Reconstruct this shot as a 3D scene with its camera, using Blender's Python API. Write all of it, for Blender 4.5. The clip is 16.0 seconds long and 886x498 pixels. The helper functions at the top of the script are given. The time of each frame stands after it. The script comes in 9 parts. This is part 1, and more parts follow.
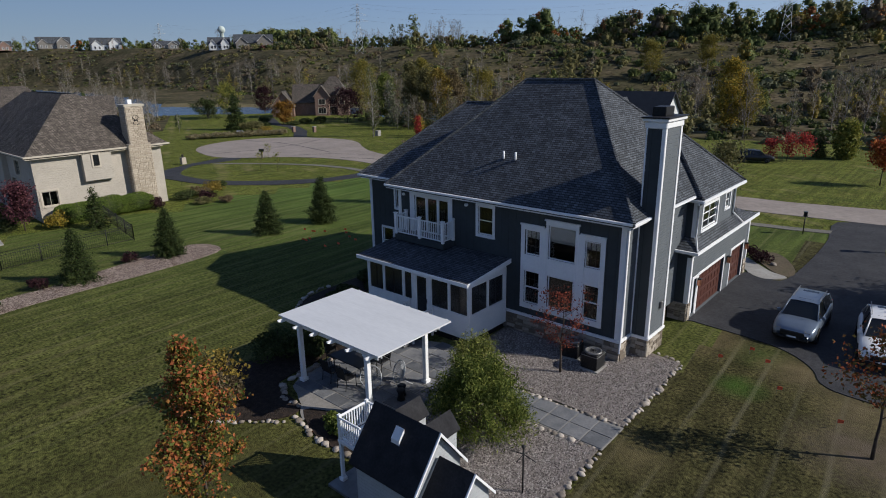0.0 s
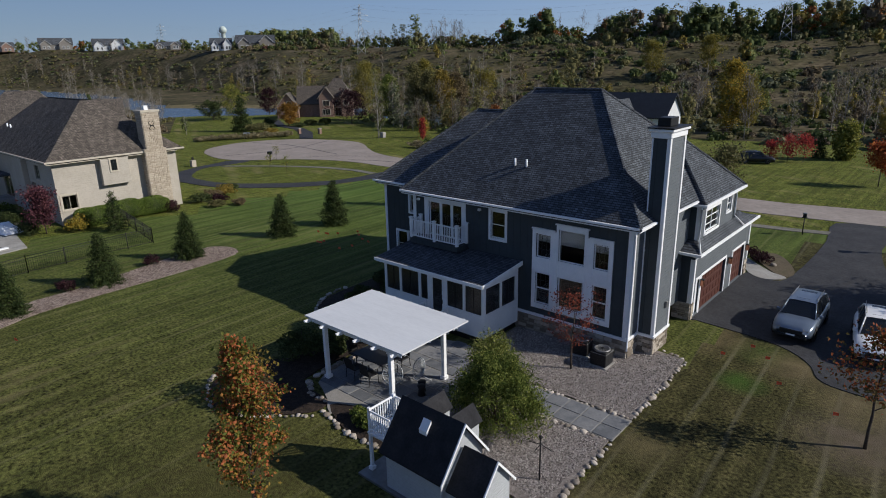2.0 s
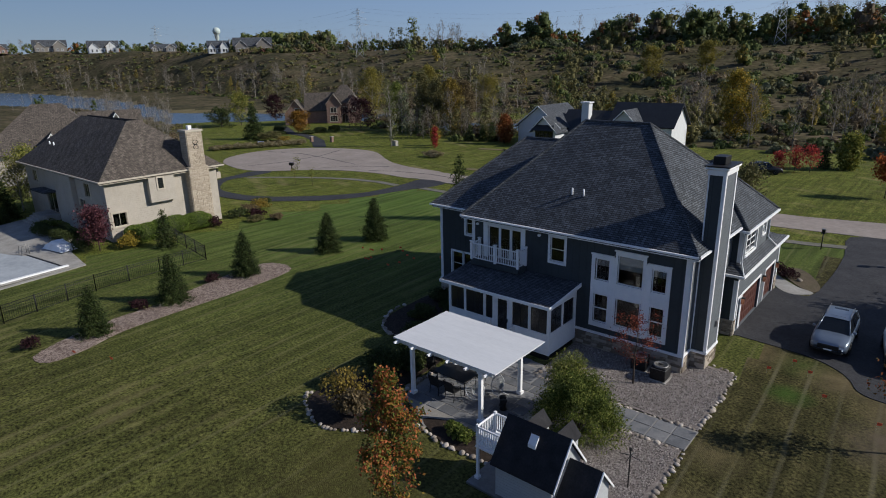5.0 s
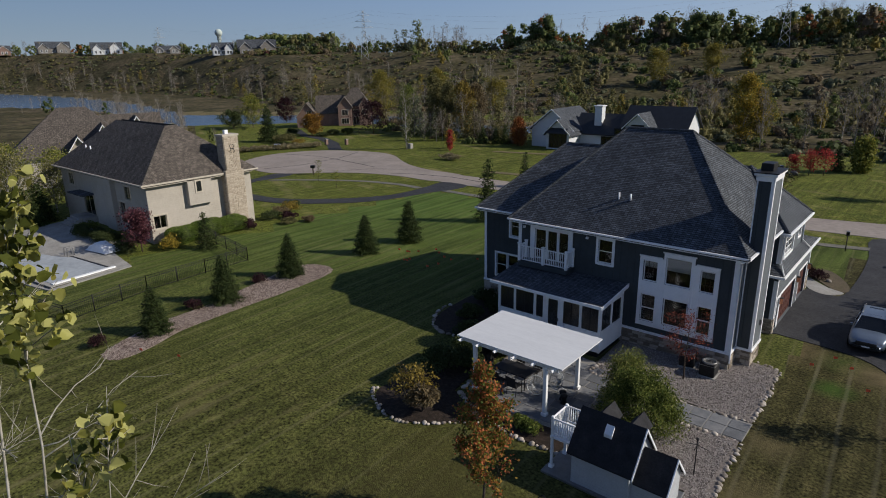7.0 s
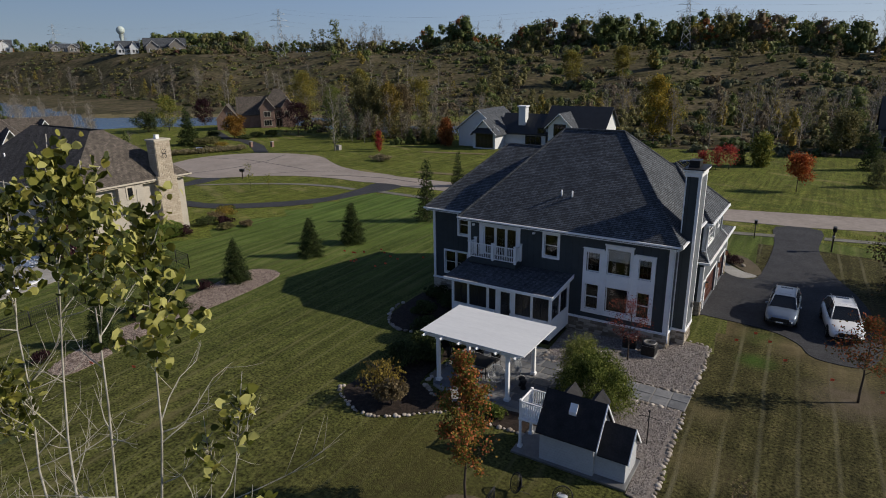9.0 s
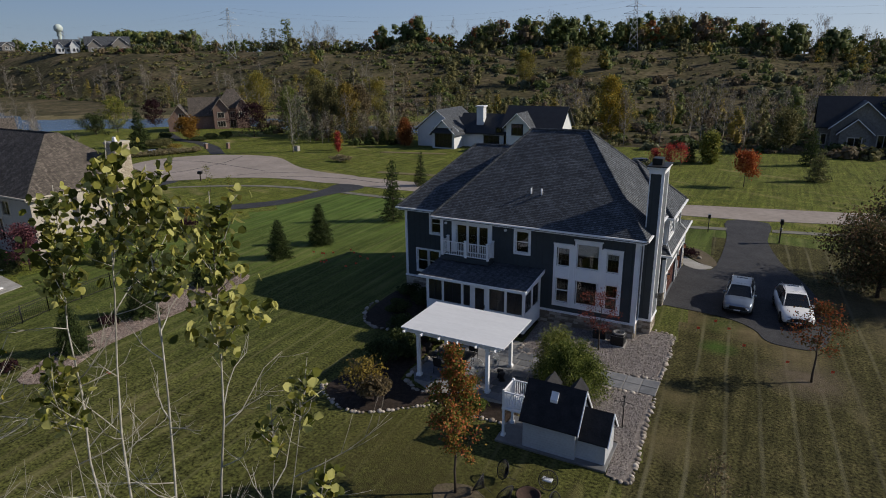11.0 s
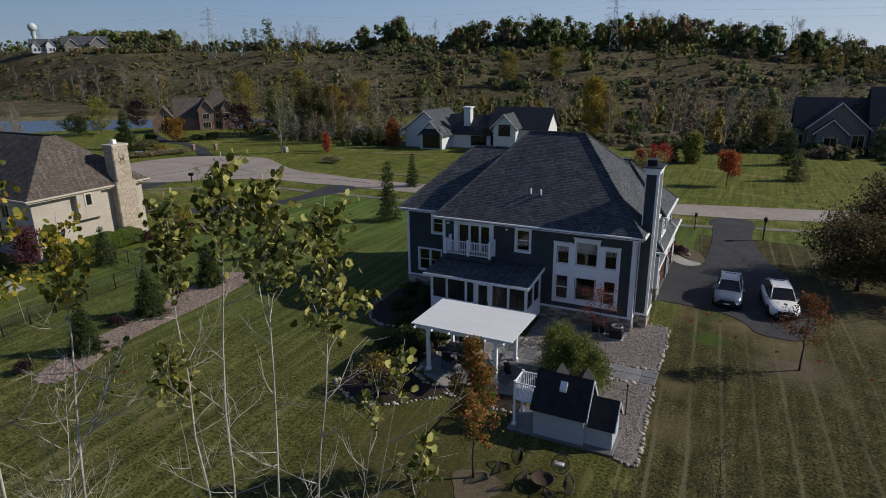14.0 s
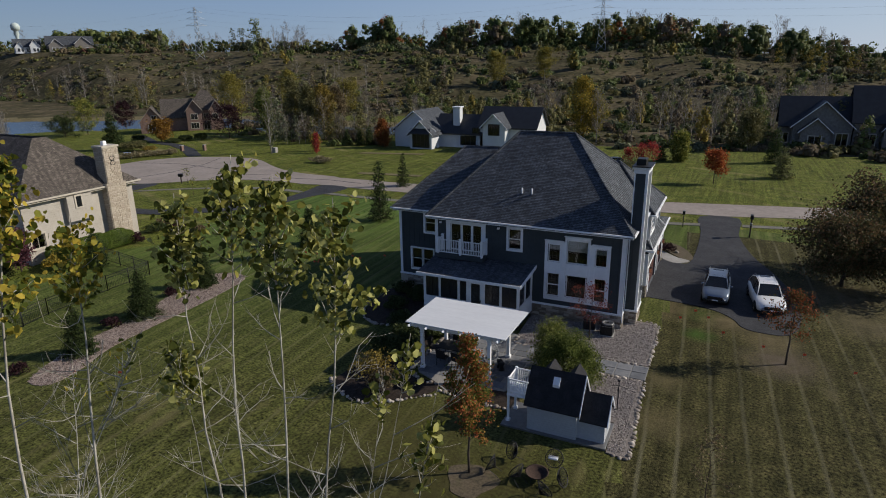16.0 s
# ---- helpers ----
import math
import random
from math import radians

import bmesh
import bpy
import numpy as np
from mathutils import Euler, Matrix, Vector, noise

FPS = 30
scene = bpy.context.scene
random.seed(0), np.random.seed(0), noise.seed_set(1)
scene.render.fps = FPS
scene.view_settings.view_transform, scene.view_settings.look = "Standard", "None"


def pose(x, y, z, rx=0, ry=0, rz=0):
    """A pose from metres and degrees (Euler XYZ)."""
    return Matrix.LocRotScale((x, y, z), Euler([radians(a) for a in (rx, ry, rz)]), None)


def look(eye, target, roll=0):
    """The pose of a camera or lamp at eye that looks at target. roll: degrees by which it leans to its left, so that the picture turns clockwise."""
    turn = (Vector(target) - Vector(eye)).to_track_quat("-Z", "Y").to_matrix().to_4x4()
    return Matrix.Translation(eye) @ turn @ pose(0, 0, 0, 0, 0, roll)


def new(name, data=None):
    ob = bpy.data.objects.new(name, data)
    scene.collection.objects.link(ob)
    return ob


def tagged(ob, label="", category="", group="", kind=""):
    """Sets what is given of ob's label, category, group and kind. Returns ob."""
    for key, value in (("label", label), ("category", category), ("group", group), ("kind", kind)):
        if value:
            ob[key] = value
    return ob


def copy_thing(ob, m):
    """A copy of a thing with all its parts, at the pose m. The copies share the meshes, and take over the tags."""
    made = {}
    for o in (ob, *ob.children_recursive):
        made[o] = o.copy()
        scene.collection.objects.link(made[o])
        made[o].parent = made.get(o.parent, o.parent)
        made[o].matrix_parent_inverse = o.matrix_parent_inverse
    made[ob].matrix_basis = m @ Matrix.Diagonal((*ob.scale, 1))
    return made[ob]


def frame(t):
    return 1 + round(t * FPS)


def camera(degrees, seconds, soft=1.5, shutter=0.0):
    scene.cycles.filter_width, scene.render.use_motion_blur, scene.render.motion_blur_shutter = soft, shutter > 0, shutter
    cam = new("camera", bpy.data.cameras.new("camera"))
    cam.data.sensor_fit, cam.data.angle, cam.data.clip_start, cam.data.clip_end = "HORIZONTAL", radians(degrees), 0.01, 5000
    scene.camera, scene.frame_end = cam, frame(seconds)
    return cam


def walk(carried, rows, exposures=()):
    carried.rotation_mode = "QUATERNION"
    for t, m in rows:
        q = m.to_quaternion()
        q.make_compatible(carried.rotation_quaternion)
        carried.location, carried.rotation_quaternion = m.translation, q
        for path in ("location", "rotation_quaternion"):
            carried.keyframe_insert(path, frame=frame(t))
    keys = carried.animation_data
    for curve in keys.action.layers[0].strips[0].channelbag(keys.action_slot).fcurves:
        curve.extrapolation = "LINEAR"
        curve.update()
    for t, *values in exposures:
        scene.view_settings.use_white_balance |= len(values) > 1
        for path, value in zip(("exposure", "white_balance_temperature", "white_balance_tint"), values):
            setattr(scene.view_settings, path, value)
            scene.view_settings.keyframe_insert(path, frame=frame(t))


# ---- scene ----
cam = camera(71.9, 16.0, soft=1.0)
PATH = [
    (0, (14.436, -21.833, 11.965), (13.178, -20.393, 11.38), -0.9),
    (0.5, (14.48, -22.193, 12.07), (13.222, -20.753, 11.483), -1.0),
    (1, (14.572, -22.546, 12.208), (13.314, -21.107, 11.621), -0.9),
    (1.5, (14.657, -22.816, 12.353), (13.397, -21.377, 11.766), -1.0),
    (2, (14.765, -23.196, 12.555), (13.505, -21.759, 11.967), -1.1),
    (2.5, (14.762, -23.73, 12.828), (13.504, -22.292, 12.239), -1.1),
    (3, (14.626, -24.327, 13.178), (13.37, -22.887, 12.588), -1.1),
    (5.5, (12.825, -27.863, 14.726), (11.588, -26.407, 14.137), -1.1),
    (6, (12.442, -28.588, 14.832), (11.204, -27.132, 14.245), -1.0),
    (6.5, (12.137, -29.316, 14.97), (10.899, -27.859, 14.383), -1.1),
    (7, (11.854, -30.035, 15.056), (10.616, -28.578, 14.469), -1.1),
    (7.5, (11.578, -30.731, 15.156), (10.356, -29.26, 14.569), -1.0),
    (8, (11.345, -31.311, 15.27), (10.184, -29.792, 14.681), -1.0),
    (8.5, (11.213, -31.757, 15.33), (10.12, -30.19, 14.74), -0.9),
    (9, (11.156, -32.104, 15.411), (10.121, -30.498, 14.819), -0.9),
    (9.5, (11.084, -32.372, 15.465), (10.096, -30.738, 14.872), -0.8),
    (10, (10.948, -32.667, 15.502), (9.992, -31.013, 14.908), -0.8),
    (12.5, (10.167, -34.302, 15.725), (9.29, -32.606, 15.13), -0.7),
    (13, (10.109, -34.591, 15.797), (9.236, -32.893, 15.202), -0.7),
    (13.5, (10.009, -34.807, 15.832), (9.144, -33.105, 15.236), -0.7),
    (14, (9.937, -35.045, 15.905), (9.081, -33.338, 15.309), -0.7),
    (14.5, (9.886, -35.235, 15.947), (9.036, -33.526, 15.349), -0.8),
    (15, (9.862, -35.345, 15.966), (9.018, -33.633, 15.369), -0.8),
    (15.5, (9.902, -35.426, 16.001), (9.068, -33.71, 15.404), -0.8),
    (16, (9.915, -35.478, 16.01), (9.091, -33.757, 15.412), -0.8),
]
walk(cam, [(t, look(eye, target, roll)) for t, eye, target, roll in PATH],
     exposures=((0, 0.30, 6300, 10), (3.2, 0.29, 6280, 10), (6, 0.25, 6400, 10), (8, 0.25, 6700, 10), (10, 0.25, 6800, 10), (12.5, 0.25, 6600, 10), (16, 0.25, 6580, 10)))

# ---- world, sun, exposure ----
SUN_EL, SUN_AZ = radians(31), radians(30)      # sun stands to the east-north-east of the house
w = bpy.data.worlds.new("sky")
scene.world = w
w.use_nodes = True
sky = w.node_tree.nodes.new("ShaderNodeTexSky")
sky.sky_type, sky.sun_disc = "NISHITA", False
sky.sun_elevation, sky.sun_rotation = SUN_EL, math.pi / 2 - SUN_AZ
sky.air_density, sky.dust_density, sky.ozone_density = 1.0, 0.0, 4.0
haze = w.node_tree.nodes.new("ShaderNodeMix")
haze.data_type = "RGBA"
haze.inputs[0].default_value = 0.55
# the thin haze is brighter on the sun's side of the sky and towards the horizon
way, toward, glow = (w.node_tree.nodes.new(k) for k in ("ShaderNodeTexCoord", "ShaderNodeVectorMath", "ShaderNodeMapRange"))
toward.operation = "DOT_PRODUCT"
toward.inputs[1].default_value = (math.cos(SUN_EL) * math.cos(SUN_AZ), math.cos(SUN_EL) * math.sin(SUN_AZ), math.sin(SUN_EL))
w.node_tree.links.new(way.outputs["Generated"], toward.inputs[0])
glow.inputs[1].default_value, glow.inputs[2].default_value, glow.inputs[3].default_value, glow.inputs[4].default_value = -0.75, 0.55, 1.08, 2.4
w.node_tree.links.new(toward.outputs["Value"], glow.inputs[0])
veil = w.node_tree.nodes.new("ShaderNodeVectorMath")
veil.operation = "SCALE"
part_z, low_sky, both = (w.node_tree.nodes.new(k) for k in ("ShaderNodeSeparateXYZ", "ShaderNodeMapRange", "ShaderNodeMath"))
both.operation = "MULTIPLY"
low_sky.inputs[1].default_value, low_sky.inputs[2].default_value, low_sky.inputs[3].default_value, low_sky.inputs[4].default_value = 0.0, 0.55, 1.38, 0.40
w.node_tree.links.new(way.outputs["Generated"], part_z.inputs[0])
w.node_tree.links.new(part_z.outputs[2], low_sky.inputs[0])
w.node_tree.links.new(low_sky.outputs[0], both.inputs[0])
w.node_tree.links.new(glow.outputs[0], both.inputs[1])
w.node_tree.links.new(both.outputs[0], veil.inputs["Scale"])
w.node_tree.links.new(veil.outputs[0], haze.inputs[7])
# deeper blue overhead, whiter towards the sun
deep, pale, rise, near_sun = (w.node_tree.nodes.new(k) for k in ("ShaderNodeMix", "ShaderNodeMix", "ShaderNodeMapRange", "ShaderNodeMapRange"))
deep.data_type = pale.data_type = "RGBA"
rise.inputs[1].default_value, rise.inputs[2].default_value = 0.05, 0.5
near_sun.inputs[1].default_value, near_sun.inputs[2].default_value, near_sun.inputs[4].default_value = -0.1, 0.65, 0.5
deep.inputs[6].default_value, deep.inputs[7].default_value = (3.8, 5.5, 8.5, 1), (2.5, 5.2, 13.5, 1)
pale.inputs[7].default_value = (6.0, 6.4, 7.2, 1)
w.node_tree.links.new(part_z.outputs[2], rise.inputs[0])
w.node_tree.links.new(rise.outputs[0], deep.inputs[0])
w.node_tree.links.new(toward.outputs["Value"], near_sun.inputs[0])
w.node_tree.links.new(near_sun.outputs[0], pale.inputs[0])
w.node_tree.links.new(deep.outputs[2], pale.inputs[6])
w.node_tree.links.new(pale.outputs[2], veil.inputs[0])
w.node_tree.links.new(sky.outputs[0], haze.inputs[6])
w.node_tree.links.new(haze.outputs[2], w.node_tree.nodes["Background"].inputs[0])
w.node_tree.nodes["Background"].inputs[1].default_value = 0.0315
sun = new("sun", bpy.data.lights.new("sun", "SUN"))
sun.data.energy, sun.data.angle, sun.data.color = 3.75, radians(0.6), (1.0, 0.93, 0.82)
sun_dir = Vector((math.cos(SUN_EL) * math.cos(SUN_AZ), math.cos(SUN_EL) * math.sin(SUN_AZ), math.sin(SUN_EL)))
sun.matrix_world = look(sun_dir * 200, (0, 0, 0))

# ---- materials ----


def ramp_mat(name, colours, scale=4.0, rough=0.8, metal=0.0, bump=0.0, bump_scale=None, detail=6.0, fine=0.0, stretch=(1, 1, 1), island=0.0, random_ob=0.0, spec=0.3):
    """A surface whose colour wanders between the given colours by two scales of noise, with fine relief."""
    m = bpy.data.materials.new(name)
    m.use_nodes = True
    nt = m.node_tree
    n, l = nt.nodes, nt.links
    b = n["Principled BSDF"]
    b.inputs["Roughness"].default_value, b.inputs["Metallic"].default_value = rough, metal
    b.inputs["Specular IOR Level"].default_value = spec
    tc, mp = n.new("ShaderNodeTexCoord"), n.new("ShaderNodeMapping")
    mp.inputs["Scale"].default_value = stretch
    l.new(tc.outputs["Object"], mp.inputs["Vector"])
    nz = n.new("ShaderNodeTexNoise")
    nz.inputs["Scale"].default_value, nz.inputs["Detail"].default_value, nz.inputs["Roughness"].default_value = scale, detail, 0.65
    l.new(mp.outputs[0], nz.inputs["Vector"])
    fac = nz.outputs["Fac"]
    if island or random_ob:
        src = n.new("ShaderNodeNewGeometry").outputs["Random Per Island"] if island else n.new("ShaderNodeObjectInfo").outputs["Random"]
        k = n.new("ShaderNodeMath")
        k.operation = "MULTIPLY_ADD"
        k.inputs[1].default_value, k.inputs[2].default_value = (island or random_ob), -0.5 * (island or random_ob)
        l.new(src, k.inputs[0])
        a = n.new("ShaderNodeMath")
        a.operation = "ADD"
        l.new(k.outputs[0], a.inputs[0])
        l.new(fac, a.inputs[1])
        fac = a.outputs[0]
    cr = n.new("ShaderNodeValToRGB")
    els = cr.color_ramp.elements
    while len(els) < len(colours):
        els.new(0.5)
    for i, c in enumerate(colours):
        els[i].position = 0.28 + 0.44 * i / max(1, len(colours) - 1)
        els[i].color = (*c, 1)
    l.new(fac, cr.inputs[0])
    col = cr.outputs[0]
    if fine:
        f = n.new("ShaderNodeTexNoise")
        f.inputs["Scale"].default_value, f.inputs["Detail"].default_value = scale * 9, 6
        l.new(mp.outputs[0], f.inputs["Vector"])
        mr = n.new("ShaderNodeMapRange")
        mr.inputs[1].default_value, mr.inputs[2].default_value = 0.3, 0.7
        mr.inputs[3].default_value, mr.inputs[4].default_value = 1 - fine, 1 + fine
        l.new(f.outputs["Fac"], mr.inputs[0])
        mx = n.new("ShaderNodeVectorMath")
        mx.operation = "SCALE"
        l.new(col, mx.inputs[0])
        l.new(mr.outputs[0], mx.inputs["Scale"])
        col = mx.outputs[0]
    l.new(col, b.inputs["Base Color"])
    if bump:
        bz = n.new("ShaderNodeTexNoise")
        bz.inputs["Scale"].default_value, bz.inputs["Detail"].default_value = bump_scale or scale * 5, 5
        l.new(mp.outputs[0], bz.inputs["Vector"])
        bp = n.new("ShaderNodeBump")
        bp.inputs["Strength"].default_value, bp.inputs["Distance"].default_value = bump, 0.05
        l.new(bz.outputs["Fac"], bp.inputs["Height"])
        l.new(bp.outputs[0], b.inputs["Normal"])
    return m


def lines_mat(m, direction, per_metre, depth, dark=0.0, sharp=0.9):
    """Adds recessed parallel lines to a surface (direction: the axis across which they repeat), as relief and a darker
    tone in the grooves.
    """
    nt = m.node_tree
    n, l = nt.nodes, nt.links
    b = n["Principled BSDF"]
    tc, sp = n.new("ShaderNodeTexCoord"), n.new("ShaderNodeSeparateXYZ")
    l.new(tc.outputs["Object"], sp.inputs[0])
    if direction == "h":
        ad = n.new("ShaderNodeMath")
        ad.operation = "ADD"
        l.new(sp.outputs[0], ad.inputs[0])
        l.new(sp.outputs[1], ad.inputs[1])
        src = ad.outputs[0]
    else:
        src = sp.outputs[2]
    mu, fr = n.new("ShaderNodeMath"), n.new("ShaderNodeMath")
    mu.operation, fr.operation = "MULTIPLY", "FRACT"
    mu.inputs[1].default_value = per_metre
    l.new(src, mu.inputs[0])
    l.new(mu.outputs[0], fr.inputs[0])
    cr = n.new("ShaderNodeMapRange")
    cr.inputs[1].default_value, cr.inputs[2].default_value = sharp, 1.0
    l.new(fr.outputs[0], cr.inputs[0])
    bp = n.new("ShaderNodeBump")
    bp.invert = True
    bp.inputs["Strength"].default_value, bp.inputs["Distance"].default_value = 1.0, depth
    l.new(cr.outputs[0], bp.inputs["Height"])
    old = b.inputs["Normal"].links
    if old:
        l.new(old[0].from_socket, bp.inputs["Normal"])
    l.new(bp.outputs[0], b.inputs["Normal"])
    if dark:
        src = b.inputs["Base Color"].links[0].from_socket
        mr = n.new("ShaderNodeMapRange")
        mr.inputs[3].default_value, mr.inputs[4].default_value = 1.0, 1 - dark
        l.new(cr.outputs[0], mr.inputs[0])
        sc = n.new("ShaderNodeVectorMath")
        sc.operation = "SCALE"
        l.new(src, sc.inputs[0])
        l.new(mr.outputs[0], sc.inputs["Scale"])
        l.new(sc.outputs[0], b.inputs["Base Color"])
    return m


def shingle_mat(name, colours, row=0.078):
    """Asphalt shingles: short tabs of slightly different tone in rows along the slope, the shadow lines between them
    drawn in the colour.
    """
    m = ramp_mat(name, colours, scale=1.2, rough=0.92, bump=0.35, bump_scale=60, fine=0.18)
    nt = m.node_tree
    n, l = nt.nodes, nt.links
    b = n["Principled BSDF"]
    tc, sp, cb = n.new("ShaderNodeTexCoord"), n.new("ShaderNodeSeparateXYZ"), n.new("ShaderNodeCombineXYZ")
    ad = n.new("ShaderNodeMath")
    ad.operation = "ADD"
    l.new(tc.outputs["Object"], sp.inputs[0])
    l.new(sp.outputs[0], ad.inputs[0])
    l.new(sp.outputs[1], ad.inputs[1])
    l.new(ad.outputs[0], cb.inputs[0])
    l.new(sp.outputs[2], cb.inputs[1])
    br = n.new("ShaderNodeTexBrick")
    # the dark mortar colour paints the shadow line along each row of tabs
    br.inputs["Color1"].default_value, br.inputs["Color2"].default_value, br.inputs["Mortar"].default_value = (1.42,) * 3 + (1,), (0.64,) * 3 + (1,), (0.22,) * 3 + (1,)
    br.inputs["Scale"].default_value = 1.0
    br.inputs["Mortar Size"].default_value, br.inputs["Brick Width"].default_value, br.inputs["Row Height"].default_value = row * 0.15, 0.21, row
    l.new(cb.outputs[0], br.inputs["Vector"])
    mx = n.new("ShaderNodeMix")
    mx.data_type, mx.blend_type = "RGBA", "MULTIPLY"
    mx.inputs[0].default_value = 1.0
    src = b.inputs["Base Color"].links[0].from_socket
    l.new(src, mx.inputs[6])
    l.new(br.outputs["Color"], mx.inputs[7])
    l.new(mx.outputs[2], b.inputs["Base Color"])
    return m


def lawn_mat(name, greens, dry, dry_amount, stripe, stripe_dir, per_metre, lush=None, grain_dir=0.06, line=0.0, line_colour=(0.21, 0.19, 0.13)):
    """Mown grass: green with dry straw patches at two scales, mowing stripes, and a short nap."""
    m = ramp_mat(name, greens, scale=0.9, rough=0.95, bump=1.0, bump_scale=30, fine=0.85, spec=0.1)
    nt = m.node_tree
    n, l = nt.nodes, nt.links
    b = n["Principled BSDF"]
    tc = n.new("ShaderNodeTexCoord")
    nz = n.new("ShaderNodeTexNoise")
    nz.inputs["Scale"].default_value, nz.inputs["Detail"].default_value, nz.inputs["Roughness"].default_value = 0.09, 8, 0.7
    l.new(tc.outputs["Object"], nz.inputs["Vector"])
    sp = n.new("ShaderNodeSeparateXYZ")
    l.new(tc.outputs["Object"], sp.inputs[0])
    dt = n.new("ShaderNodeVectorMath")
    dt.operation = "DOT_PRODUCT"
    dt.inputs[1].default_value = (math.cos(stripe_dir) * per_metre * math.tau, math.sin(stripe_dir) * per_metre * math.tau, 0)
    wob = n.new("ShaderNodeTexNoise")
    wob.inputs["Scale"].default_value = 0.15
    l.new(tc.outputs["Object"], wob.inputs["Vector"])
    l.new(tc.outputs["Object"], dt.inputs[0])
    ad = n.new("ShaderNodeMath")
    ad.operation = "MULTIPLY_ADD"
    ad.inputs[1].default_value = 1.6 if line else 4.0
    l.new(wob.outputs["Fac"], ad.inputs[0])
    l.new(dt.outputs["Value"], ad.inputs[2])
    sn = n.new("ShaderNodeMath")
    sn.operation = "SINE"
    l.new(ad.outputs[0], sn.inputs[0])
    st = n.new("ShaderNodeMath")
    st.operation = "MULTIPLY_ADD"
    st.inputs[1].default_value = stripe
    l.new(sn.outputs[0], st.inputs[0])
    l.new(nz.outputs["Fac"], st.inputs[2])
    mr = n.new("ShaderNodeMapRange")
    mr.inputs[1].default_value, mr.inputs[2].default_value = 0.62 - dry_amount, 0.80 - dry_amount
    l.new(st.outputs[0], mr.inputs[0])
    mx = n.new("ShaderNodeMix")
    mx.data_type = "RGBA"
    src = b.inputs["Base Color"].links[0].from_socket
    l.new(mr.outputs[0], mx.inputs[0])
    l.new(src, mx.inputs[6])
    mx.inputs[7].default_value = (*dry, 1)
    out = mx.outputs[2]
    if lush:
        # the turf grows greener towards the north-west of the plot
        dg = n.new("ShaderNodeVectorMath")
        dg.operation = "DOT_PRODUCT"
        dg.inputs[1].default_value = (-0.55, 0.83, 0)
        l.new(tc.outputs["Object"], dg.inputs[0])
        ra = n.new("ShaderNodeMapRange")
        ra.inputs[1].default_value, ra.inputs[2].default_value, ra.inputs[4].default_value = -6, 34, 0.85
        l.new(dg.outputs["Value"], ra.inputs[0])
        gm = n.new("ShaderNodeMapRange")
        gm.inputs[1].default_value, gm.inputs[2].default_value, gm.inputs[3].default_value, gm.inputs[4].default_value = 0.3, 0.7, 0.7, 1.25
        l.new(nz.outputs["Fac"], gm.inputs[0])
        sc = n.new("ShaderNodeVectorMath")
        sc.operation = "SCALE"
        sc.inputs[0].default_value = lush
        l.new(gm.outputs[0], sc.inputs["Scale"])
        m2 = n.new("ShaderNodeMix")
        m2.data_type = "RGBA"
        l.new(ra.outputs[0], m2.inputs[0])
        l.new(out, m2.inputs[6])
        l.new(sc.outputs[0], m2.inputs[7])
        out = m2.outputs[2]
    # thin lighter and darker wheel streaks along the mowing line
    turn, sk = n.new("ShaderNodeMapping"), n.new("ShaderNodeTexNoise")
    turn.inputs["Rotation"].default_value = (0, 0, -grain_dir)
    turn.inputs["Scale"].default_value = (1.0, 0.05, 1.0)
    l.new(tc.outputs["Object"], turn.inputs["Vector"])
    l.new(turn.outputs[0], sk.inputs["Vector"])
    sk.inputs["Scale"].default_value, sk.inputs["Detail"].default_value = 2.2, 4
    skr = n.new("ShaderNodeMapRange")
    skr.inputs[1].default_value, skr.inputs[2].default_value, skr.inputs[3].default_value, skr.inputs[4].default_value = 0.32, 0.68, 0.72, 1.32
    l.new(sk.outputs["Fac"], skr.inputs[0])
    sks = n.new("ShaderNodeVectorMath")
    sks.operation = "SCALE"
    l.new(out, sks.inputs[0])
    l.new(skr.outputs[0], sks.inputs["Scale"])
    out = sks.outputs[0]
    if line:
        # narrow pale lines left by the mower's edge
        th = n.new("ShaderNodeMapRange")
        th.inputs[1].default_value, th.inputs[2].default_value, th.inputs[4].default_value = 0.86, 1.0, line
        l.new(sn.outputs[0], th.inputs[0])
        md = n.new("ShaderNodeMath")
        md.operation = "MULTIPLY"
        l.new(th.outputs[0], md.inputs[0])
        brk = n.new("ShaderNodeTexNoise")
        brk.inputs["Scale"].default_value, brk.inputs["Detail"].default_value = 1.3, 6
        l.new(turn.outputs[0], brk.inputs["Vector"])
        bkr = n.new("ShaderNodeMapRange")
        bkr.inputs[1].default_value, bkr.inputs[2].default_value = 0.36, 0.62
        l.new(brk.outputs["Fac"], bkr.inputs[0])
        l.new(bkr.outputs[0], md.inputs[1])
        ml = n.new("ShaderNodeMix")
        ml.data_type = "RGBA"
        l.new(md.outputs[0], ml.inputs[0])
        l.new(out, ml.inputs[6])
        ml.inputs[7].default_value = (*line_colour, 1)
        out = ml.outputs[2]
    l.new(out, b.inputs["Base Color"])
    return m


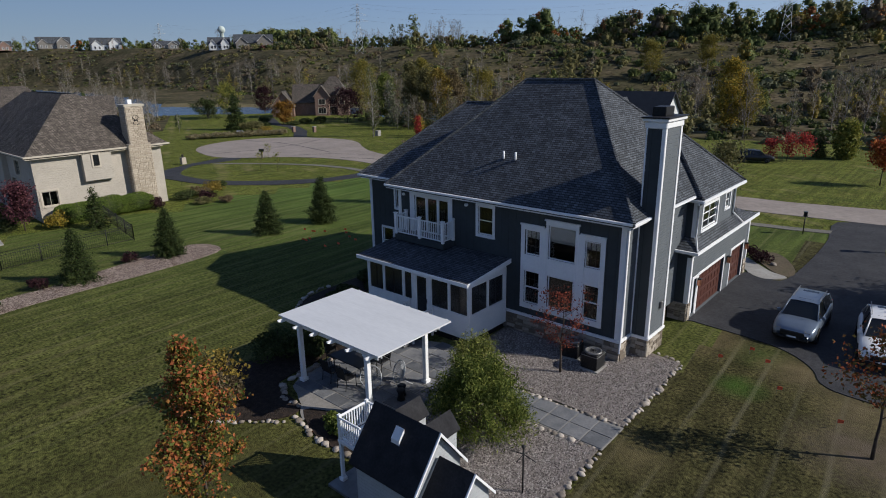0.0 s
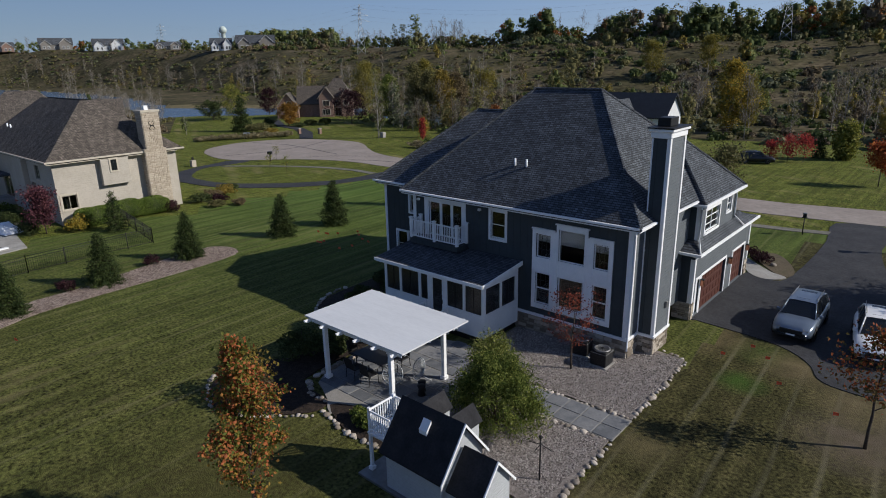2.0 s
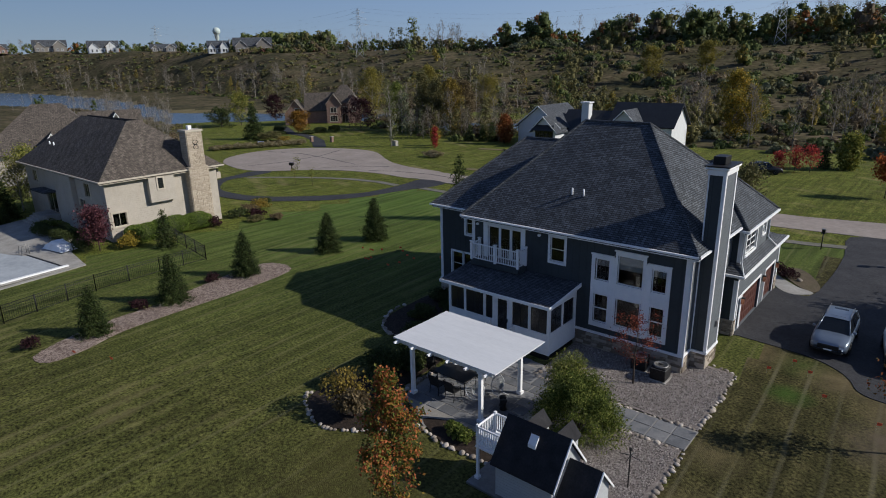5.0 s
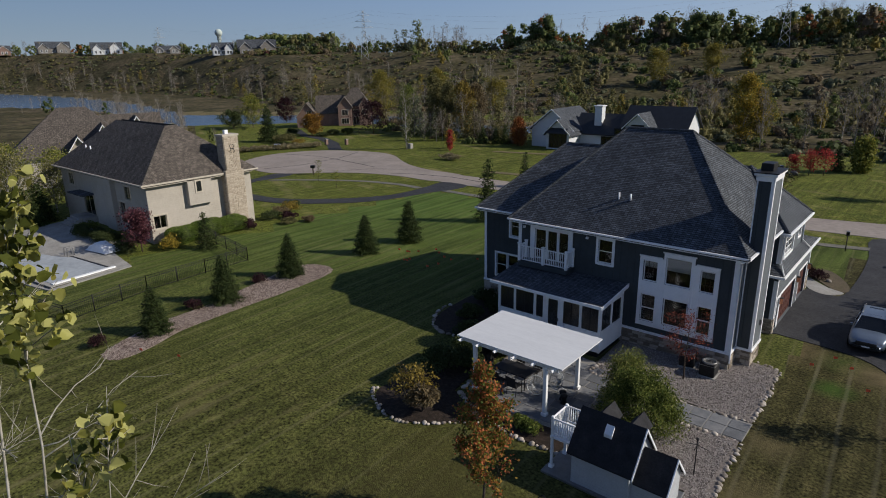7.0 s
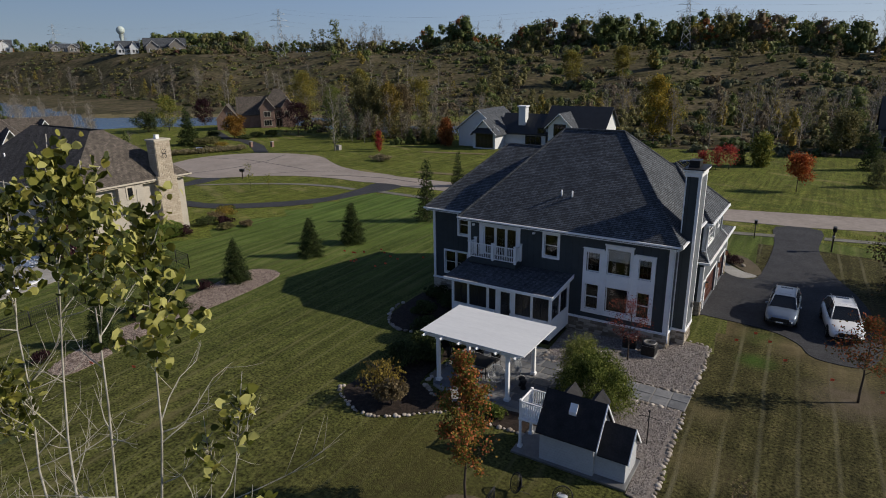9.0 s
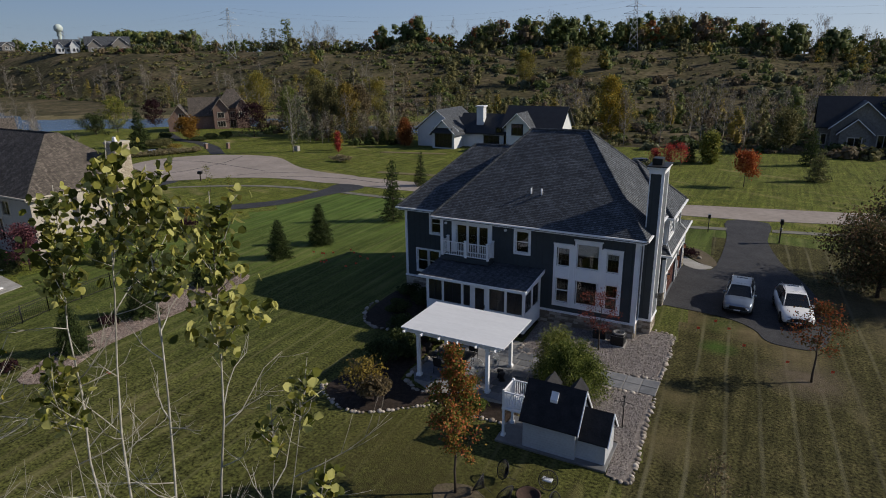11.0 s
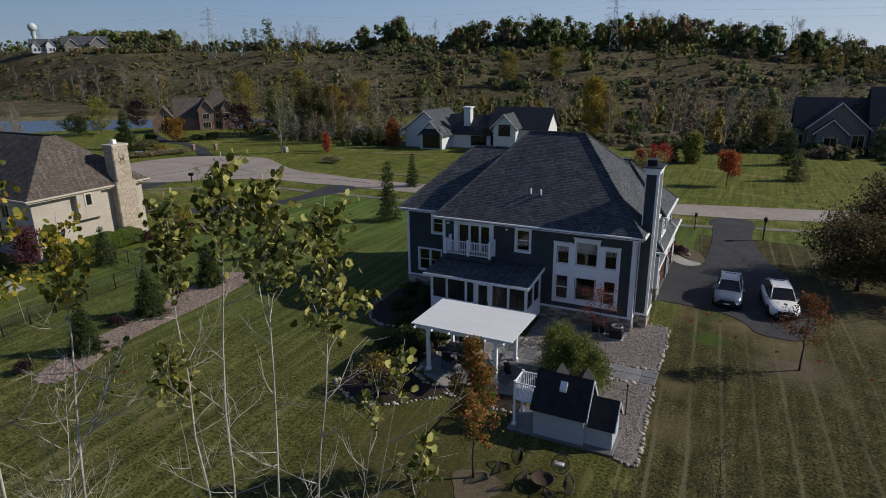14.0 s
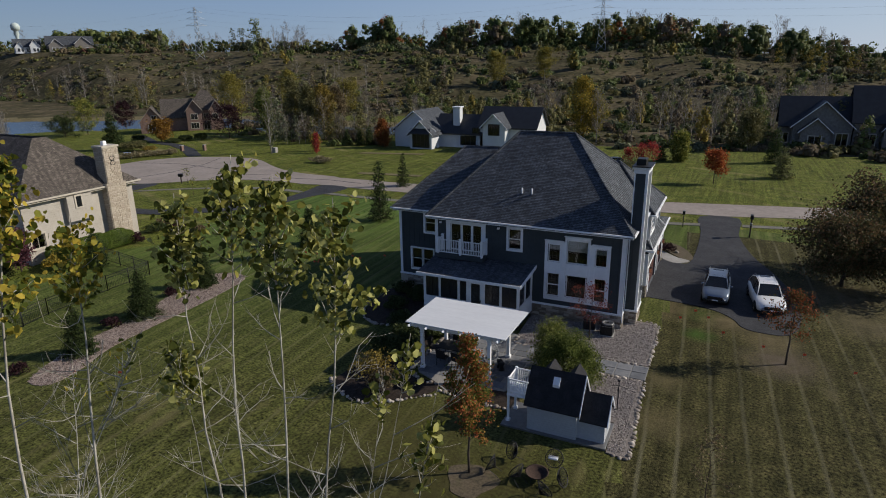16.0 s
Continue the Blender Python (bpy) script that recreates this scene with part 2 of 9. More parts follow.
def worn_patch(nt, turf, cx_, cy_, r_, k_, c_):
    """Blends another turf colour in round a spot, with a ragged edge."""
    tc_, ds, mr_, nz_, mu_, mx_ = (nt.nodes.new(k) for k in ("ShaderNodeTexCoord", "ShaderNodeVectorMath", "ShaderNodeMapRange", "ShaderNodeTexNoise", "ShaderNodeMath", "ShaderNodeMix"))
    ds.operation, mu_.operation, mx_.data_type = "DISTANCE", "MULTIPLY", "RGBA"
    ds.inputs[1].default_value = (cx_, cy_, 0)
    nz_.inputs["Scale"].default_value, nz_.inputs["Detail"].default_value = 1.6, 7
    mr_.inputs[1].default_value, mr_.inputs[2].default_value, mr_.inputs[3].default_value, mr_.inputs[4].default_value = 0.1, r_, k_, 0.0
    nt.links.new(tc_.outputs["Object"], ds.inputs[0])
    nt.links.new(tc_.outputs["Object"], nz_.inputs["Vector"])
    nt.links.new(ds.outputs["Value"], mr_.inputs[0])
    nt.links.new(mr_.outputs[0], mu_.inputs[0])
    nt.links.new(nz_.outputs["Fac"], mu_.inputs[1])
    nt.links.new(mu_.outputs[0], mx_.inputs[0])
    nt.links.new(turf, mx_.inputs[6])
    mx_.inputs[7].default_value = (*c_, 1)
    return mx_.outputs[2]


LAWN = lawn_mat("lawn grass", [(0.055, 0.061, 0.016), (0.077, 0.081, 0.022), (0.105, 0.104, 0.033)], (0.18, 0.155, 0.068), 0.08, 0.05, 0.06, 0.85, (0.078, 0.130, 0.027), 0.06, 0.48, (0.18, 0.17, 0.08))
LAWN_E = lawn_mat("dry lawn grass", [(0.032, 0.031, 0.011), (0.055, 0.051, 0.019), (0.086, 0.075, 0.031)], (0.14, 0.12, 0.07), -0.03, 0.03, 0.06, 0.72, None, 0.06, 0.46, (0.20, 0.185, 0.12))
for turf_mat, spots_ in ((LAWN, ((0.0, -17.5, 7.0, 1.7, (0.056, 0.050, 0.018)), (4.5, -19.5, 6.0, 1.7, (0.056, 0.049, 0.018)), (-2.0, -14.0, 3.5, 0.9, (0.072, 0.064, 0.020)))),):
    nt = turf_mat.node_tree
    turf = nt.nodes["Principled BSDF"].inputs["Base Color"].links[0].from_socket
    for cx_, cy_, r_, k_, c_ in spots_:
        turf = worn_patch(nt, turf, cx_, cy_, r_, k_, c_)
    nt.links.new(turf, nt.nodes["Principled BSDF"].inputs["Base Color"])
nt = LAWN_E.node_tree
# fresh green turf and worn brown ground round the drive, the gravel's edge and the young trees
turf = nt.nodes["Principled BSDF"].inputs["Base Color"].links[0].from_socket
for cx_, cy_, r_, k_, c_ in ((9.32, 1.02, 1.2, 1.5, (0.045, 0.100, 0.014)), (9.2, 4.3, 1.6, 1.0, (0.050, 0.085, 0.016)), (10.9, 3.7, 1.9, 1.5, (0.165, 0.13, 0.072)), (7.0, 4.6, 2.2, 1.3, (0.155, 0.12, 0.066)), (13.6, -0.9, 2.6, 1.9, (0.125, 0.10, 0.072)), (13.2, 1.9, 2.0, 1.4, (0.165, 0.13, 0.075)), (8.0, -5.5, 1.6, 1.2, (0.14, 0.115, 0.058)), (8.3, -9.5, 2.0, 1.2, (0.14, 0.115, 0.058)), (10.4, -16.0, 1.9, 1.3, (0.12, 0.095, 0.055)), (17.6, 11.5, 4.2, 1.6, (0.13, 0.105, 0.065)), (18.5, 6.5, 3.2, 1.1, (0.15, 0.125, 0.075))):
    turf = worn_patch(nt, turf, cx_, cy_, r_, k_, c_)
nt.links.new(turf, nt.nodes["Principled BSDF"].inputs["Base Color"])
LAWN_FAR = lawn_mat("far lawn grass", [(0.058, 0.076, 0.013), (0.095, 0.110, 0.021), (0.152, 0.150, 0.037)], (0.20, 0.175, 0.075), 0.04, 0.09, 1.1, 0.30, None, 1.1)
SCRUB = ramp_mat("dry scrub", [(0.036, 0.036, 0.017), (0.070, 0.062, 0.034), (0.130, 0.102, 0.066)], scale=0.06, rough=0.95, fine=0.55, bump=0.6, bump_scale=0.9, spec=0.05, detail=9.0)
SHORE = ramp_mat("reed shore", [(0.10, 0.085, 0.04), (0.17, 0.14, 0.07)], scale=0.3, rough=0.95, fine=0.3)
ASPHALT = ramp_mat("asphalt", [(0.022, 0.023, 0.027), (0.032, 0.033, 0.038), (0.045, 0.046, 0.05)], scale=0.6, rough=0.85, fine=0.25, bump=0.3, bump_scale=90)
ROAD = ramp_mat("road", [(0.225, 0.194, 0.172), (0.27, 0.232, 0.207), (0.315, 0.273, 0.245)], scale=0.25, rough=0.9, fine=0.12, bump=0.2, bump_scale=60)
CONCRETE = ramp_mat("concrete", [(0.22, 0.21, 0.20), (0.30, 0.29, 0.27), (0.36, 0.35, 0.33)], scale=0.8, rough=0.85, fine=0.12, bump=0.2, bump_scale=50)
WALKWAY = ramp_mat("old concrete", [(0.10, 0.097, 0.082), (0.15, 0.143, 0.122), (0.20, 0.19, 0.165)], scale=0.7, rough=0.9, fine=0.2)
GRAVEL_BED = ramp_mat("gravel ground", [(0.10, 0.085, 0.078), (0.19, 0.165, 0.15), (0.30, 0.265, 0.245)], scale=9, rough=0.9, fine=0.4, bump=1.0, bump_scale=25)
PEBBLE = ramp_mat("pebbles", [(0.11, 0.095, 0.088), (0.25, 0.22, 0.205), (0.43, 0.39, 0.36)], scale=3, rough=0.85, island=0.9, fine=0.1)
COBBLE = ramp_mat("cobble", [(0.20, 0.17, 0.14), (0.32, 0.28, 0.24), (0.46, 0.41, 0.36)], scale=2.5, rough=0.8, random_ob=0.7, fine=0.12, bump=0.3)
BARE_SOIL = ramp_mat("bare soil", [(0.060, 0.050, 0.030), (0.10, 0.078, 0.050), (0.075, 0.068, 0.032)], scale=1.0, rough=0.95, fine=0.35)
MULCH = ramp_mat("dark mulch", [(0.012, 0.009, 0.007), (0.028, 0.019, 0.014), (0.055, 0.039, 0.031)], scale=5, rough=0.95, fine=0.4, bump=1.0, bump_scale=30)
CHIPS = ramp_mat("bark chips", [(0.14, 0.10, 0.085), (0.27, 0.21, 0.18), (0.42, 0.34, 0.295)], scale=2.2, rough=0.95, island=0.9, fine=0.4, bump=0.9, bump_scale=20)
PAVER = ramp_mat("bluestone", [(0.11, 0.115, 0.125), (0.16, 0.165, 0.175), (0.21, 0.21, 0.215)], scale=1.5, rough=0.8, random_ob=0.5, fine=0.12, bump=0.2, bump_scale=30)
JOINT = ramp_mat("joint sand", [(0.20, 0.19, 0.175), (0.28, 0.265, 0.245)], scale=6, rough=0.95, fine=0.2)
# darker copy for the back walls: their shade is put into the colour
SIDING_SHADE = ramp_mat("blue grey siding, shaded tone", [(0.031, 0.040, 0.047), (0.038, 0.048, 0.055), (0.044, 0.055, 0.063)], scale=1.2, rough=0.65, fine=0.06, bump=0.1)
lines_mat(SIDING_SHADE, "h", 2.5, 0.02, 0.3, 0.93)
# paler copy for the side walls: sunlight is put into the colour
LAP_SUN = ramp_mat("blue grey lap siding, sunlit tone", [(0.10, 0.115, 0.13), (0.115, 0.13, 0.145), (0.13, 0.145, 0.16)], scale=1.2, rough=0.6, fine=0.06, bump=0.1)
lines_mat(LAP_SUN, "v", 7.0, 0.02, 0.35, 0.86)
WHITE = ramp_mat("white trim paint", [(0.72, 0.74, 0.76), (0.79, 0.80, 0.82), (0.83, 0.84, 0.85)], scale=1.5, rough=0.5, fine=0.03)
CANOPY = ramp_mat("white canopy", [(0.54, 0.555, 0.58), (0.59, 0.605, 0.63), (0.63, 0.645, 0.665)], scale=0.9, rough=0.6, fine=0.04, stretch=(0.4, 2, 1))
SHINGLE = shingle_mat("charcoal shingles", [(0.050, 0.057, 0.069), (0.077, 0.086, 0.101), (0.108, 0.119, 0.134)])
SHINGLE_LOW = shingle_mat("charcoal shingles on the low roof", [(0.042, 0.049, 0.061), (0.066, 0.074, 0.088), (0.094, 0.103, 0.117)], 0.017)
SHINGLE_TAN = shingle_mat("taupe shingles", [(0.085, 0.072, 0.062), (0.115, 0.098, 0.085), (0.15, 0.13, 0.11)])
STUCCO = ramp_mat("beige stucco", [(0.36, 0.33, 0.285), (0.41, 0.375, 0.325), (0.45, 0.41, 0.36)], scale=0.7, rough=0.85, fine=0.04, bump=0.2, bump_scale=40)
lines_mat(STUCCO, "v", 5.5, 0.012, 0.10, 0.88)
BEIGE_TRIM = ramp_mat("beige trim", [(0.42, 0.38, 0.31), (0.5, 0.45, 0.38)], scale=1.5, rough=0.7)
STONE = ramp_mat("fieldstone", [(0.17, 0.14, 0.11), (0.29, 0.25, 0.20), (0.42, 0.37, 0.31)], scale=1.6, rough=0.85, random_ob=0.8, fine=0.15, bump=0.4)
STONE_PALE = ramp_mat("pale ledgestone", [(0.31, 0.26, 0.20), (0.42, 0.36, 0.285), (0.52, 0.45, 0.37)], scale=1.6, rough=0.85, random_ob=0.25, fine=0.15, bump=0.4)
MORTAR = ramp_mat("mortar", [(0.20, 0.175, 0.15), (0.30, 0.27, 0.235)], scale=5, rough=0.95, fine=0.2)
COPPER_METAL = ramp_mat("aged copper", [(0.30, 0.13, 0.08), (0.46, 0.22, 0.14)], scale=8, rough=0.35, metal=0.9)
GARAGE_WOOD = ramp_mat("red brown wood", [(0.05, 0.017, 0.013), (0.075, 0.027, 0.02), (0.10, 0.038, 0.028)], scale=1.5, rough=0.5, fine=0.2, stretch=(1, 0.3, 6))
BLACK = ramp_mat("black metal", [(0.010, 0.010, 0.011), (0.018, 0.018, 0.02)], scale=6, rough=0.5)
GALVANISED = ramp_mat("galvanised steel", [(0.36, 0.38, 0.40), (0.48, 0.50, 0.52)], scale=0.5, rough=0.6)
STEEL = ramp_mat("grey metal", [(0.18, 0.18, 0.18), (0.26, 0.26, 0.26)], scale=5, rough=0.45, metal=0.6)
# near-black base colour stands in for the darkness of unlit rooms
UNLIT_BLACK = ramp_mat("near-black of unlit interiors", [(0.006, 0.006, 0.007), (0.014, 0.014, 0.015)], scale=0.8, rough=0.9)
BLIND = ramp_mat("pale blind", [(0.50, 0.48, 0.44), (0.58, 0.56, 0.52)], scale=1.5, rough=0.8)
BARK = ramp_mat("brown bark", [(0.05, 0.038, 0.03), (0.09, 0.07, 0.055)], scale=6, rough=0.95, fine=0.3, bump=0.6)
BARK_GREY = ramp_mat("grey bark", [(0.24, 0.22, 0.195), (0.40, 0.375, 0.34)], scale=4, rough=0.95, fine=0.3)
BARK_WHITE = ramp_mat("white bark", [(0.20, 0.18, 0.145), (0.36, 0.34, 0.29), (0.48, 0.46, 0.41)], scale=3, rough=0.85, fine=0.25, stretch=(1, 1, 0.5))


def leaf_mat(name, colours, amount=0.9):
    m = ramp_mat(name, colours, scale=0.7, rough=0.65, island=amount, spec=0.14)
    b = m.node_tree.nodes["Principled BSDF"]
    b.inputs["Subsurface Weight"].default_value = 0.0
    tr, mx, out = m.node_tree.nodes.new("ShaderNodeBsdfTranslucent"), m.node_tree.nodes.new("ShaderNodeMixShader"), m.node_tree.nodes["Material Output"]
    m.node_tree.links.new(b.inputs["Base Color"].links[0].from_socket, tr.inputs["Color"])
    mx.inputs[0].default_value = 0.3
    m.node_tree.links.new(b.outputs[0], mx.inputs[1])
    m.node_tree.links.new(tr.outputs[0], mx.inputs[2])
    m.node_tree.links.new(mx.outputs[0], out.inputs["Surface"])
    return m


L_RED = leaf_mat("rust red leaves", [(0.095, 0.08, 0.028), (0.17, 0.085, 0.030), (0.27, 0.075, 0.030)])
L_SCARLET = leaf_mat("scarlet leaves", [(0.20, 0.022, 0.024), (0.36, 0.040, 0.042), (0.48, 0.085, 0.065)])
L_GREEN = leaf_mat("green leaves", [(0.065, 0.095, 0.018), (0.125, 0.165, 0.032), (0.21, 0.235, 0.06)])
L_DARK = leaf_mat("dark green leaves", [(0.030, 0.045, 0.015), (0.055, 0.075, 0.025), (0.09, 0.105, 0.04)], 0.4)
L_YELLOW = leaf_mat("yellow leaves", [(0.15, 0.14, 0.03), (0.32, 0.25, 0.04), (0.45, 0.31, 0.05)])
L_YGREEN = leaf_mat("yellow green leaves", [(0.10, 0.12, 0.025), (0.19, 0.21, 0.045), (0.32, 0.30, 0.07)])
L_OLIVE = leaf_mat("olive leaves", [(0.080, 0.082, 0.032), (0.14, 0.135, 0.055), (0.21, 0.185, 0.085)], 0.4)
L_BROWN = leaf_mat("brown leaves", [(0.10, 0.078, 0.042), (0.17, 0.13, 0.072), (0.23, 0.18, 0.10)], 0.4)
L_ASPEN = leaf_mat("aspen leaves", [(0.068, 0.080, 0.014), (0.145, 0.155, 0.026), (0.185, 0.165, 0.035), (0.30, 0.29, 0.065), (0.42, 0.41, 0.14)])
L_ASPEN_GOLD = leaf_mat("yellowed aspen leaves", [(0.075, 0.095, 0.015), (0.20, 0.20, 0.028), (0.44, 0.33, 0.05)])
L_HILL = leaf_mat("hill green leaves", [(0.074, 0.086, 0.034), (0.138, 0.148, 0.058), (0.21, 0.20, 0.088)], 0.4)
L_GOLD = leaf_mat("golden olive leaves", [(0.14, 0.11, 0.026), (0.24, 0.18, 0.040), (0.36, 0.25, 0.052)], 0.4)
L_DUSK = leaf_mat("dull brown-green leaves", [(0.066, 0.068, 0.030), (0.115, 0.104, 0.044), (0.17, 0.105, 0.055)])
L_PURPLE = leaf_mat("purple leaves", [(0.022, 0.011, 0.013), (0.040, 0.017, 0.021), (0.065, 0.027, 0.032)])
L_HEDGE = leaf_mat("hedge leaves", [(0.075, 0.120, 0.020), (0.125, 0.185, 0.034), (0.20, 0.25, 0.06)], 0.5)
L_CRIMSON = leaf_mat("crimson leaves", [(0.10, 0.022, 0.016), (0.22, 0.05, 0.03), (0.30, 0.085, 0.05)])
L_PLUM = leaf_mat("plum leaves", [(0.06, 0.022, 0.030), (0.11, 0.040, 0.052), (0.17, 0.07, 0.08)])
L_BROOM = leaf_mat("pale green leaves", [(0.100, 0.125, 0.026), (0.19, 0.215, 0.048), (0.31, 0.31, 0.095)])
L_SPRUCE = leaf_mat("spruce needles", [(0.020, 0.036, 0.012), (0.042, 0.066, 0.020), (0.085, 0.110, 0.034)])


def glass_mat(name, tint, rough=0.03):
    m = bpy.data.materials.new(name)
    m.use_nodes = True
    b = m.node_tree.nodes["Principled BSDF"]
    nz, cr = m.node_tree.nodes.new("ShaderNodeTexNoise"), m.node_tree.nodes.new("ShaderNodeValToRGB")
    nz.inputs["Scale"].default_value = 0.8
    cr.color_ramp.elements[0].color, cr.color_ramp.elements[1].color = (*[c * 0.7 for c in tint], 1), (*[c * 1.3 for c in tint], 1)
    m.node_tree.links.new(nz.outputs["Fac"], cr.inputs[0])
    m.node_tree.links.new(cr.outputs[0], b.inputs["Base Color"])
    b.inputs["Roughness"].default_value, b.inputs["IOR"].default_value = rough, 1.5
    b.inputs["Transmission Weight"].default_value = 0.6
    return m


GLASS = glass_mat("window glass", (0.55, 0.60, 0.63), 0.01)
GLASS.node_tree.nodes["Principled BSDF"].inputs["Transmission Weight"].default_value = 1.0
SCREEN = glass_mat("dark screen", (0.035, 0.036, 0.04), 0.2)
SCREEN.node_tree.nodes["Principled BSDF"].inputs["Transmission Weight"].default_value = 0.3
CARGLASS = glass_mat("car glass", (0.03, 0.035, 0.04), 0.02)
WATER = ramp_mat("lake water", [(0.05, 0.085, 0.13), (0.07, 0.11, 0.16)], scale=0.02, rough=0.25, bump=0.15, bump_scale=0.8, spec=0.8)
POOL = ramp_mat("pool cover", [(0.26, 0.29, 0.32), (0.34, 0.37, 0.40), (0.40, 0.43, 0.46)], scale=0.4, rough=0.7, fine=0.1)
PAINT_SILVER = ramp_mat("silver blue paint", [(0.150, 0.190, 0.250), (0.185, 0.228, 0.295)], scale=2, rough=0.3, metal=0.5, spec=0.5)
PAINT_WHITE = ramp_mat("white paint", [(0.68, 0.68, 0.68), (0.74, 0.74, 0.74)], scale=2, rough=0.25, spec=0.5)
PAINT_BLACK = ramp_mat("black paint", [(0.012, 0.012, 0.014), (0.02, 0.02, 0.022)], scale=2, rough=0.25, spec=0.5)
RUBBER = ramp_mat("rubber", [(0.012, 0.012, 0.012), (0.02, 0.02, 0.02)], scale=8, rough=0.85)
ORANGE_PLASTIC = ramp_mat("marker flag", [(0.75, 0.10, 0.05), (0.85, 0.16, 0.07)], scale=4, rough=0.6)
BRICK_RED = ramp_mat("red brown brick", [(0.15, 0.095, 0.077), (0.215, 0.142, 0.116), (0.28, 0.195, 0.163)], scale=2.5, rough=0.9, fine=0.3)
GREY_STONE = ramp_mat("grey stone cladding", [(0.13, 0.122, 0.112), (0.20, 0.187, 0.17), (0.27, 0.25, 0.23)], scale=2.5, rough=0.9, fine=0.3)
PLAY_SIDING = ramp_mat("pale grey siding", [(0.36, 0.38, 0.40), (0.42, 0.44, 0.46)], scale=1.0, rough=0.7, fine=0.05)
lines_mat(PLAY_SIDING, "v", 9.0, 0.012, 0.2, 0.88)
PLAY_ROOF = ramp_mat("black roofing", [(0.012, 0.012, 0.014), (0.020, 0.020, 0.023), (0.03, 0.03, 0.033)], scale=2, rough=0.9, fine=0.2, bump=0.2)

# ---- mesh helpers ----


def obj(name, verts, faces, material, parent=None, label="", smooth=False):
    me = bpy.data.meshes.new(name)
    me.from_pydata([tuple(v) for v in verts], [], [tuple(f) for f in faces])
    me.materials.append(material)
    if smooth:
        me.polygons.foreach_set("use_smooth", [True] * len(me.polygons))
    me.update()
    ob = new(name, me)
    if parent is not None:
        ob.parent = parent
    if label:
        ob["label"] = label
    return ob


def part(name, bm, material, parent=None, label=""):
    me = bpy.data.meshes.new(name)
    bm.to_mesh(me)
    bm.free()
    me.materials.append(material)
    ob = new(name, me)
    if parent is not None:
        ob.parent = parent
    if label:
        ob["label"] = label
    return ob


def thing(name, x, y, z, label, category, group="", kind="", rz=0):
    e = new(name)
    e.matrix_basis = pose(x, y, z, 0, 0, rz)
    e.empty_display_size = 0.2
    return tagged(e, label, category, group, kind)


def add_box(bm, x0, y0, z0, x1, y1, z1, bevel=0.0):
    vs = [bm.verts.new(p) for p in ((x0, y0, z0), (x1, y0, z0), (x1, y1, z0), (x0, y1, z0), (x0, y0, z1), (x1, y0, z1), (x1, y1, z1), (x0, y1, z1))]
    fs = [bm.faces.new([vs[i] for i in f]) for f in ((0, 3, 2, 1), (4, 5, 6, 7), (0, 1, 5, 4), (1, 2, 6, 5), (2, 3, 7, 6), (3, 0, 4, 7))]
    if bevel:
        es = list({e for f in fs for e in f.edges})
        bmesh.ops.bevel(bm, geom=es, offset=bevel, segments=1, affect="EDGES")
    return bm


def box(name, lo, hi, material, parent=None, label="", bevel=0.012):
    bm = bmesh.new()
    b = min(bevel, 0.3 * min(abs(hi[i] - lo[i]) for i in range(3)))
    add_box(bm, *lo, *hi, bevel=b)
    return part(name, bm, material, parent, label)


def tube(points, radii, sides=6):
    """Vertices and faces of a tapered tube through the points."""
    P = [Vector(p) for p in points]
    verts, faces = [], []
    for i, p in enumerate(P):
        d = (P[min(i + 1, len(P) - 1)] - P[max(i - 1, 0)]).normalized()
        a = d.orthogonal().normalized()
        b = d.cross(a)
        for k in range(sides):
            t = math.tau * k / sides
            verts.append(p + (a * math.cos(t) + b * math.sin(t)) * radii[i])
    for i in range(len(P) - 1):
        for k in range(sides):
            q, r = i * sides + k, i * sides + (k + 1) % sides
            faces.append((q, r, r + sides, q + sides))
    faces.append(tuple(range(sides))[::-1])
    faces.append(tuple(range((len(P) - 1) * sides, len(P) * sides)))
    return verts, faces


def joined(chunks):
    verts, faces = [], []
    for v, f in chunks:
        n = len(verts)
        verts.extend(v)
        faces.extend(tuple(i + n for i in g) for g in f)
    return verts, faces


def rods(name, lines, radius, material, parent=None, label="", sides=6):
    v, f = joined([tube(p, [radius] * len(p), sides) for p in lines])
    return obj(name, v, f, material, parent, label, smooth=True)


def slab(name, outline, thick, material, parent=None, label=""):
    """A plate with the given corners (any plane), of the given thickness below them."""
    bm = bmesh.new()
    top = [bm.verts.new(p) for p in outline]
    f = bm.faces.new(top)
    f.normal_update()
    if f.normal.z < 0:
        f.normal_flip()
    n = f.normal.copy()
    r = bmesh.ops.extrude_face_region(bm, geom=[f])
    for v in r["geom"]:
        if isinstance(v, bmesh.types.BMVert):
            v.co -= Vector((0, 0, thick)) if abs(n.z) > 0.3 else n * thick
    bmesh.ops.recalc_face_normals(bm, faces=bm.faces)
    return part(name, bm, material, parent, label)


def prism(name, profile, axis, a, b, material, parent=None, label=""):
    """A profile (two coordinates each) swept along an axis from a to b; axis "x": (y, z), axis "y": (x, z), axis "z": (x, y)."""
    put = {"x": lambda p, s: (s, p[0], p[1]), "y": lambda p, s: (p[0], s, p[1]), "z": lambda p, s: (p[0], p[1], s)}[axis]
    n = len(profile)
    bm = bmesh.new()
    v0, v1 = [bm.verts.new(put(p, a)) for p in profile], [bm.verts.new(put(p, b)) for p in profile]
    bm.faces.new(v0)
    bm.faces.new(v1[::-1])
    for i in range(n):
        bm.faces.new((v0[i], v0[(i + 1) % n], v1[(i + 1) % n], v1[i]))
    bmesh.ops.recalc_face_normals(bm, faces=bm.faces)
    return part(name, bm, material, parent, label)


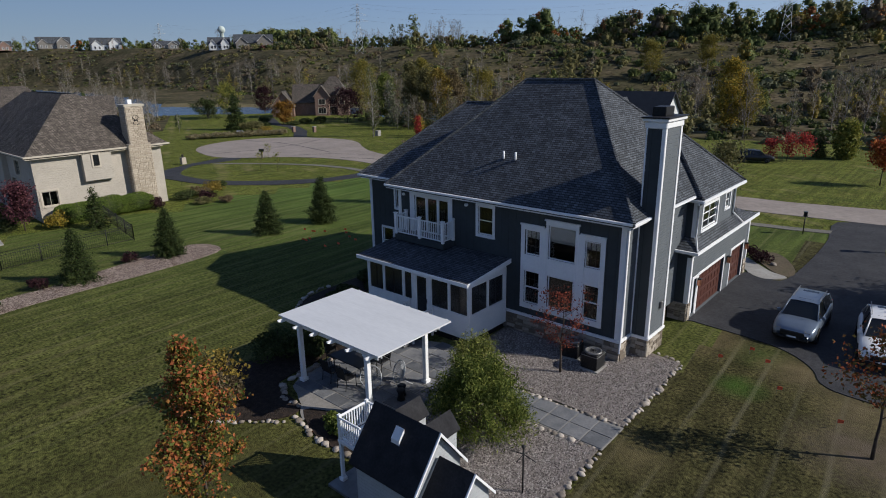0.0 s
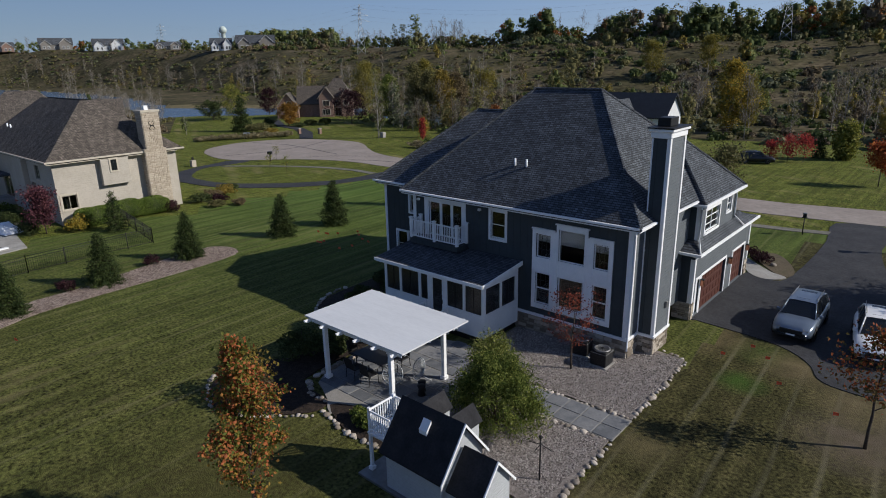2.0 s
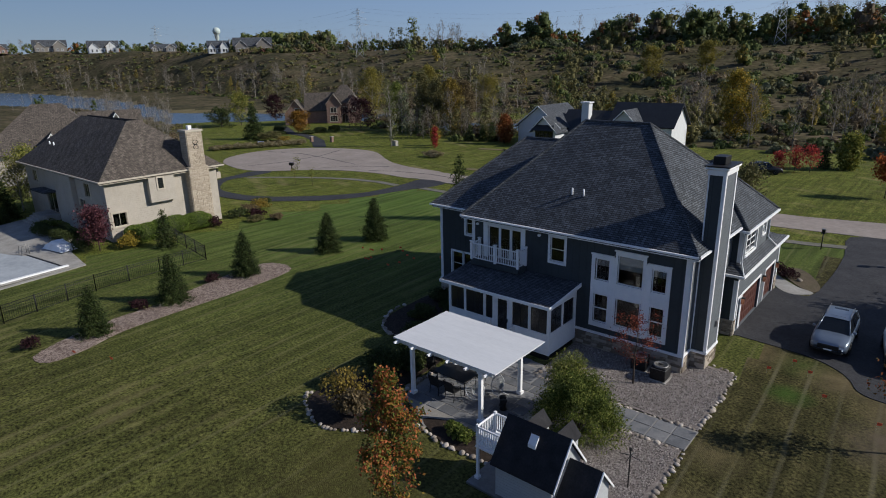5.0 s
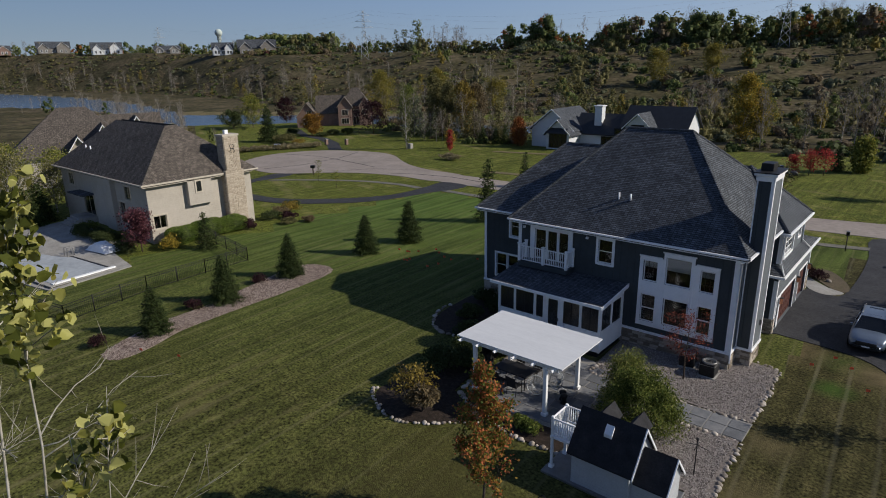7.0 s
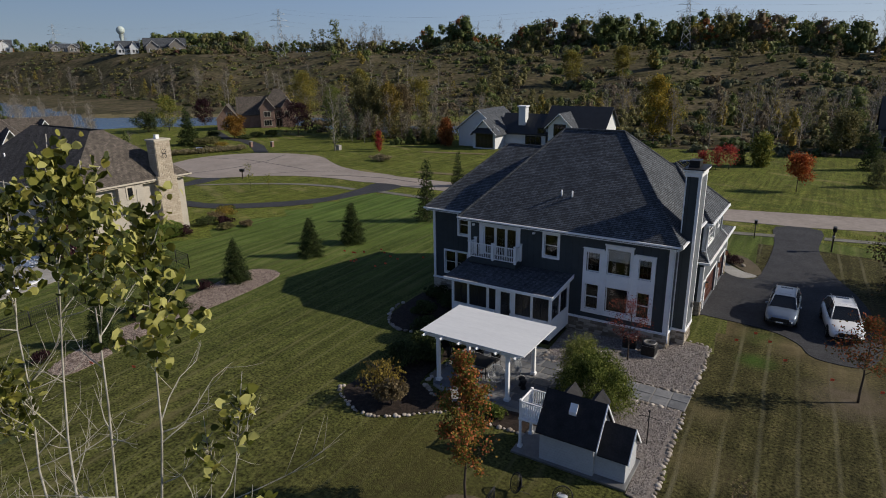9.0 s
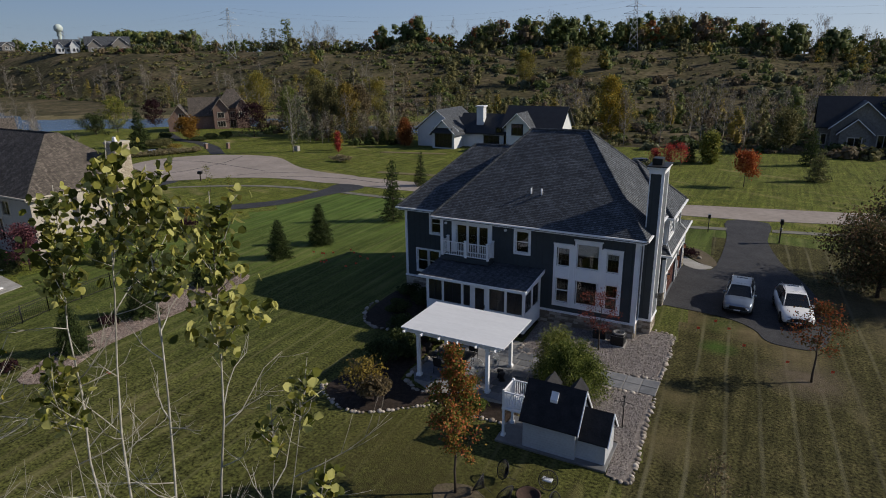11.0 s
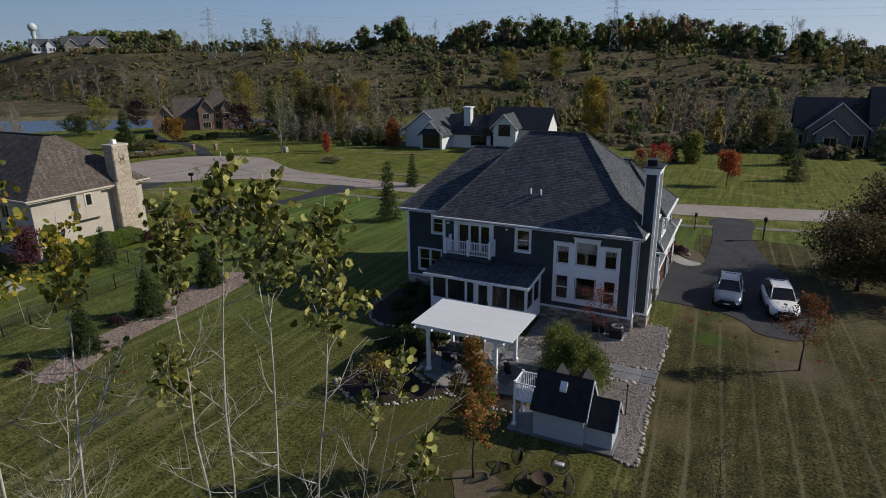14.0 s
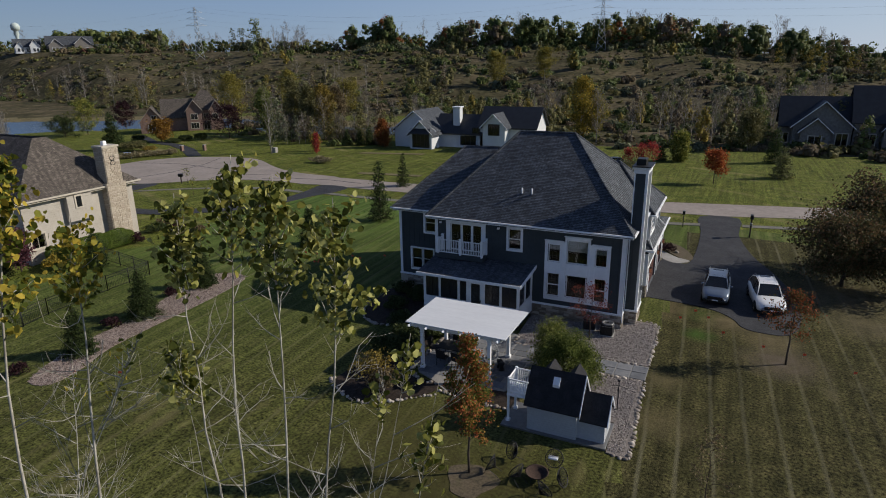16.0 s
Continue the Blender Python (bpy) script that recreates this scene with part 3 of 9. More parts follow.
# ---- ground ----
CX, CY = 11.0, -29.0
BEAR = [-180, -60, -20, -9, -3, 5, 20, 40, 55, 75, 90, 180]
CREST_Z = [4, 5, 7, 9, 13.5, 19.5, 21.5, 20, 22, 27, 24, 4]
CREST_R = [400, 330, 300, 310, 320, 330, 330, 360, 420, 660, 700, 400]
FOOT_R = [300, 200, 165, 165, 165, 165, 175, 200, 270, 570, 600, 300]
LAKE_B = [20, 27, 38, 45, 56, 63, 70, 76, 86]
LAKE_N = [150, 138, 140, 165, 184, 188, 290, 350, 360]
LAKE_F = [152, 160, 172, 205, 225, 245, 420, 575, 590]


def smooth(t):
    t = np.clip(t, 0, 1)
    return t * t * (3 - 2 * t)


def ground_z(x, y):
    """Height of the land: the flat plots, the neighbour's low rise, the lake bed, and the long hill behind."""
    x, y = np.asarray(x, float), np.asarray(y, float)
    z = -0.012 * np.clip(np.hypot(x, y) - 15, 0, 75)
    z = z + 1.0 * np.exp(-(((x + 52) / 12) ** 2 + ((y + 2) / 13) ** 2))
    z = z + 0.4 * np.exp(-(((x + 113) / 16) ** 2 + ((y - 76) / 14) ** 2))
    dx, dy = x - CX, y - CY
    r, b = np.hypot(dx, dy), np.degrees(np.arctan2(-dx, dy))
    r0, r1, zc = np.interp(b, BEAR, FOOT_R), np.interp(b, BEAR, CREST_R), np.interp(b, BEAR, CREST_Z)
    z = z + (zc + 1) * smooth((r - r0) / (r1 - r0)) ** 0.9
    z = z + np.where(r > r0, 1.2 * np.sin(b * 0.55) * np.sin(r * 0.033) * smooth((r - r0) / 60), 0)
    ln, lf = np.interp(b, LAKE_B, LAKE_N), np.interp(b, LAKE_B, LAKE_F)
    wet = smooth((r - ln) / 6) * smooth((lf - r) / 6) * ((b > 20) & (b < 90))
    return z - 2.2 * wet


def gz(x, y):
    return float(ground_z(x, y))


rings = np.concatenate([[0], np.arange(3, 150, 3), np.arange(150, 620, 6), np.geomspace(620, 4000, 24)])
NA = 400
ang = np.linspace(0, math.tau, NA, endpoint=False)
gx = CX + np.outer(rings[1:], -np.sin(ang))
gy = CY + np.outer(rings[1:], np.cos(ang))
gh = ground_z(gx, gy)
gverts = [(CX, CY, gz(CX, CY))] + list(zip(gx.ravel(), gy.ravel(), gh.ravel()))
gfaces = [(0, 1 + k, 1 + (k + 1) % NA) for k in range(NA)]
for i in range(len(rings) - 2):
    for k in range(NA):
        p, q = 1 + i * NA + k, 1 + i * NA + (k + 1) % NA
        gfaces.append((p, p + NA, q + NA, q))
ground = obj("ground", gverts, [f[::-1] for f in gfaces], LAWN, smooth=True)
for m in (LAWN_E, LAWN_FAR, SCRUB, SHORE):
    ground.data.materials.append(m)
cent = np.array([np.mean([gverts[i] for i in f], axis=0) for f in gfaces])
cr_ = np.hypot(cent[:, 0] - CX, cent[:, 1] - CY)
cb_ = np.degrees(np.arctan2(-(cent[:, 0] - CX), cent[:, 1] - CY))
idx = np.zeros(len(gfaces), int)
idx[(cent[:, 0] > 7.2) & (cent[:, 1] < 25)] = 1
idx[(cent[:, 1] > 27) | (cent[:, 0] < -38)] = 2
idx[cr_ > np.interp(cb_, BEAR, FOOT_R) - 4] = 3
idx[(cr_ > 116) & (cb_ < 27) & (cb_ > -40)] = 3
idx[(cb_ > 45) & (cb_ < 100) & (cr_ > np.interp(cb_, LAKE_B, LAKE_F))] = 3
idx[(cb_ > 62) & (cb_ < 110) & (cr_ > 140)] = 3
idx[(cr_ > np.interp(cb_, LAKE_B, LAKE_N) - 1) & (cr_ < np.interp(cb_, LAKE_B, LAKE_F) + 4) & (cb_ > 20) & (cb_ < 88)] = 4
ground.data.polygons.foreach_set("material_index", idx.tolist())
tagged(ground, "mown lawn with dry patches running out to scrub hillside", "ground", kind="structure")


def sheet(name, outline, material, label, category, lift=0.03, step=4.0, kind="structure"):
    """A surface laid on the land inside an outline, with a turned-down edge."""
    bm = bmesh.new()
    f = bm.faces.new([bm.verts.new((x, y, 0)) for x, y in outline])
    f.normal_update()
    if f.normal.z < 0:
        f.normal_flip()
    xs, ys = [p[0] for p in outline], [p[1] for p in outline]
    for axis, lo, hi in ((0, min(xs), max(xs)), (1, min(ys), max(ys))):
        for k in range(1, int((hi - lo) / step) + 1):
            co, no = [0, 0, 0], [0, 0, 0]
            co[axis], no[axis] = lo + k * step, 1
            bmesh.ops.bisect_plane(bm, geom=bm.verts[:] + bm.edges[:] + bm.faces[:], plane_co=co, plane_no=no)
    r = bmesh.ops.extrude_face_region(bm, geom=bm.faces[:])
    low = {v for v in r["geom"] if isinstance(v, bmesh.types.BMVert)}
    for v in bm.verts:
        v.co.z = gz(v.co.x, v.co.y) + (lift if v not in low else -0.12)
    bmesh.ops.recalc_face_normals(bm, faces=bm.faces)
    for g in bm.faces:
        g.smooth = False
    ob = part(name, bm, material)
    return tagged(ob, label, category, kind=kind)


def rounded(points, n=4):
    """Closed smooth outline through the points (Catmull-Rom)."""
    out, N = [], len(points)
    for i in range(N):
        p0, p1, p2, p3 = (np.array(points[(i + k - 1) % N], float) for k in range(4))
        for s in range(n):
            t = s / n
            out.append(tuple(0.5 * (2 * p1 + (p2 - p0) * t + (2 * p0 - 5 * p1 + 4 * p2 - p3) * t * t + (3 * p1 - p0 - 3 * p2 + p3) * t ** 3)))
    return out


sheet("road", [(-41.5, 31.9), (-33, 31.4), (-15, 31.4), (3, 32.1), (10, 33.0), (18, 35.4), (40, 43), (90, 52), (90, 58), (40, 48.5), (18, 41.0), (3, 37.6), (-15, 37.0), (-33, 36.9), (-41.5, 37.4)], ROAD, "pale worn asphalt street", "road", 0.035)
sheet("cul_de_sac", rounded([(-41.5, 31.9), (-48, 32.0), (-53.2, 31.5), (-57.5, 30.0), (-61, 27.8), (-63.6, 25.3), (-66.5, 23.7), (-70, 23.4), (-74, 24.2), (-78.8, 25.8), (-83.2, 29.2), (-85.5, 34.3), (-85.5, 38.8), (-83.5, 43.0), (-80, 46.4), (-75, 48.3), (-69.4, 48.8), (-64.7, 47.2), (-58.6, 43.0), (-53.9, 40.3), (-48.2, 38.5), (-41.5, 37.4)]), ROAD, "pale worn asphalt turning circle", "road", 0.04)
for seam in ([(-84, 38.0), (-76, 39.5), (-68, 38.2), (-58, 36.0)], [(-72, 25.0), (-70, 32), (-71, 40), (-74, 47)], [(-52, 33.0), (-48, 34.6), (-42, 35.4), (-36, 34.6)], [(-60, 31), (-57, 34.5), (-52, 37.2)]):
    sheet("tar_seam", [(x, y + 0.09) for x, y in seam] + [(x, y - 0.09) for x, y in seam[::-1]] if abs(seam[0][0] - seam[-1][0]) > 3 else [(x + 0.09, y) for x, y in seam] + [(x - 0.09, y) for x, y in seam[::-1]], ASPHALT, "dark sealed crack across the pale asphalt", "road seam", 0.048)
sheet("driveway", rounded([(7.5, 32.0), (7.9, 26), (8.0, 20.5), (7.75, 15.3), (6.9, 14.45), (5.6, 15.0), (5.45, 11), (5.45, 6.3), (5.75, 6.05), (7.2, 5.9), (8.5, 5.75), (9.7, 5.45), (10.6, 4.85), (11.2, 4.1), (11.6, 3.2), (12.5, 2.8), (14.2, 3.1), (15.0, 6), (14.7, 10.6), (13.8, 14.6), (12.6, 18.0), (11.8, 21.5), (11.2, 25.8), (11.2, 32.4)], 3), ASPHALT, "dark sealed asphalt driveway", "driveway", 0.03, 3.0)
sheet("neighbour_driveway", rounded([(-40.4, 31.8), (-40.1, 28.5), (-39.8, 25.0), (-40.1, 21.4), (-42.2, 17.8), (-44.8, 14.8), (-47.7, 12.2), (-50.8, 11.2), (-56.1, 11.9), (-62.4, 16.6), (-62.7, 20.5), (-63.6, 24.6), (-66.2, 23.2), (-65.4, 19.9), (-64.2, 16.6), (-60.2, 11.2), (-55.6, 8.6), (-51.3, 8.7), (-47.9, 9.2), (-45.4, 10.5), (-42.7, 13.2), (-40.2, 16.0), (-38.4, 19.7), (-37.5, 23.6), (-36.9, 26.1), (-36.0, 28.1), (-36.2, 31.6)], 3), ASPHALT, "dark curved asphalt driveway looping to the street", "driveway", 0.045)
for run in ([(-62.0, 19.6), (-60.0, 21.0), (-56.5, 23.3), (-52.8, 25.2), (-48.8, 26.7), (-44.0, 27.3), (-40.3, 26.9)], [(-36.6, 27.3), (-29.7, 26.8), (-20.0, 26.7), (-8.0, 26.8), (2.0, 27.2), (5.4, 27.7), (7.7, 28.3)], [(11.5, 29.4), (17.3, 30.6), (30.0, 33.6), (60.0, 40.5)]):
    sheet("sidewalk", [(x, y + 0.5) for x, y in run] + [(x, y - 0.5) for x, y in run[::-1]], WALKWAY, "narrow grey concrete walk along the street", "sidewalk", 0.038)
sheet("far_driveway", [(-81.4, 46.3), (-79.3, 47.8), (-88.0, 54.4), (-96.5, 58.6), (-106, 60.4), (-118, 67.0), (-119, 64.4), (-107, 58.0), (-97.4, 56.4), (-90.2, 52.8)], ASPHALT, "dark asphalt drive between stone posts", "driveway", 0.05)
water = obj("lake", [(CX - 700 * math.sin(radians(b)), CY + 700 * math.cos(radians(b)), -1.75) for b in range(18, 94, 4)] + [(CX - 125 * math.sin(radians(b)), CY + 125 * math.cos(radians(b)), -1.75) for b in range(90, 17, -4)], [list(range(19 + 19))], WATER)
tagged(water, "calm blue lake behind the houses", "water", kind="structure")

# ---- the house ----
house = thing("house", -1.4, 5.5, 0, "two-storey dark blue-grey sided house with white trim and charcoal hip roof", "house")
HX, HY = -1.4, 5.5


def hb(name, lo, hi, material, label="", bevel=0.012, parent=None):
    """A box of the house, given in the world."""
    return box(name, (lo[0] - HX, lo[1] - HY, lo[2]), (hi[0] - HX, hi[1] - HY, hi[2]), material, parent or house, label, bevel)


def hslab(name, pts, thick, material, label=""):
    return slab(name, [(x - HX, y - HY, z) for x, y, z in pts], thick, material, house, label)


def wall_with_holes(name, plane, a0, a1, z0, z1, holes, thick, material, parent, off=(0, 0, 0), label=""):
    """A wall in the plane ("y", v) or ("x", v), its outer face there, with openings (a0, a1, z0, z1) through it."""
    axis, v, inward = plane
    us = sorted({a0, a1, *[h[0] for h in holes], *[h[1] for h in holes]})
    zs = sorted({z0, z1, *[h[2] for h in holes], *[h[3] for h in holes]})
    us, zs = [u for u in us if a0 <= u <= a1], [z for z in zs if z0 <= z <= z1]
    bm = bmesh.new()
    inside = v + inward * thick

    def pt(u, z, d):
        p = (u, d, z) if axis == "y" else (d, u, z)
        return bm.verts.new((p[0] - off[0], p[1] - off[1], p[2] - off[2]))
    solid = {}
    for i in range(len(us) - 1):
        for j in range(len(zs) - 1):
            uc, zc = (us[i] + us[i + 1]) / 2, (zs[j] + zs[j + 1]) / 2
            solid[i, j] = not any(h[0] < uc < h[1] and h[2] < zc < h[3] for h in holes)
    for (i, j), s in solid.items():
        if not s:
            continue
        c = [(us[i], zs[j]), (us[i + 1], zs[j]), (us[i + 1], zs[j + 1]), (us[i], zs[j + 1])]
        for d in (v, inside):
            bm.faces.new([pt(*q, d) for q in c])
        for k, (di, dj) in enumerate(((0, -1), (1, 0), (0, 1), (-1, 0))):
            if not solid.get((i + di, j + dj), False):
                p, q = c[k], c[(k + 1) % 4]
                bm.faces.new([pt(*p, v), pt(*q, v), pt(*q, inside), pt(*p, inside)])
    bmesh.ops.remove_doubles(bm, verts=bm.verts, dist=1e-4)
    bmesh.ops.recalc_face_normals(bm, faces=bm.faces)
    return part(name, bm, material, parent, label)


def window(plane, a0, a1, z0, z1, parent, off, trim=0.12, mullions=0, rails=0, material=None, blind=0.0, head=0.0, sash=0.05, fine=False):
    """A window in an opening: casing proud of the wall, sash, glazing bars, glass, and an optional blind behind."""
    axis, v, inward = plane
    out = -inward
    e = new("window")
    e.parent = parent
    e.empty_display_size = 0.1

    def bx(name, u0, u1, w0, w1, d0, d1, mat, label=""):
        lo, hi = ((u0, min(d0, d1), w0), (u1, max(d0, d1), w1)) if axis == "y" else ((min(d0, d1), u0, w0), (max(d0, d1), u1, w1))
        return box(name, [lo[i] - off[i] for i in range(3)], [hi[i] - off[i] for i in range(3)], mat, e, label, 0.006)
    m = material or WHITE
    if trim:
        o = v + out * 0.035
        bx("casing", a0 - trim, a0, z0 - trim, z1 + trim, o, v + inward * 0.06, m)
        bx("casing", a1, a1 + trim, z0 - trim, z1 + trim, o, v + inward * 0.06, m)
        bx("casing", a0, a1, z1, z1 + trim, o, v + inward * 0.06, m)
        bx("sill", a0, a1, z0 - trim, z0, v + out * 0.06, v + inward * 0.06, m)
        if head:
            bx("head_trim", a0 - trim - 0.04, a1 + trim + 0.04, z1 + trim, z1 + trim + head, v + out * 0.07, v + inward * 0.03, m)
    i0, i1 = v + inward * 0.03, v + inward * 0.09
    gb_ = 0.008 if fine else 0.02
    bar = BLACK if fine else m
    bx("sash", a0, a0 + sash, z0, z1, i0, i1, m)
    bx("sash", a1 - sash, a1, z0, z1, i0, i1, m)
    bx("sash", a0 + sash, a1 - sash, z0, z0 + sash, i0, i1, m)
    bx("sash", a0 + sash, a1 - sash, z1 - sash, z1, i0, i1, m)
    for k in range(mullions):
        u = a0 + (a1 - a0) * (k + 1) / (mullions + 1)
        bx("glazing_bar", u - gb_, u + gb_, z0 + sash, z1 - sash, v + inward * 0.035, v + inward * 0.075, bar)
    for k in range(rails):
        u = z0 + (z1 - z0) * (k + 1) / (rails + 1)
        bx("glazing_bar", a0 + sash, a1 - sash, u - gb_, u + gb_, v + inward * 0.04, v + inward * 0.08, bar)
    bx("pane", a0 + sash * 0.5, a1 - sash * 0.5, z0 + sash * 0.5, z1 - sash * 0.5, v + inward * 0.055, v + inward * 0.065, GLASS).visible_shadow = False
    if blind:
        bx("blind", a0 + 0.03, a1 - 0.03, z1 - blind * (z1 - z0), z1 - 0.02, v + inward * 0.12, v + inward * 0.13, BLIND, "pale roller blind")
    return e


OFF = (HX, HY, 0)
BASE = 0.90
# back wall of the main block: outer face y = 0
WINS = [(0.20, 0.95, 3.79, 4.93), (1.36, 2.66, 3.80, 5.28), (3.10, 3.81, 3.79, 4.91), (0.17, 0.95, 1.51, 3.04), (1.38, 2.63, 1.56, 3.03), (3.10, 3.81, 1.51, 3.04)]
BED = (-2.44, -1.60, 4.27, 5.60)
BDOOR = (-6.50, -4.26, 3.75, 5.58)
wall_with_holes("wall", ("y", 0.0, 1), -7.6, 4.85, BASE, 5.95, WINS + [BED, BDOOR], 0.25, SIDING_SHADE, house, OFF)
wall_with_holes("wall", ("x", 4.85, -1), 0.25, 11.05, BASE, 5.95, [], 0.25, LAP_SUN, house, OFF)
wall_with_holes("wall", ("x", -7.6, 1), 0.25, 1.1, BASE, 5.95, [], 0.25, SIDING_SHADE, house, OFF)
wall_with_holes("wall", ("y", 11.3, -1), -10.95, 4.85, 0, 5.95, [], 0.25, SIDING_SHADE, house, OFF)
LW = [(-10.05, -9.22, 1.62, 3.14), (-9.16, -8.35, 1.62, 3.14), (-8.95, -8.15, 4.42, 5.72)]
wall_with_holes("wall", ("y", 1.1, 1), -10.95, -7.6, 1.15, 6.05, LW, 0.25, SIDING_SHADE, house, OFF)
wall_with_holes("wall", ("x", -10.95, 1), 1.35, 11.05, 1.15, 6.05, [], 0.25, LAP_SUN, house, OFF)
for h in WINS:
    narrow = h[1] - h[0] < 1
    window(("y", 0.0, 1), *h, house, OFF, trim=0, mullions=2 if narrow else 0, rails=(3 if h[2] < 2 else 2) if narrow else 0, blind=(0.36 if narrow else 0.5) if h[2] > 3 else 0, fine=True)
    if narrow and h[2] < 2:
        hb("meeting_rail", (h[0] + 0.05, 0.02, (h[2] + h[3]) / 2 - 0.03), (h[1] - 0.05, 0.085, (h[2] + h[3]) / 2 + 0.03), WHITE)
# white panelled surround of the tall window group
hb("window_surround", (-0.02, -0.05, 1.26), (0.17, 0.02, 5.12), WHITE)
hb("window_surround", (0.95, -0.05, 1.26), (1.24, 0.02, 5.12), WHITE)
hb("window_surround", (1.24, -0.05, 1.26), (1.36, 0.02, 5.28), WHITE)
hb("window_surround", (2.66, -0.05, 1.26), (2.80, 0.02, 5.28), WHITE)
hb("window_surround", (2.80, -0.05, 1.26), (3.10, 0.02, 5.12), WHITE)
hb("window_surround", (3.81, -0.05, 1.26), (4.01, 0.02, 5.12), WHITE)
hb("window_surround", (1.24, -0.055, 5.28), (2.80, 0.02, 5.47), WHITE)
hb("window_surround", (1.18, -0.09, 5.47), (2.86, 0.03, 5.54), WHITE)
for a, b in ((0.17, 0.95), (3.10, 3.81)):
    hb("window_surround", (a, -0.05, 4.93), (b, 0.02, 5.12), WHITE)
    hb("window_surround", (a - 0.22, -0.09, 5.12), (b + 0.22, 0.03, 5.19), WHITE)
    hb("window_surround", (a, -0.045, 3.04), (b, 0.02, 3.79), WHITE)
    hb("window_surround", (a, -0.05, 1.26), (b, 0.02, 1.51), WHITE)
hb("window_surround", (1.36, -0.045, 3.03), (2.66, 0.02, 3.80), WHITE)
hb("window_surround", (1.36, -0.05, 1.26), (2.66, 0.02, 1.56), WHITE)
window(("y", 0.0, 1), *BED, house, OFF, trim=0.13, rails=1, head=0.0)
# balcony door: three tall glazed leaves in a white surround
hb("door_surround", (-6.80, -0.05, 3.70), (-6.50, 0.02, 5.80), WHITE)
hb("door_surround", (-4.26, -0.05, 3.70), (-4.00, 0.02, 5.80), WHITE)
hb("door_surround", (-6.50, -0.05, 5.58), (-4.26, 0.02, 5.80), WHITE)
for a, b in ((-6.50, -5.72), (-5.70, -4.98), (-4.96, -4.26)):
    window(("y", 0.0, 1), a, b, 3.75, 5.58, house, OFF, trim=0, sash=0.07)
for h in LW[:2]:
    window(("y", 1.1, 1), *h, house, OFF, trim=0.1, mullions=0, rails=1)
window(("y", 1.1, 1), *LW[2], house, OFF, trim=0.13, rails=1)
# corner boards, frieze and water table
for x0, x1, y0, y1, z0 in ((4.63, 4.885, -0.035, 0.02, BASE), (4.83, 4.885, 0.02, 0.22, BASE), (-7.635, -7.42, -0.035, 0.02, 3.4), (-10.985, -10.80, 1.065, 1.12, 1.15)):
    hb("corner_board", (x0, y0, z0), (x1, y1, 5.80), WHITE)
hb("frieze", (-7.62, -0.045, 5.72), (4.63, 0.0, 5.93), WHITE)
hb("frieze", (-10.95, 1.055, 5.80), (-7.64, 1.10, 6.0), WHITE)
hb("frieze", (4.85, 0.24, 5.72), (4.895, 1.0, 5.93), WHITE)
hb("water_table", (-7.6, -0.09, BASE - 0.06), (4.93, 0.02, BASE + 0.06), WHITE)
hb("water_table", (4.83, 0.02, BASE - 0.06), (4.93, 1.0, BASE + 0.06), WHITE)
hb("water_table", (-11.03, 1.02, 1.09), (-7.6, 1.12, 1.21), WHITE)
# solid near-black boxes behind the glass; unlit-room darkness is in their colour
hb("inner_room", (-10.6, 1.6, 0.3), (4.3, 10.8, 5.6), UNLIT_BLACK, bevel=0)
# foundation behind the stones
hb("foundation", (-7.6, -0.03, 0), (4.88, 0.5, BASE - 0.06), MORTAR, bevel=0)
hb("foundation", (4.4, 0.5, 0), (4.88, 4.8, BASE - 0.06), MORTAR, bevel=0)
hb("foundation", (-10.98, 1.07, -0.05), (-7.6, 1.6, 1.09), MORTAR, bevel=0)


def stones(parent, plane, a0, a1, z0, z1, off, material, seed, wide=(0.18, 0.5), tall=(0.09, 0.2), proud=0.04, name="stone"):
    """Coursed stones, each an object of its own, on a face of the given plane."""
    axis, v, inward = plane
    rnd = random.Random(seed)
    kinds = []
    for k in range(6):
        bm = bmesh.new()
        add_box(bm, -0.5, -0.5, -0.5, 0.5, 0.5, 0.5, bevel=0.06)
        for q in bm.verts:
            q.co += Vector((rnd.uniform(-0.03, 0.03), rnd.uniform(-0.12, 0.12), rnd.uniform(-0.04, 0.04)))
        me = bpy.data.meshes.new(name)
        bm.to_mesh(me)
        bm.free()
        me.materials.append(material)
        kinds.append(me)
    z = z0
    while z < z1 - 0.03:
        hgt = min(rnd.uniform(*tall), z1 - z)
        u = a0
        while u < a1 - 0.03:
            wd = min(rnd.uniform(*wide), a1 - u)
            ob = new(name, rnd.choice(kinds))
            ob.parent = parent
            d = v - inward * proud * 0.3
            c = (u + wd / 2, d, z + hgt / 2) if axis == "y" else (d, u + wd / 2, z + hgt / 2)
            ob.matrix_basis = Matrix.Translation([c[i] - off[i] for i in range(3)]) @ (pose(0, 0, 0) if axis == "y" else pose(0, 0, 0, 0, 0, 90)) @ Matrix.Diagonal((max(0.03, wd - 0.018), proud * rnd.uniform(1.3, 2.2), max(0.03, hgt - 0.016), 1))
            u += wd
        z += hgt


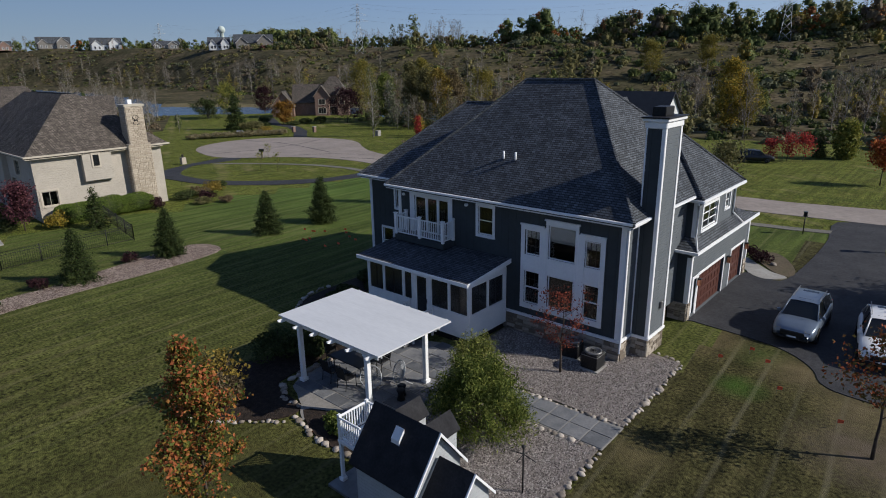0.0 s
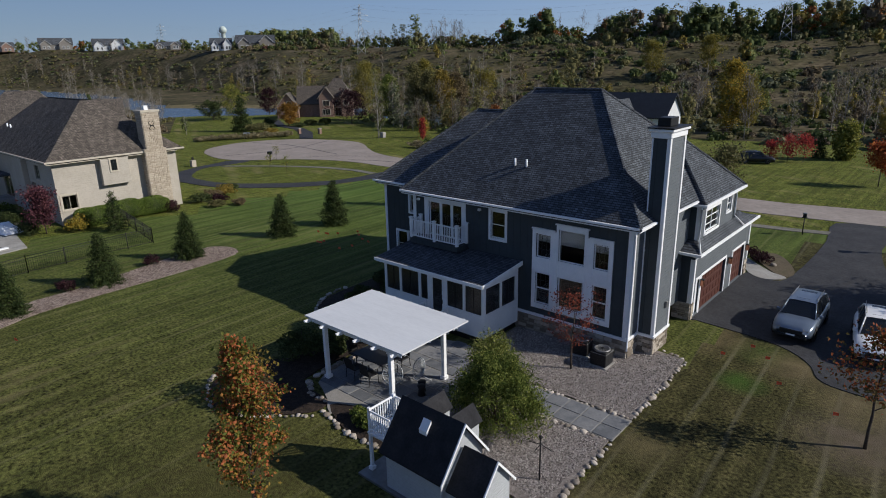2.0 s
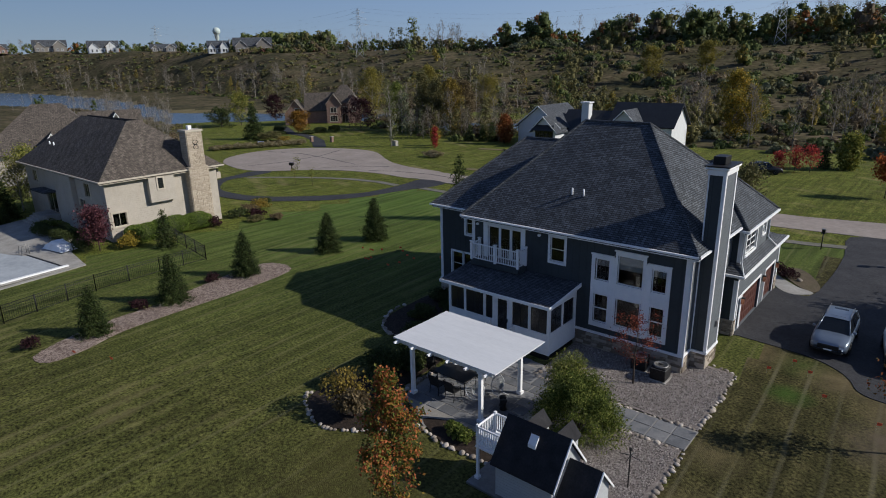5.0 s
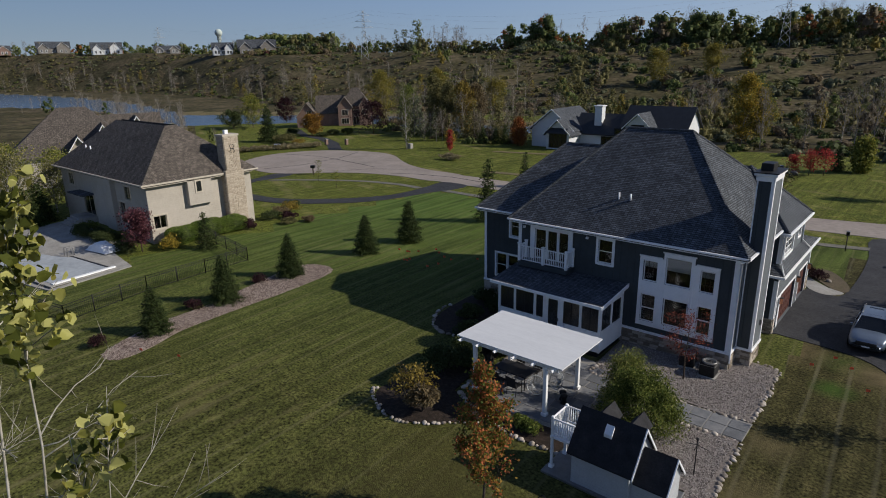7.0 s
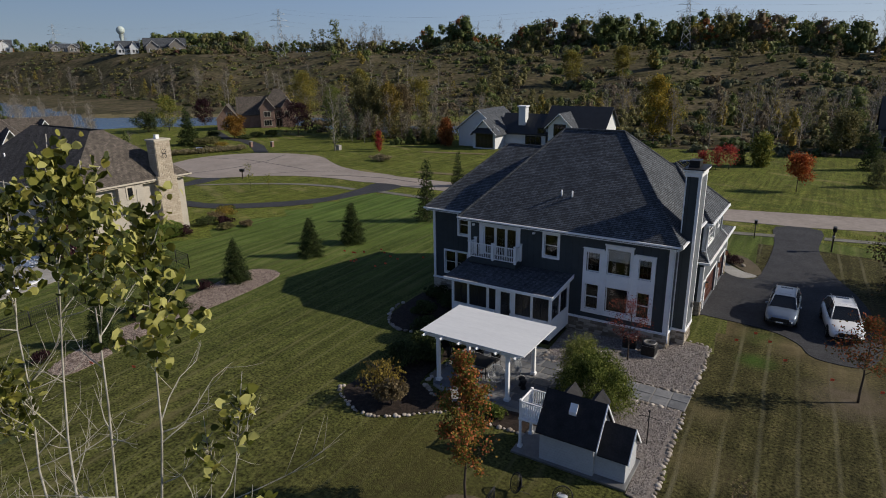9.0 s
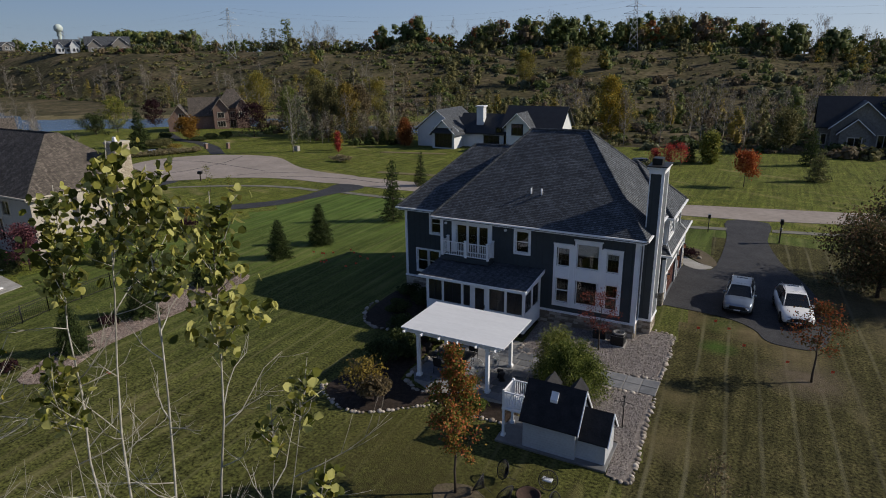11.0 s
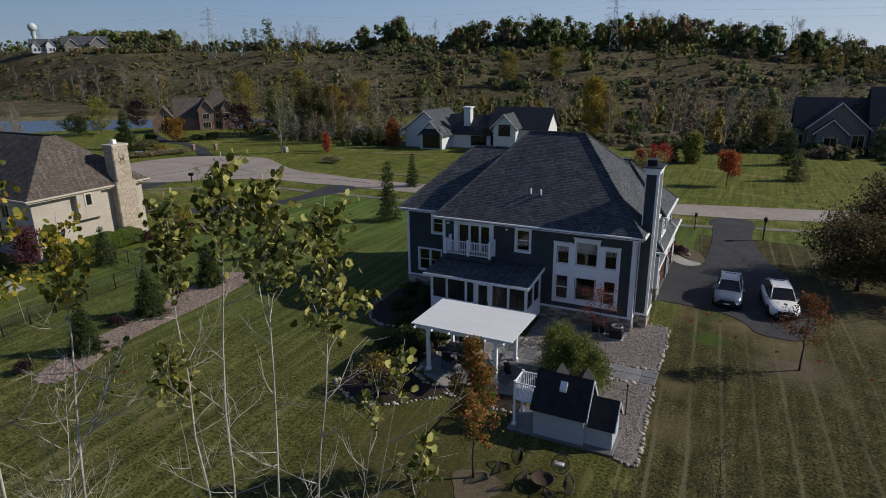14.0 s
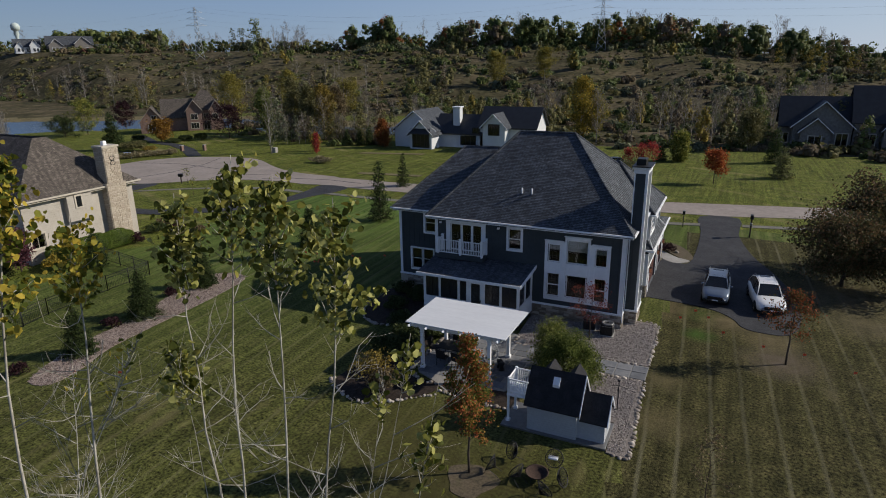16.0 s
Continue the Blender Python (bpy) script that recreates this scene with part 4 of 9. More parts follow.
# roofs
E0 = 6.06
hslab("roof", [(-8.07, -0.47, E0), (5.28, -0.47, E0), (0.15, 5.69, 11.06), (-3.67, 5.69, 11.06)], 0.16, SHINGLE)
hslab("roof", [(5.28, -0.47, E0), (5.28, 11.8, E0), (0.15, 5.69, 11.06)], 0.16, SHINGLE)
hslab("roof", [(-8.07, 11.8, E0), (-8.07, -0.47, E0), (-3.67, 5.69, 11.06)], 0.16, SHINGLE)
hslab("roof", [(5.28, 11.8, E0), (-8.07, 11.8, E0), (-3.67, 5.69, 11.06), (0.15, 5.69, 11.06)], 0.16, SHINGLE)
E1 = 6.08
hslab("roof", [(-11.3, 0.68, E1), (-6.0, 0.68, E1), (-4.2, 6.2, 9.78), (-8.0, 6.2, 9.78)], 0.16, SHINGLE)
hslab("roof", [(-11.3, 11.75, E1), (-11.3, 0.68, E1), (-8.0, 6.2, 9.78)], 0.16, SHINGLE)
hslab("roof", [(-6.0, 11.75, E1), (-11.3, 11.75, E1), (-8.0, 6.2, 9.78), (-4.2, 6.2, 9.78)], 0.16, SHINGLE)


def cap_line(a, b, r=0.09):
    A, B = Vector(a), Vector(b)
    n = 2 * max(2, int((B - A).length / 0.3))
    v, f = tube([tuple(A.lerp(B, i / n) - Vector(OFF) + Vector((0, 0, 0.012 * (i % 2)))) for i in range(n + 1)], [r * (1 - 0.12 * (i % 2)) for i in range(n + 1)], 6)
    obj("ridge_cap", v, f, SHINGLE, house)


for a, b in (((-8.07, -0.47, E0), (-3.67, 5.69, 11.04)), ((5.28, -0.47, E0), (0.15, 5.69, 11.04)), ((-3.67, 5.69, 11.04), (0.15, 5.69, 11.04)), ((-11.3, 0.68, E1), (-8.0, 6.2, 9.76)), ((-8.0, 6.2, 9.76), (-4.8, 6.2, 9.76)), ((5.28, 11.8, E0), (0.15, 5.69, 11.04))):
    cap_line(a, b)
# gutters and soffits
for a, b in (((-8.1, -0.575, E0 - 0.10), (5.38, -0.47, E0 + 0.0)), ((5.28, -0.575, E0 - 0.10), (5.40, 0.95, E0)), ((-8.2, -0.47, E0 - 0.10), (-8.07, 0.6, E0)), ((-11.43, 0.58, E1 - 0.10), (-8.2, 0.68, E1)), ((-11.43, 0.68, E1 - 0.10), (-11.3, 11.7, E1)), ((5.28, 2.75, E0 - 0.10), (5.40, 5.8, E0))):
    hb("gutter", a, b, WHITE)
hb("soffit", (-8.07, -0.46, E0 - 0.22), (5.27, 0.0, E0 - 0.17), WHITE)
hb("soffit", (4.87, 0.0, E0 - 0.22), (5.27, 0.98, E0 - 0.17), WHITE)
hb("soffit", (-11.28, 0.69, E1 - 0.22), (-7.62, 1.1, E1 - 0.17), WHITE)
# downpipes
rods("downpipe", [[(5.1 - HX, -0.53 - HY, 5.85), (4.92 - HX, -0.08 - HY, 5.6), (4.92 - HX, -0.08 - HY, 0.75), (4.98 - HX, -0.25 - HY, 0.5)]], 0.045, WHITE, house, sides=6)
# vents on the roof
for x in (-2.08, -1.42):
    rods("roof_vent", [[(x - HX, 1.47 - HY, 7.45), (x - HX, 1.47 - HY, 7.98)]], 0.05, WHITE, house, "white vent pipe", 8)
    rods("roof_vent", [[(x - HX, 1.47 - HY, 7.5), (x - HX, 1.47 - HY, 7.6)]], 0.10, BLACK, house, "dark flashing", 8)

# chimney
ch = new("chimney")
ch.parent = house
ch["label"] = "tall sided chimney with white corner boards and black cap"
C0, C1, D0, D1, CT = 4.86, 5.60, 1.0, 2.62, 9.45
# front plate in the darker tone, so the chimney's shaded side is coloured in
hb("chimney_face", (C0 + 0.02, D0, BASE), (C1 - 0.02, D0 + 0.1, CT), SIDING_SHADE, "front face, shade in its dark colour", parent=ch, bevel=0)
hb("chimney_shaft", (C0 + 0.02, D0 + 0.1, BASE), (C1, D1, CT), LAP_SUN, parent=ch, bevel=0)
for x0, x1, y0, y1 in ((C1 - 0.12, C1 + 0.03, D0 - 0.03, D0 + 0.0), (C1 - 0.0, C1 + 0.03, D0, D0 + 0.13), (C1, C1 + 0.03, D1 - 0.13, D1 + 0.03), (C0 - 0.0, C0 + 0.06, D0 - 0.03, D0)):
    hb("corner_board", (x0, y0, BASE), (x1, y1, CT), WHITE, parent=ch)
hb("crown", (C0 - 0.06, D0 - 0.06, CT), (C1 + 0.06, D1 + 0.06, CT + 0.25), WHITE, parent=ch, bevel=0.03)
hb("crown", (C0 - 0.14, D0 - 0.14, CT + 0.25), (C1 + 0.14, D1 + 0.14, CT + 0.38), WHITE, parent=ch, bevel=0.03)
hb("cap_plate", (C0 - 0.18, D0 - 0.18, CT + 0.38), (C1 + 0.18, D1 + 0.18, CT + 0.43), BLACK, parent=ch, bevel=0.01)
hb("chimney_cowl", (C0 + 0.0, D0 + 0.4, CT + 0.43), (C1 - 0.2, D1 - 0.4, CT + 0.78), BLACK, parent=ch, bevel=0.02)
hb("water_table", (C0, D0 - 0.07, BASE - 0.06), (C1 + 0.07, D1 + 0.07, BASE + 0.06), WHITE, parent=ch)
hb("chimney_base", (C0 - 0.1, D0 + 0.02, 0), (C1 - 0.02, D1 - 0.02, BASE - 0.06), MORTAR, parent=ch, bevel=0)
hb("meter_box", (C1, 2.0, 1.95), (C1 + 0.1, 2.18, 2.25), STEEL, parent=ch)

# garage wing
GX, GXU, G0, G1 = 5.50, 5.34, 5.80, 15.0
GU0, GU1 = 6.35, 11.85
GD = [(6.98, 10.72, 0.06, 2.02), (11.95, 14.1, 0.06, 2.02), (6.25, 6.72, 0.15, 1.98)]
wall_with_holes("wall", ("x", GX, -1), G0 + 0.25, G1 - 0.25, 0.0, 3.50, GD, 0.3, LAP_SUN, house, OFF)
wall_with_holes("wall", ("y", G0, 1), 4.6, GX, 0.9, 3.50, [], 0.25, SIDING_SHADE, house, OFF)
wall_with_holes("wall", ("y", G1, -1), -2, GX, 0.0, 3.50, [], 0.25, SIDING_SHADE, house, OFF)
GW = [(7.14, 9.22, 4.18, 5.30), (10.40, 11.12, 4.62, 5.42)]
wall_with_holes("wall", ("x", GXU, -1), GU0 + 0.25, GU1 - 0.25, 3.4, 5.80, GW, 0.25, LAP_SUN, house, OFF)
wall_with_holes("wall", ("y", GU0, 1), 4.6, GXU, 3.4, 5.80, [], 0.25, SIDING_SHADE, house, OFF)
wall_with_holes("wall", ("y", GU1, -1), 0, GXU, 3.4, 5.80, [], 0.25, SIDING_SHADE, house, OFF)
window(("x", GXU, -1), *GW[0], house, OFF, trim=0.12, mullions=1, rails=2)
window(("x", GXU, -1), *GW[1], house, OFF, trim=0.1, rails=1)
for k, (a, b, z0, z1) in enumerate(GD):
    if k < 2:
        d = new("garage_door")
        d.parent = house
        d["label"] = "red-brown panelled garage door"
        for i in range(4):
            hb("door_panel", (GX - 0.16, a, z0 + i * 0.49), (GX - 0.11, b, z0 + i * 0.49 + 0.475), GARAGE_WOOD, parent=d)
            fields = 8 if k == 0 else 5
            for j in range(fields):
                pw = (b - a) / fields
                hb("raised_field", (GX - 0.112, a + j * pw + 0.06, z0 + i * 0.49 + 0.09), (GX - 0.095, a + (j + 1) * pw - 0.06, z0 + i * 0.49 + 0.39), GARAGE_WOOD, parent=d)
    else:
        hb("side_door", (GX - 0.12, a, z0), (GX - 0.07, b, z1), WHITE)
    for y0, y1, w0, w1 in ((a - 0.13, a, z0, z1 + 0.13), (b, b + 0.13, z0, z1 + 0.13), (a, b, z1, z1 + 0.13)):
        hb("door_casing", (GX - 0.05, y0, w0), (GX + 0.035, y1, w1), WHITE)
hb("frieze", (GX, G0, 3.16), (GX + 0.045, G1 + 0.2, 3.44), WHITE)
for y in (G0 - 0.02, G1 - 0.16):
    hb("corner_board", (GX - 0.02, y, 0.9), (GX + 0.03, y + 0.18, 3.16), WHITE)
hb("corner_board", (GX - 0.2, G0 - 0.03, 0.9), (GX - 0.02, G0, 3.16), WHITE)
hb("corner_board", (GXU - 0.02, GU0 - 0.03, 3.7), (GXU + 0.03, GU0 + 0.16, 5.62), WHITE)
hb("corner_board", (GXU - 0.18, GU0 - 0.03, 3.7), (GXU - 0.02, GU0, 5.62), WHITE)
hb("frieze", (GXU, GU0, 5.60), (GXU + 0.04, GU1, 5.79), WHITE)
hb("foundation", (4.6, G0 - 0.03, 0), (GX, G0 + 0.2, 0.9), MORTAR, bevel=0)
SX, S0, S1, SZ = 5.80, 5.42, 15.2, 3.58
hslab("roof", [(SX, S0, SZ), (SX, S1, SZ), (GXU - 0.02, 12.6, 4.0), (GXU - 0.02, GU0, 4.0)], 0.12, SHINGLE, "skirt roof over the garage doors")
hslab("roof", [(SX, S0, SZ), (GXU - 0.02, GU0, 4.0), (4.6, GU0, 4.0), (4.6, S0, SZ)], 0.12, SHINGLE)
hslab("roof", [(SX, S1, SZ), (0, S1, SZ), (0, GU1, 5.6), (GXU - 0.02, GU1, 5.0), (GXU - 0.02, 12.6, 4.0)][::-1], 0.12, SHINGLE)
hb("gutter", (SX, S0, SZ - 0.13), (SX + 0.11, S1, SZ), WHITE)
hb("gutter", (4.6, S0 - 0.12, SZ - 0.13), (SX + 0.11, S0, SZ), WHITE)
hb("soffit", (GX, S0 + 0.01, SZ - 0.19), (SX - 0.01, S1 - 0.1, SZ - 0.14), WHITE)
GE, GEX, GE0, GE1 = 5.86, 5.66, 5.95, 12.2
hslab("roof", [(GEX, GE0, GE), (GEX, GE1, GE), (2.6, 9.0, 8.85)], 0.14, SHINGLE)
hslab("roof", [(3.6, GE0, GE), (GEX, GE0, GE), (2.6, 9.0, 8.85), (0.5, 9.0, 8.85)], 0.14, SHINGLE)
hslab("roof", [(GEX, GE1, GE), (3.0, GE1, GE), (0.5, 9.0, 8.85), (2.6, 9.0, 8.85)], 0.14, SHINGLE)
cap_line((GEX, GE0, GE), (2.6, 9.0, 8.84))
cap_line((GEX, GE1, GE), (2.6, 9.0, 8.84))
hb("gutter", (GEX, GE0, GE - 0.13), (GEX + 0.11, GE1, GE), WHITE)
hb("gutter", (4.6, GE0 - 0.12, GE - 0.13), (GEX + 0.11, GE0, GE), WHITE)
rods("downpipe", [[(GEX + 0.05 - HX, 11.9 - HY, 5.76), (GXU + 0.06 - HX, 11.75 - HY, 5.5), (GXU + 0.06 - HX, 11.75 - HY, 4.2), (SX + 0.04 - HX, 12.2 - HY, 3.62)]], 0.045, WHITE, house, sides=6)
rods("downpipe", [[(GEX + 0.02 - HX, GE0 + 0.05 - HY, 5.76), (GXU + 0.07 - HX, GU0 - 0.06 - HY, 5.5), (GXU + 0.07 - HX, GU0 - 0.06 - HY, 4.1), (SX - HX, S0 + 0.1 - HY, 3.62)]], 0.045, WHITE, house, sides=6)
for y in (6.85, 11.3, 14.5):
    l = new("wall_lantern")
    l.parent = house
    hb("lantern_body", (GX + 0.03, y - 0.07, 1.55), (GX + 0.2, y + 0.07, 1.87), COPPER_METAL, "copper lantern with glass sides", parent=l)
    hb("lantern_cap", (GX + 0.01, y - 0.1, 1.87), (GX + 0.22, y + 0.1, 1.92), BLACK, parent=l)

# balcony
bal = new("balcony")
bal.parent = house
BX0, BX1, BY, BZ = -7.05, -3.93, -0.82, 3.68
hb("balcony_floor", (BX0 - 0.05, BY - 0.05, BZ - 0.3), (BX1 + 0.05, 0.0, BZ), SIDING_SHADE, parent=bal, bevel=0.02)


def rail_run(prefix, p, q, z, height, parent, off, every=0.12, post=0.0):
    """Top and bottom rails with balusters between two points."""
    P, Q = Vector((p[0] - off[0], p[1] - off[1], z)), Vector((q[0] - off[0], q[1] - off[1], z))
    d = Q - P
    ux = abs(d.x) > abs(d.y)
    s = (0, 0.03) if ux else (0.03, 0)
    lo, hi = (min(P.x, Q.x), min(P.y, Q.y)), (max(P.x, Q.x), max(P.y, Q.y))
    box(prefix + "top_rail", (lo[0] - s[0], lo[1] - s[1], z + height - 0.06), (hi[0] + s[0], hi[1] + s[1], z + height), WHITE, parent)
    box(prefix + "bottom_rail", (lo[0] - s[0] * 0.8, lo[1] - s[1] * 0.8, z + 0.08), (hi[0] + s[0] * 0.8, hi[1] + s[1] * 0.8, z + 0.14), WHITE, parent)
    n = max(2, round(d.length / every))
    for i in range(1, n):
        c = P.lerp(Q, i / n)
        box(prefix + "baluster", (c.x - 0.016, c.y - 0.016, z + 0.14), (c.x + 0.016, c.y + 0.016, z + height - 0.06), WHITE, parent, bevel=0.0)


for a, b in (((BX0, BY), (-5.43, BY)), ((-5.43, BY), (BX1, BY)), ((BX0, BY), (BX0, 0)), ((BX1, BY), (BX1, 0))):
    rail_run("", a, b, BZ, 0.98, bal, OFF)
for x, y in ((BX0, BY), (-5.43, BY), (BX1, BY), (BX0, -0.06), (BX1, -0.06)):
    hb("post", (x - 0.07, y - 0.07, BZ), (x + 0.07, y + 0.07, BZ + 1.05), WHITE, parent=bal)
    hb("post_cap", (x - 0.1, y - 0.1, BZ + 1.05), (x + 0.1, y + 0.1, BZ + 1.1), WHITE, parent=bal)
for x in (-3.1, -7.2):
    hb("wall_light", (x - 0.07, -0.14, 5.5), (x + 0.07, 0.0, 5.62), WHITE)

# screened porch
porch = thing("screened_porch", -3.95, -1.4, 0, "white screened porch with low charcoal shingle roof", "porch")
PO = (-3.95, -1.4, 0)


def pb(name, lo, hi, material, label="", bevel=0.012, parent=None):
    return box(name, [lo[i] - PO[i] for i in range(3)], [hi[i] - PO[i] for i in range(3)], material, parent or porch, label, bevel)


PX0, PX1, PY = -7.15, -0.75, -2.8
PW = [(-6.99, -6.08, 1.42, 2.74), (-5.95, -4.77, 1.42, 2.74), (-4.62, -4.17, 1.42, 2.74), (-3.96, -3.17, 0.62, 2.66), (-2.93, -1.97, 1.42, 2.74), (-1.83, -0.88, 1.42, 2.74)]
PS = [(-2.62, -1.52, 1.45, 2.72), (-1.38, -0.30, 1.45, 2.72)]
wall_with_holes("wall", ("y", PY, 1), PX0, PX1, 0.30, 3.0, PW, 0.1, WHITE, porch, PO)
wall_with_holes("wall", ("x", PX1, -1), PY + 0.1, -0.06, 0.30, 3.0, PS, 0.1, WHITE, porch, PO)
wall_with_holes("wall", ("x", PX0, 1), PY + 0.1, -0.06, 0.30, 3.0, [], 0.1, WHITE, porch, PO)
# near-black deck: the porch's inner shade is put into its colour
pb("floor_deck", (PX0 + 0.1, PY + 0.1, 0.45), (PX1 - 0.1, -0.06, 0.58), UNLIT_BLACK)
for p, hs in ((("y", PY, 1), PW), (("x", PX1, -1), PS)):
    for h in hs:
        v = p[1] + p[2] * 0.05
        lo, hi = ((h[0], v, h[2]), (h[1], v + 0.01, h[3])) if p[0] == "y" else ((v - 0.01, h[0], h[2]), (v, h[1], h[3]))
        pb("screen", lo, hi, SCREEN, "dark tinted screen panel", 0).visible_shadow = False
        u = (h[0] + h[1]) / 2
        if h[1] - h[0] > 0.6 and h[2] > 1:
            lo, hi = ((u - 0.012, PY + 0.03, h[2]), (u + 0.012, PY + 0.045, h[3])) if p[0] == "y" else ((PX1 - 0.045, u - 0.012, h[2]), (PX1 - 0.03, u + 0.012, h[3]))
            pb("screen_bar", lo, hi, BLACK, "", 0)
        if h[2] < 1:
            pb("door_frame", (h[0], PY + 0.02, h[2]), (h[0] + 0.1, PY + 0.06, h[3]), WHITE)
            pb("door_frame", (h[1] - 0.1, PY + 0.02, h[2]), (h[1], PY + 0.06, h[3]), WHITE)
            pb("door_handle", (h[1] - 0.07, PY - 0.04, 1.45), (h[1] - 0.03, PY + 0.02, 1.65), BLACK)
pb("corner_trim", (PX1 - 0.1, PY - 0.03, 0.3), (PX1 + 0.03, PY, 3.0), WHITE)
pb("corner_trim", (PX1, PY, 0.3), (PX1 + 0.03, PY + 0.13, 3.0), WHITE)
# recess under the porch coloured near-black for its shade
pb("base_skirt", (PX0 + 0.1, PY + 0.06, 0.0), (PX1 - 0.1, -0.1, 0.3), UNLIT_BLACK)
slab("roof", [(x - PO[0], y - PO[1], z) for x, y, z in ((-7.45, -3.16, 3.06), (-0.55, -3.16, 3.06), (-0.55, 0.0, 3.42), (-7.45, 0.0, 3.42))], 0.1, SHINGLE_LOW, porch)
pb("fascia", (-7.47, -3.21, 2.90), (-0.53, -3.16, 3.07), WHITE)
slab("rake_board", [(x - PO[0], y - PO[1], z) for x, y, z in ((-0.55, -3.16, 3.07), (-0.50, -3.16, 3.07), (-0.50, -0.05, 3.43), (-0.55, -0.05, 3.43))], 0.2, WHITE, porch)
pb("soffit", (-7.45, -3.15, 2.90), (-0.56, PY, 2.94), WHITE)
# landing and rail at the porch door
land = thing("porch_steps", -3.55, -3.5, 0, "grey wooden landing and steps with white railing below the porch door", "steps")
box("landing", (-0.75, -0.7, 0.42), (0.75, 0.65, 0.52), STEEL, land)
for i in range(2):
    box("tread", (-0.75, -1.0 - 0.3 * i, 0.25 - 0.17 * i), (0.75, -0.7 - 0.3 * i, 0.33 - 0.17 * i), STEEL, land)
    box("riser", (-0.72, -0.72 - 0.3 * i, 0.0), (0.72, -0.7 - 0.3 * i, 0.42 - 0.17 * i), WHITE, land)
for x in (-0.72, 0.72):
    for y in (-0.68, 0.6):
        box("post", (x - 0.05, y - 0.05, 0.0), (x + 0.05, y + 0.05, 1.45), WHITE, land)
    rail_run("", (x, -0.68), (x, 0.6), 0.5, 0.85, land, (0, 0, 0))

# ---- pergola ----
perg = thing("pergola", -1.95, -7.75, 0, "white pergola with a taut white canopy over the patio", "pergola")
GO = (-1.95, -7.75, 0)


def gb(name, lo, hi, material, label="", bevel=0.012):
    return box(name, [lo[i] - GO[i] for i in range(3)], [hi[i] - GO[i] for i in range(3)], material, perg, label, bevel)


for x, y in ((-0.12, -9.25), (-3.93, -9.25), (-0.12, -6.3), (-3.93, -6.3)):
    gb("post", (x - 0.085, y - 0.085, 0.02), (x + 0.085, y + 0.085, 2.45), WHITE)
    gb("post_base", (x - 0.13, y - 0.13, 0.02), (x + 0.13, y + 0.13, 0.2), WHITE)
    gb("post_cap", (x - 0.12, y - 0.12, 2.33), (x + 0.12, y + 0.12, 2.40), WHITE)
for y in (-9.25, -6.3):
    for d in (-0.11, 0.07):
        gb("beam", (-4.6, y + d, 2.40), (0.55, y + d + 0.045, 2.60), WHITE)
for i in range(6):
    x = -4.45 + i * 0.985
    prism("rafter", [(-9.85 - GO[1], 2.66), (-9.85 - GO[1], 2.60), (-9.70 - GO[1], 2.53), (-5.8 - GO[1], 2.53), (-5.68 - GO[1], 2.60), (-5.68 - GO[1], 2.66)], "x", x - GO[0] - 0.035, x - GO[0] + 0.035, WHITE, perg)
slab("canopy", [(-4.74 - GO[0], -9.6 - GO[1], 2.745), (0.84 - GO[0], -9.6 - GO[1], 2.745), (0.84 - GO[0], -5.88 - GO[1], 2.75), (-4.74 - GO[0], -5.88 - GO[1], 2.75)], 0.06, CANOPY, perg)

# ---- playhouse ----
play = thing("playhouse", 4.1, -11.6, 0, "pale grey children's playhouse with black roof, skylight, dormers and balcony", "playhouse")
SO = (4.1, -11.6, 0)


def sb(name, lo, hi, material, label="", bevel=0.008):
    return box(name, [lo[i] - SO[i] for i in range(3)], [hi[i] - SO[i] for i in range(3)], material, play, label, bevel)


sb("deck", (1.75, -12.65, 0.0), (6.45, -10.55, 0.10), STEEL)
RY = -11.58
prism("cottage_wall", [(-12.52 - SO[1], 0.1), (-10.62 - SO[1], 0.1), (-10.62 - SO[1], 1.5), (RY - SO[1], 2.68), (-12.52 - SO[1], 1.5)], "x", 2.95 - SO[0], 5.15 - SO[0], PLAY_SIDING, play)
prism("side_wall", [(-12.30 - SO[1], 0.1), (-10.85 - SO[1], 0.1), (-10.85 - SO[1], 1.18), (RY - SO[1], 1.98), (-12.30 - SO[1], 1.18)], "x", 5.15 - SO[0], 6.32 - SO[0], PLAY_SIDING, play)
for x0, x1, dy, ze, zr in ((2.82, 5.28, 1.10, 1.37, 2.79), (5.25, 6.42, 0.86, 1.06, 2.08)):
    for s in (-1, 1):
        slab("roof", [(x0 - SO[0], RY - SO[1], zr), (x1 - SO[0], RY - SO[1], zr), (x1 - SO[0], RY + s * dy - SO[1], ze), (x0 - SO[0], RY + s * dy - SO[1], ze)], 0.05, PLAY_ROOF, play)
        for xb in ((x1,) if x0 < 4 else (x1,)):
            slab("bargeboard", [(xb - SO[0], RY - SO[1], zr), (xb + 0.04 - SO[0], RY - SO[1], zr), (xb + 0.04 - SO[0], RY + s * dy - SO[1], ze), (xb - SO[0], RY + s * dy - SO[1], ze)], 0.1, WHITE, play)
slab("skylight", [(x - SO[0], y - SO[1], z) for x, y, z in ((3.93, -12.06, 2.30), (4.23, -12.06, 2.30), (4.23, -11.84, 2.58), (3.93, -11.84, 2.58))], 0.14, WHITE, play, "small white-framed skylight")
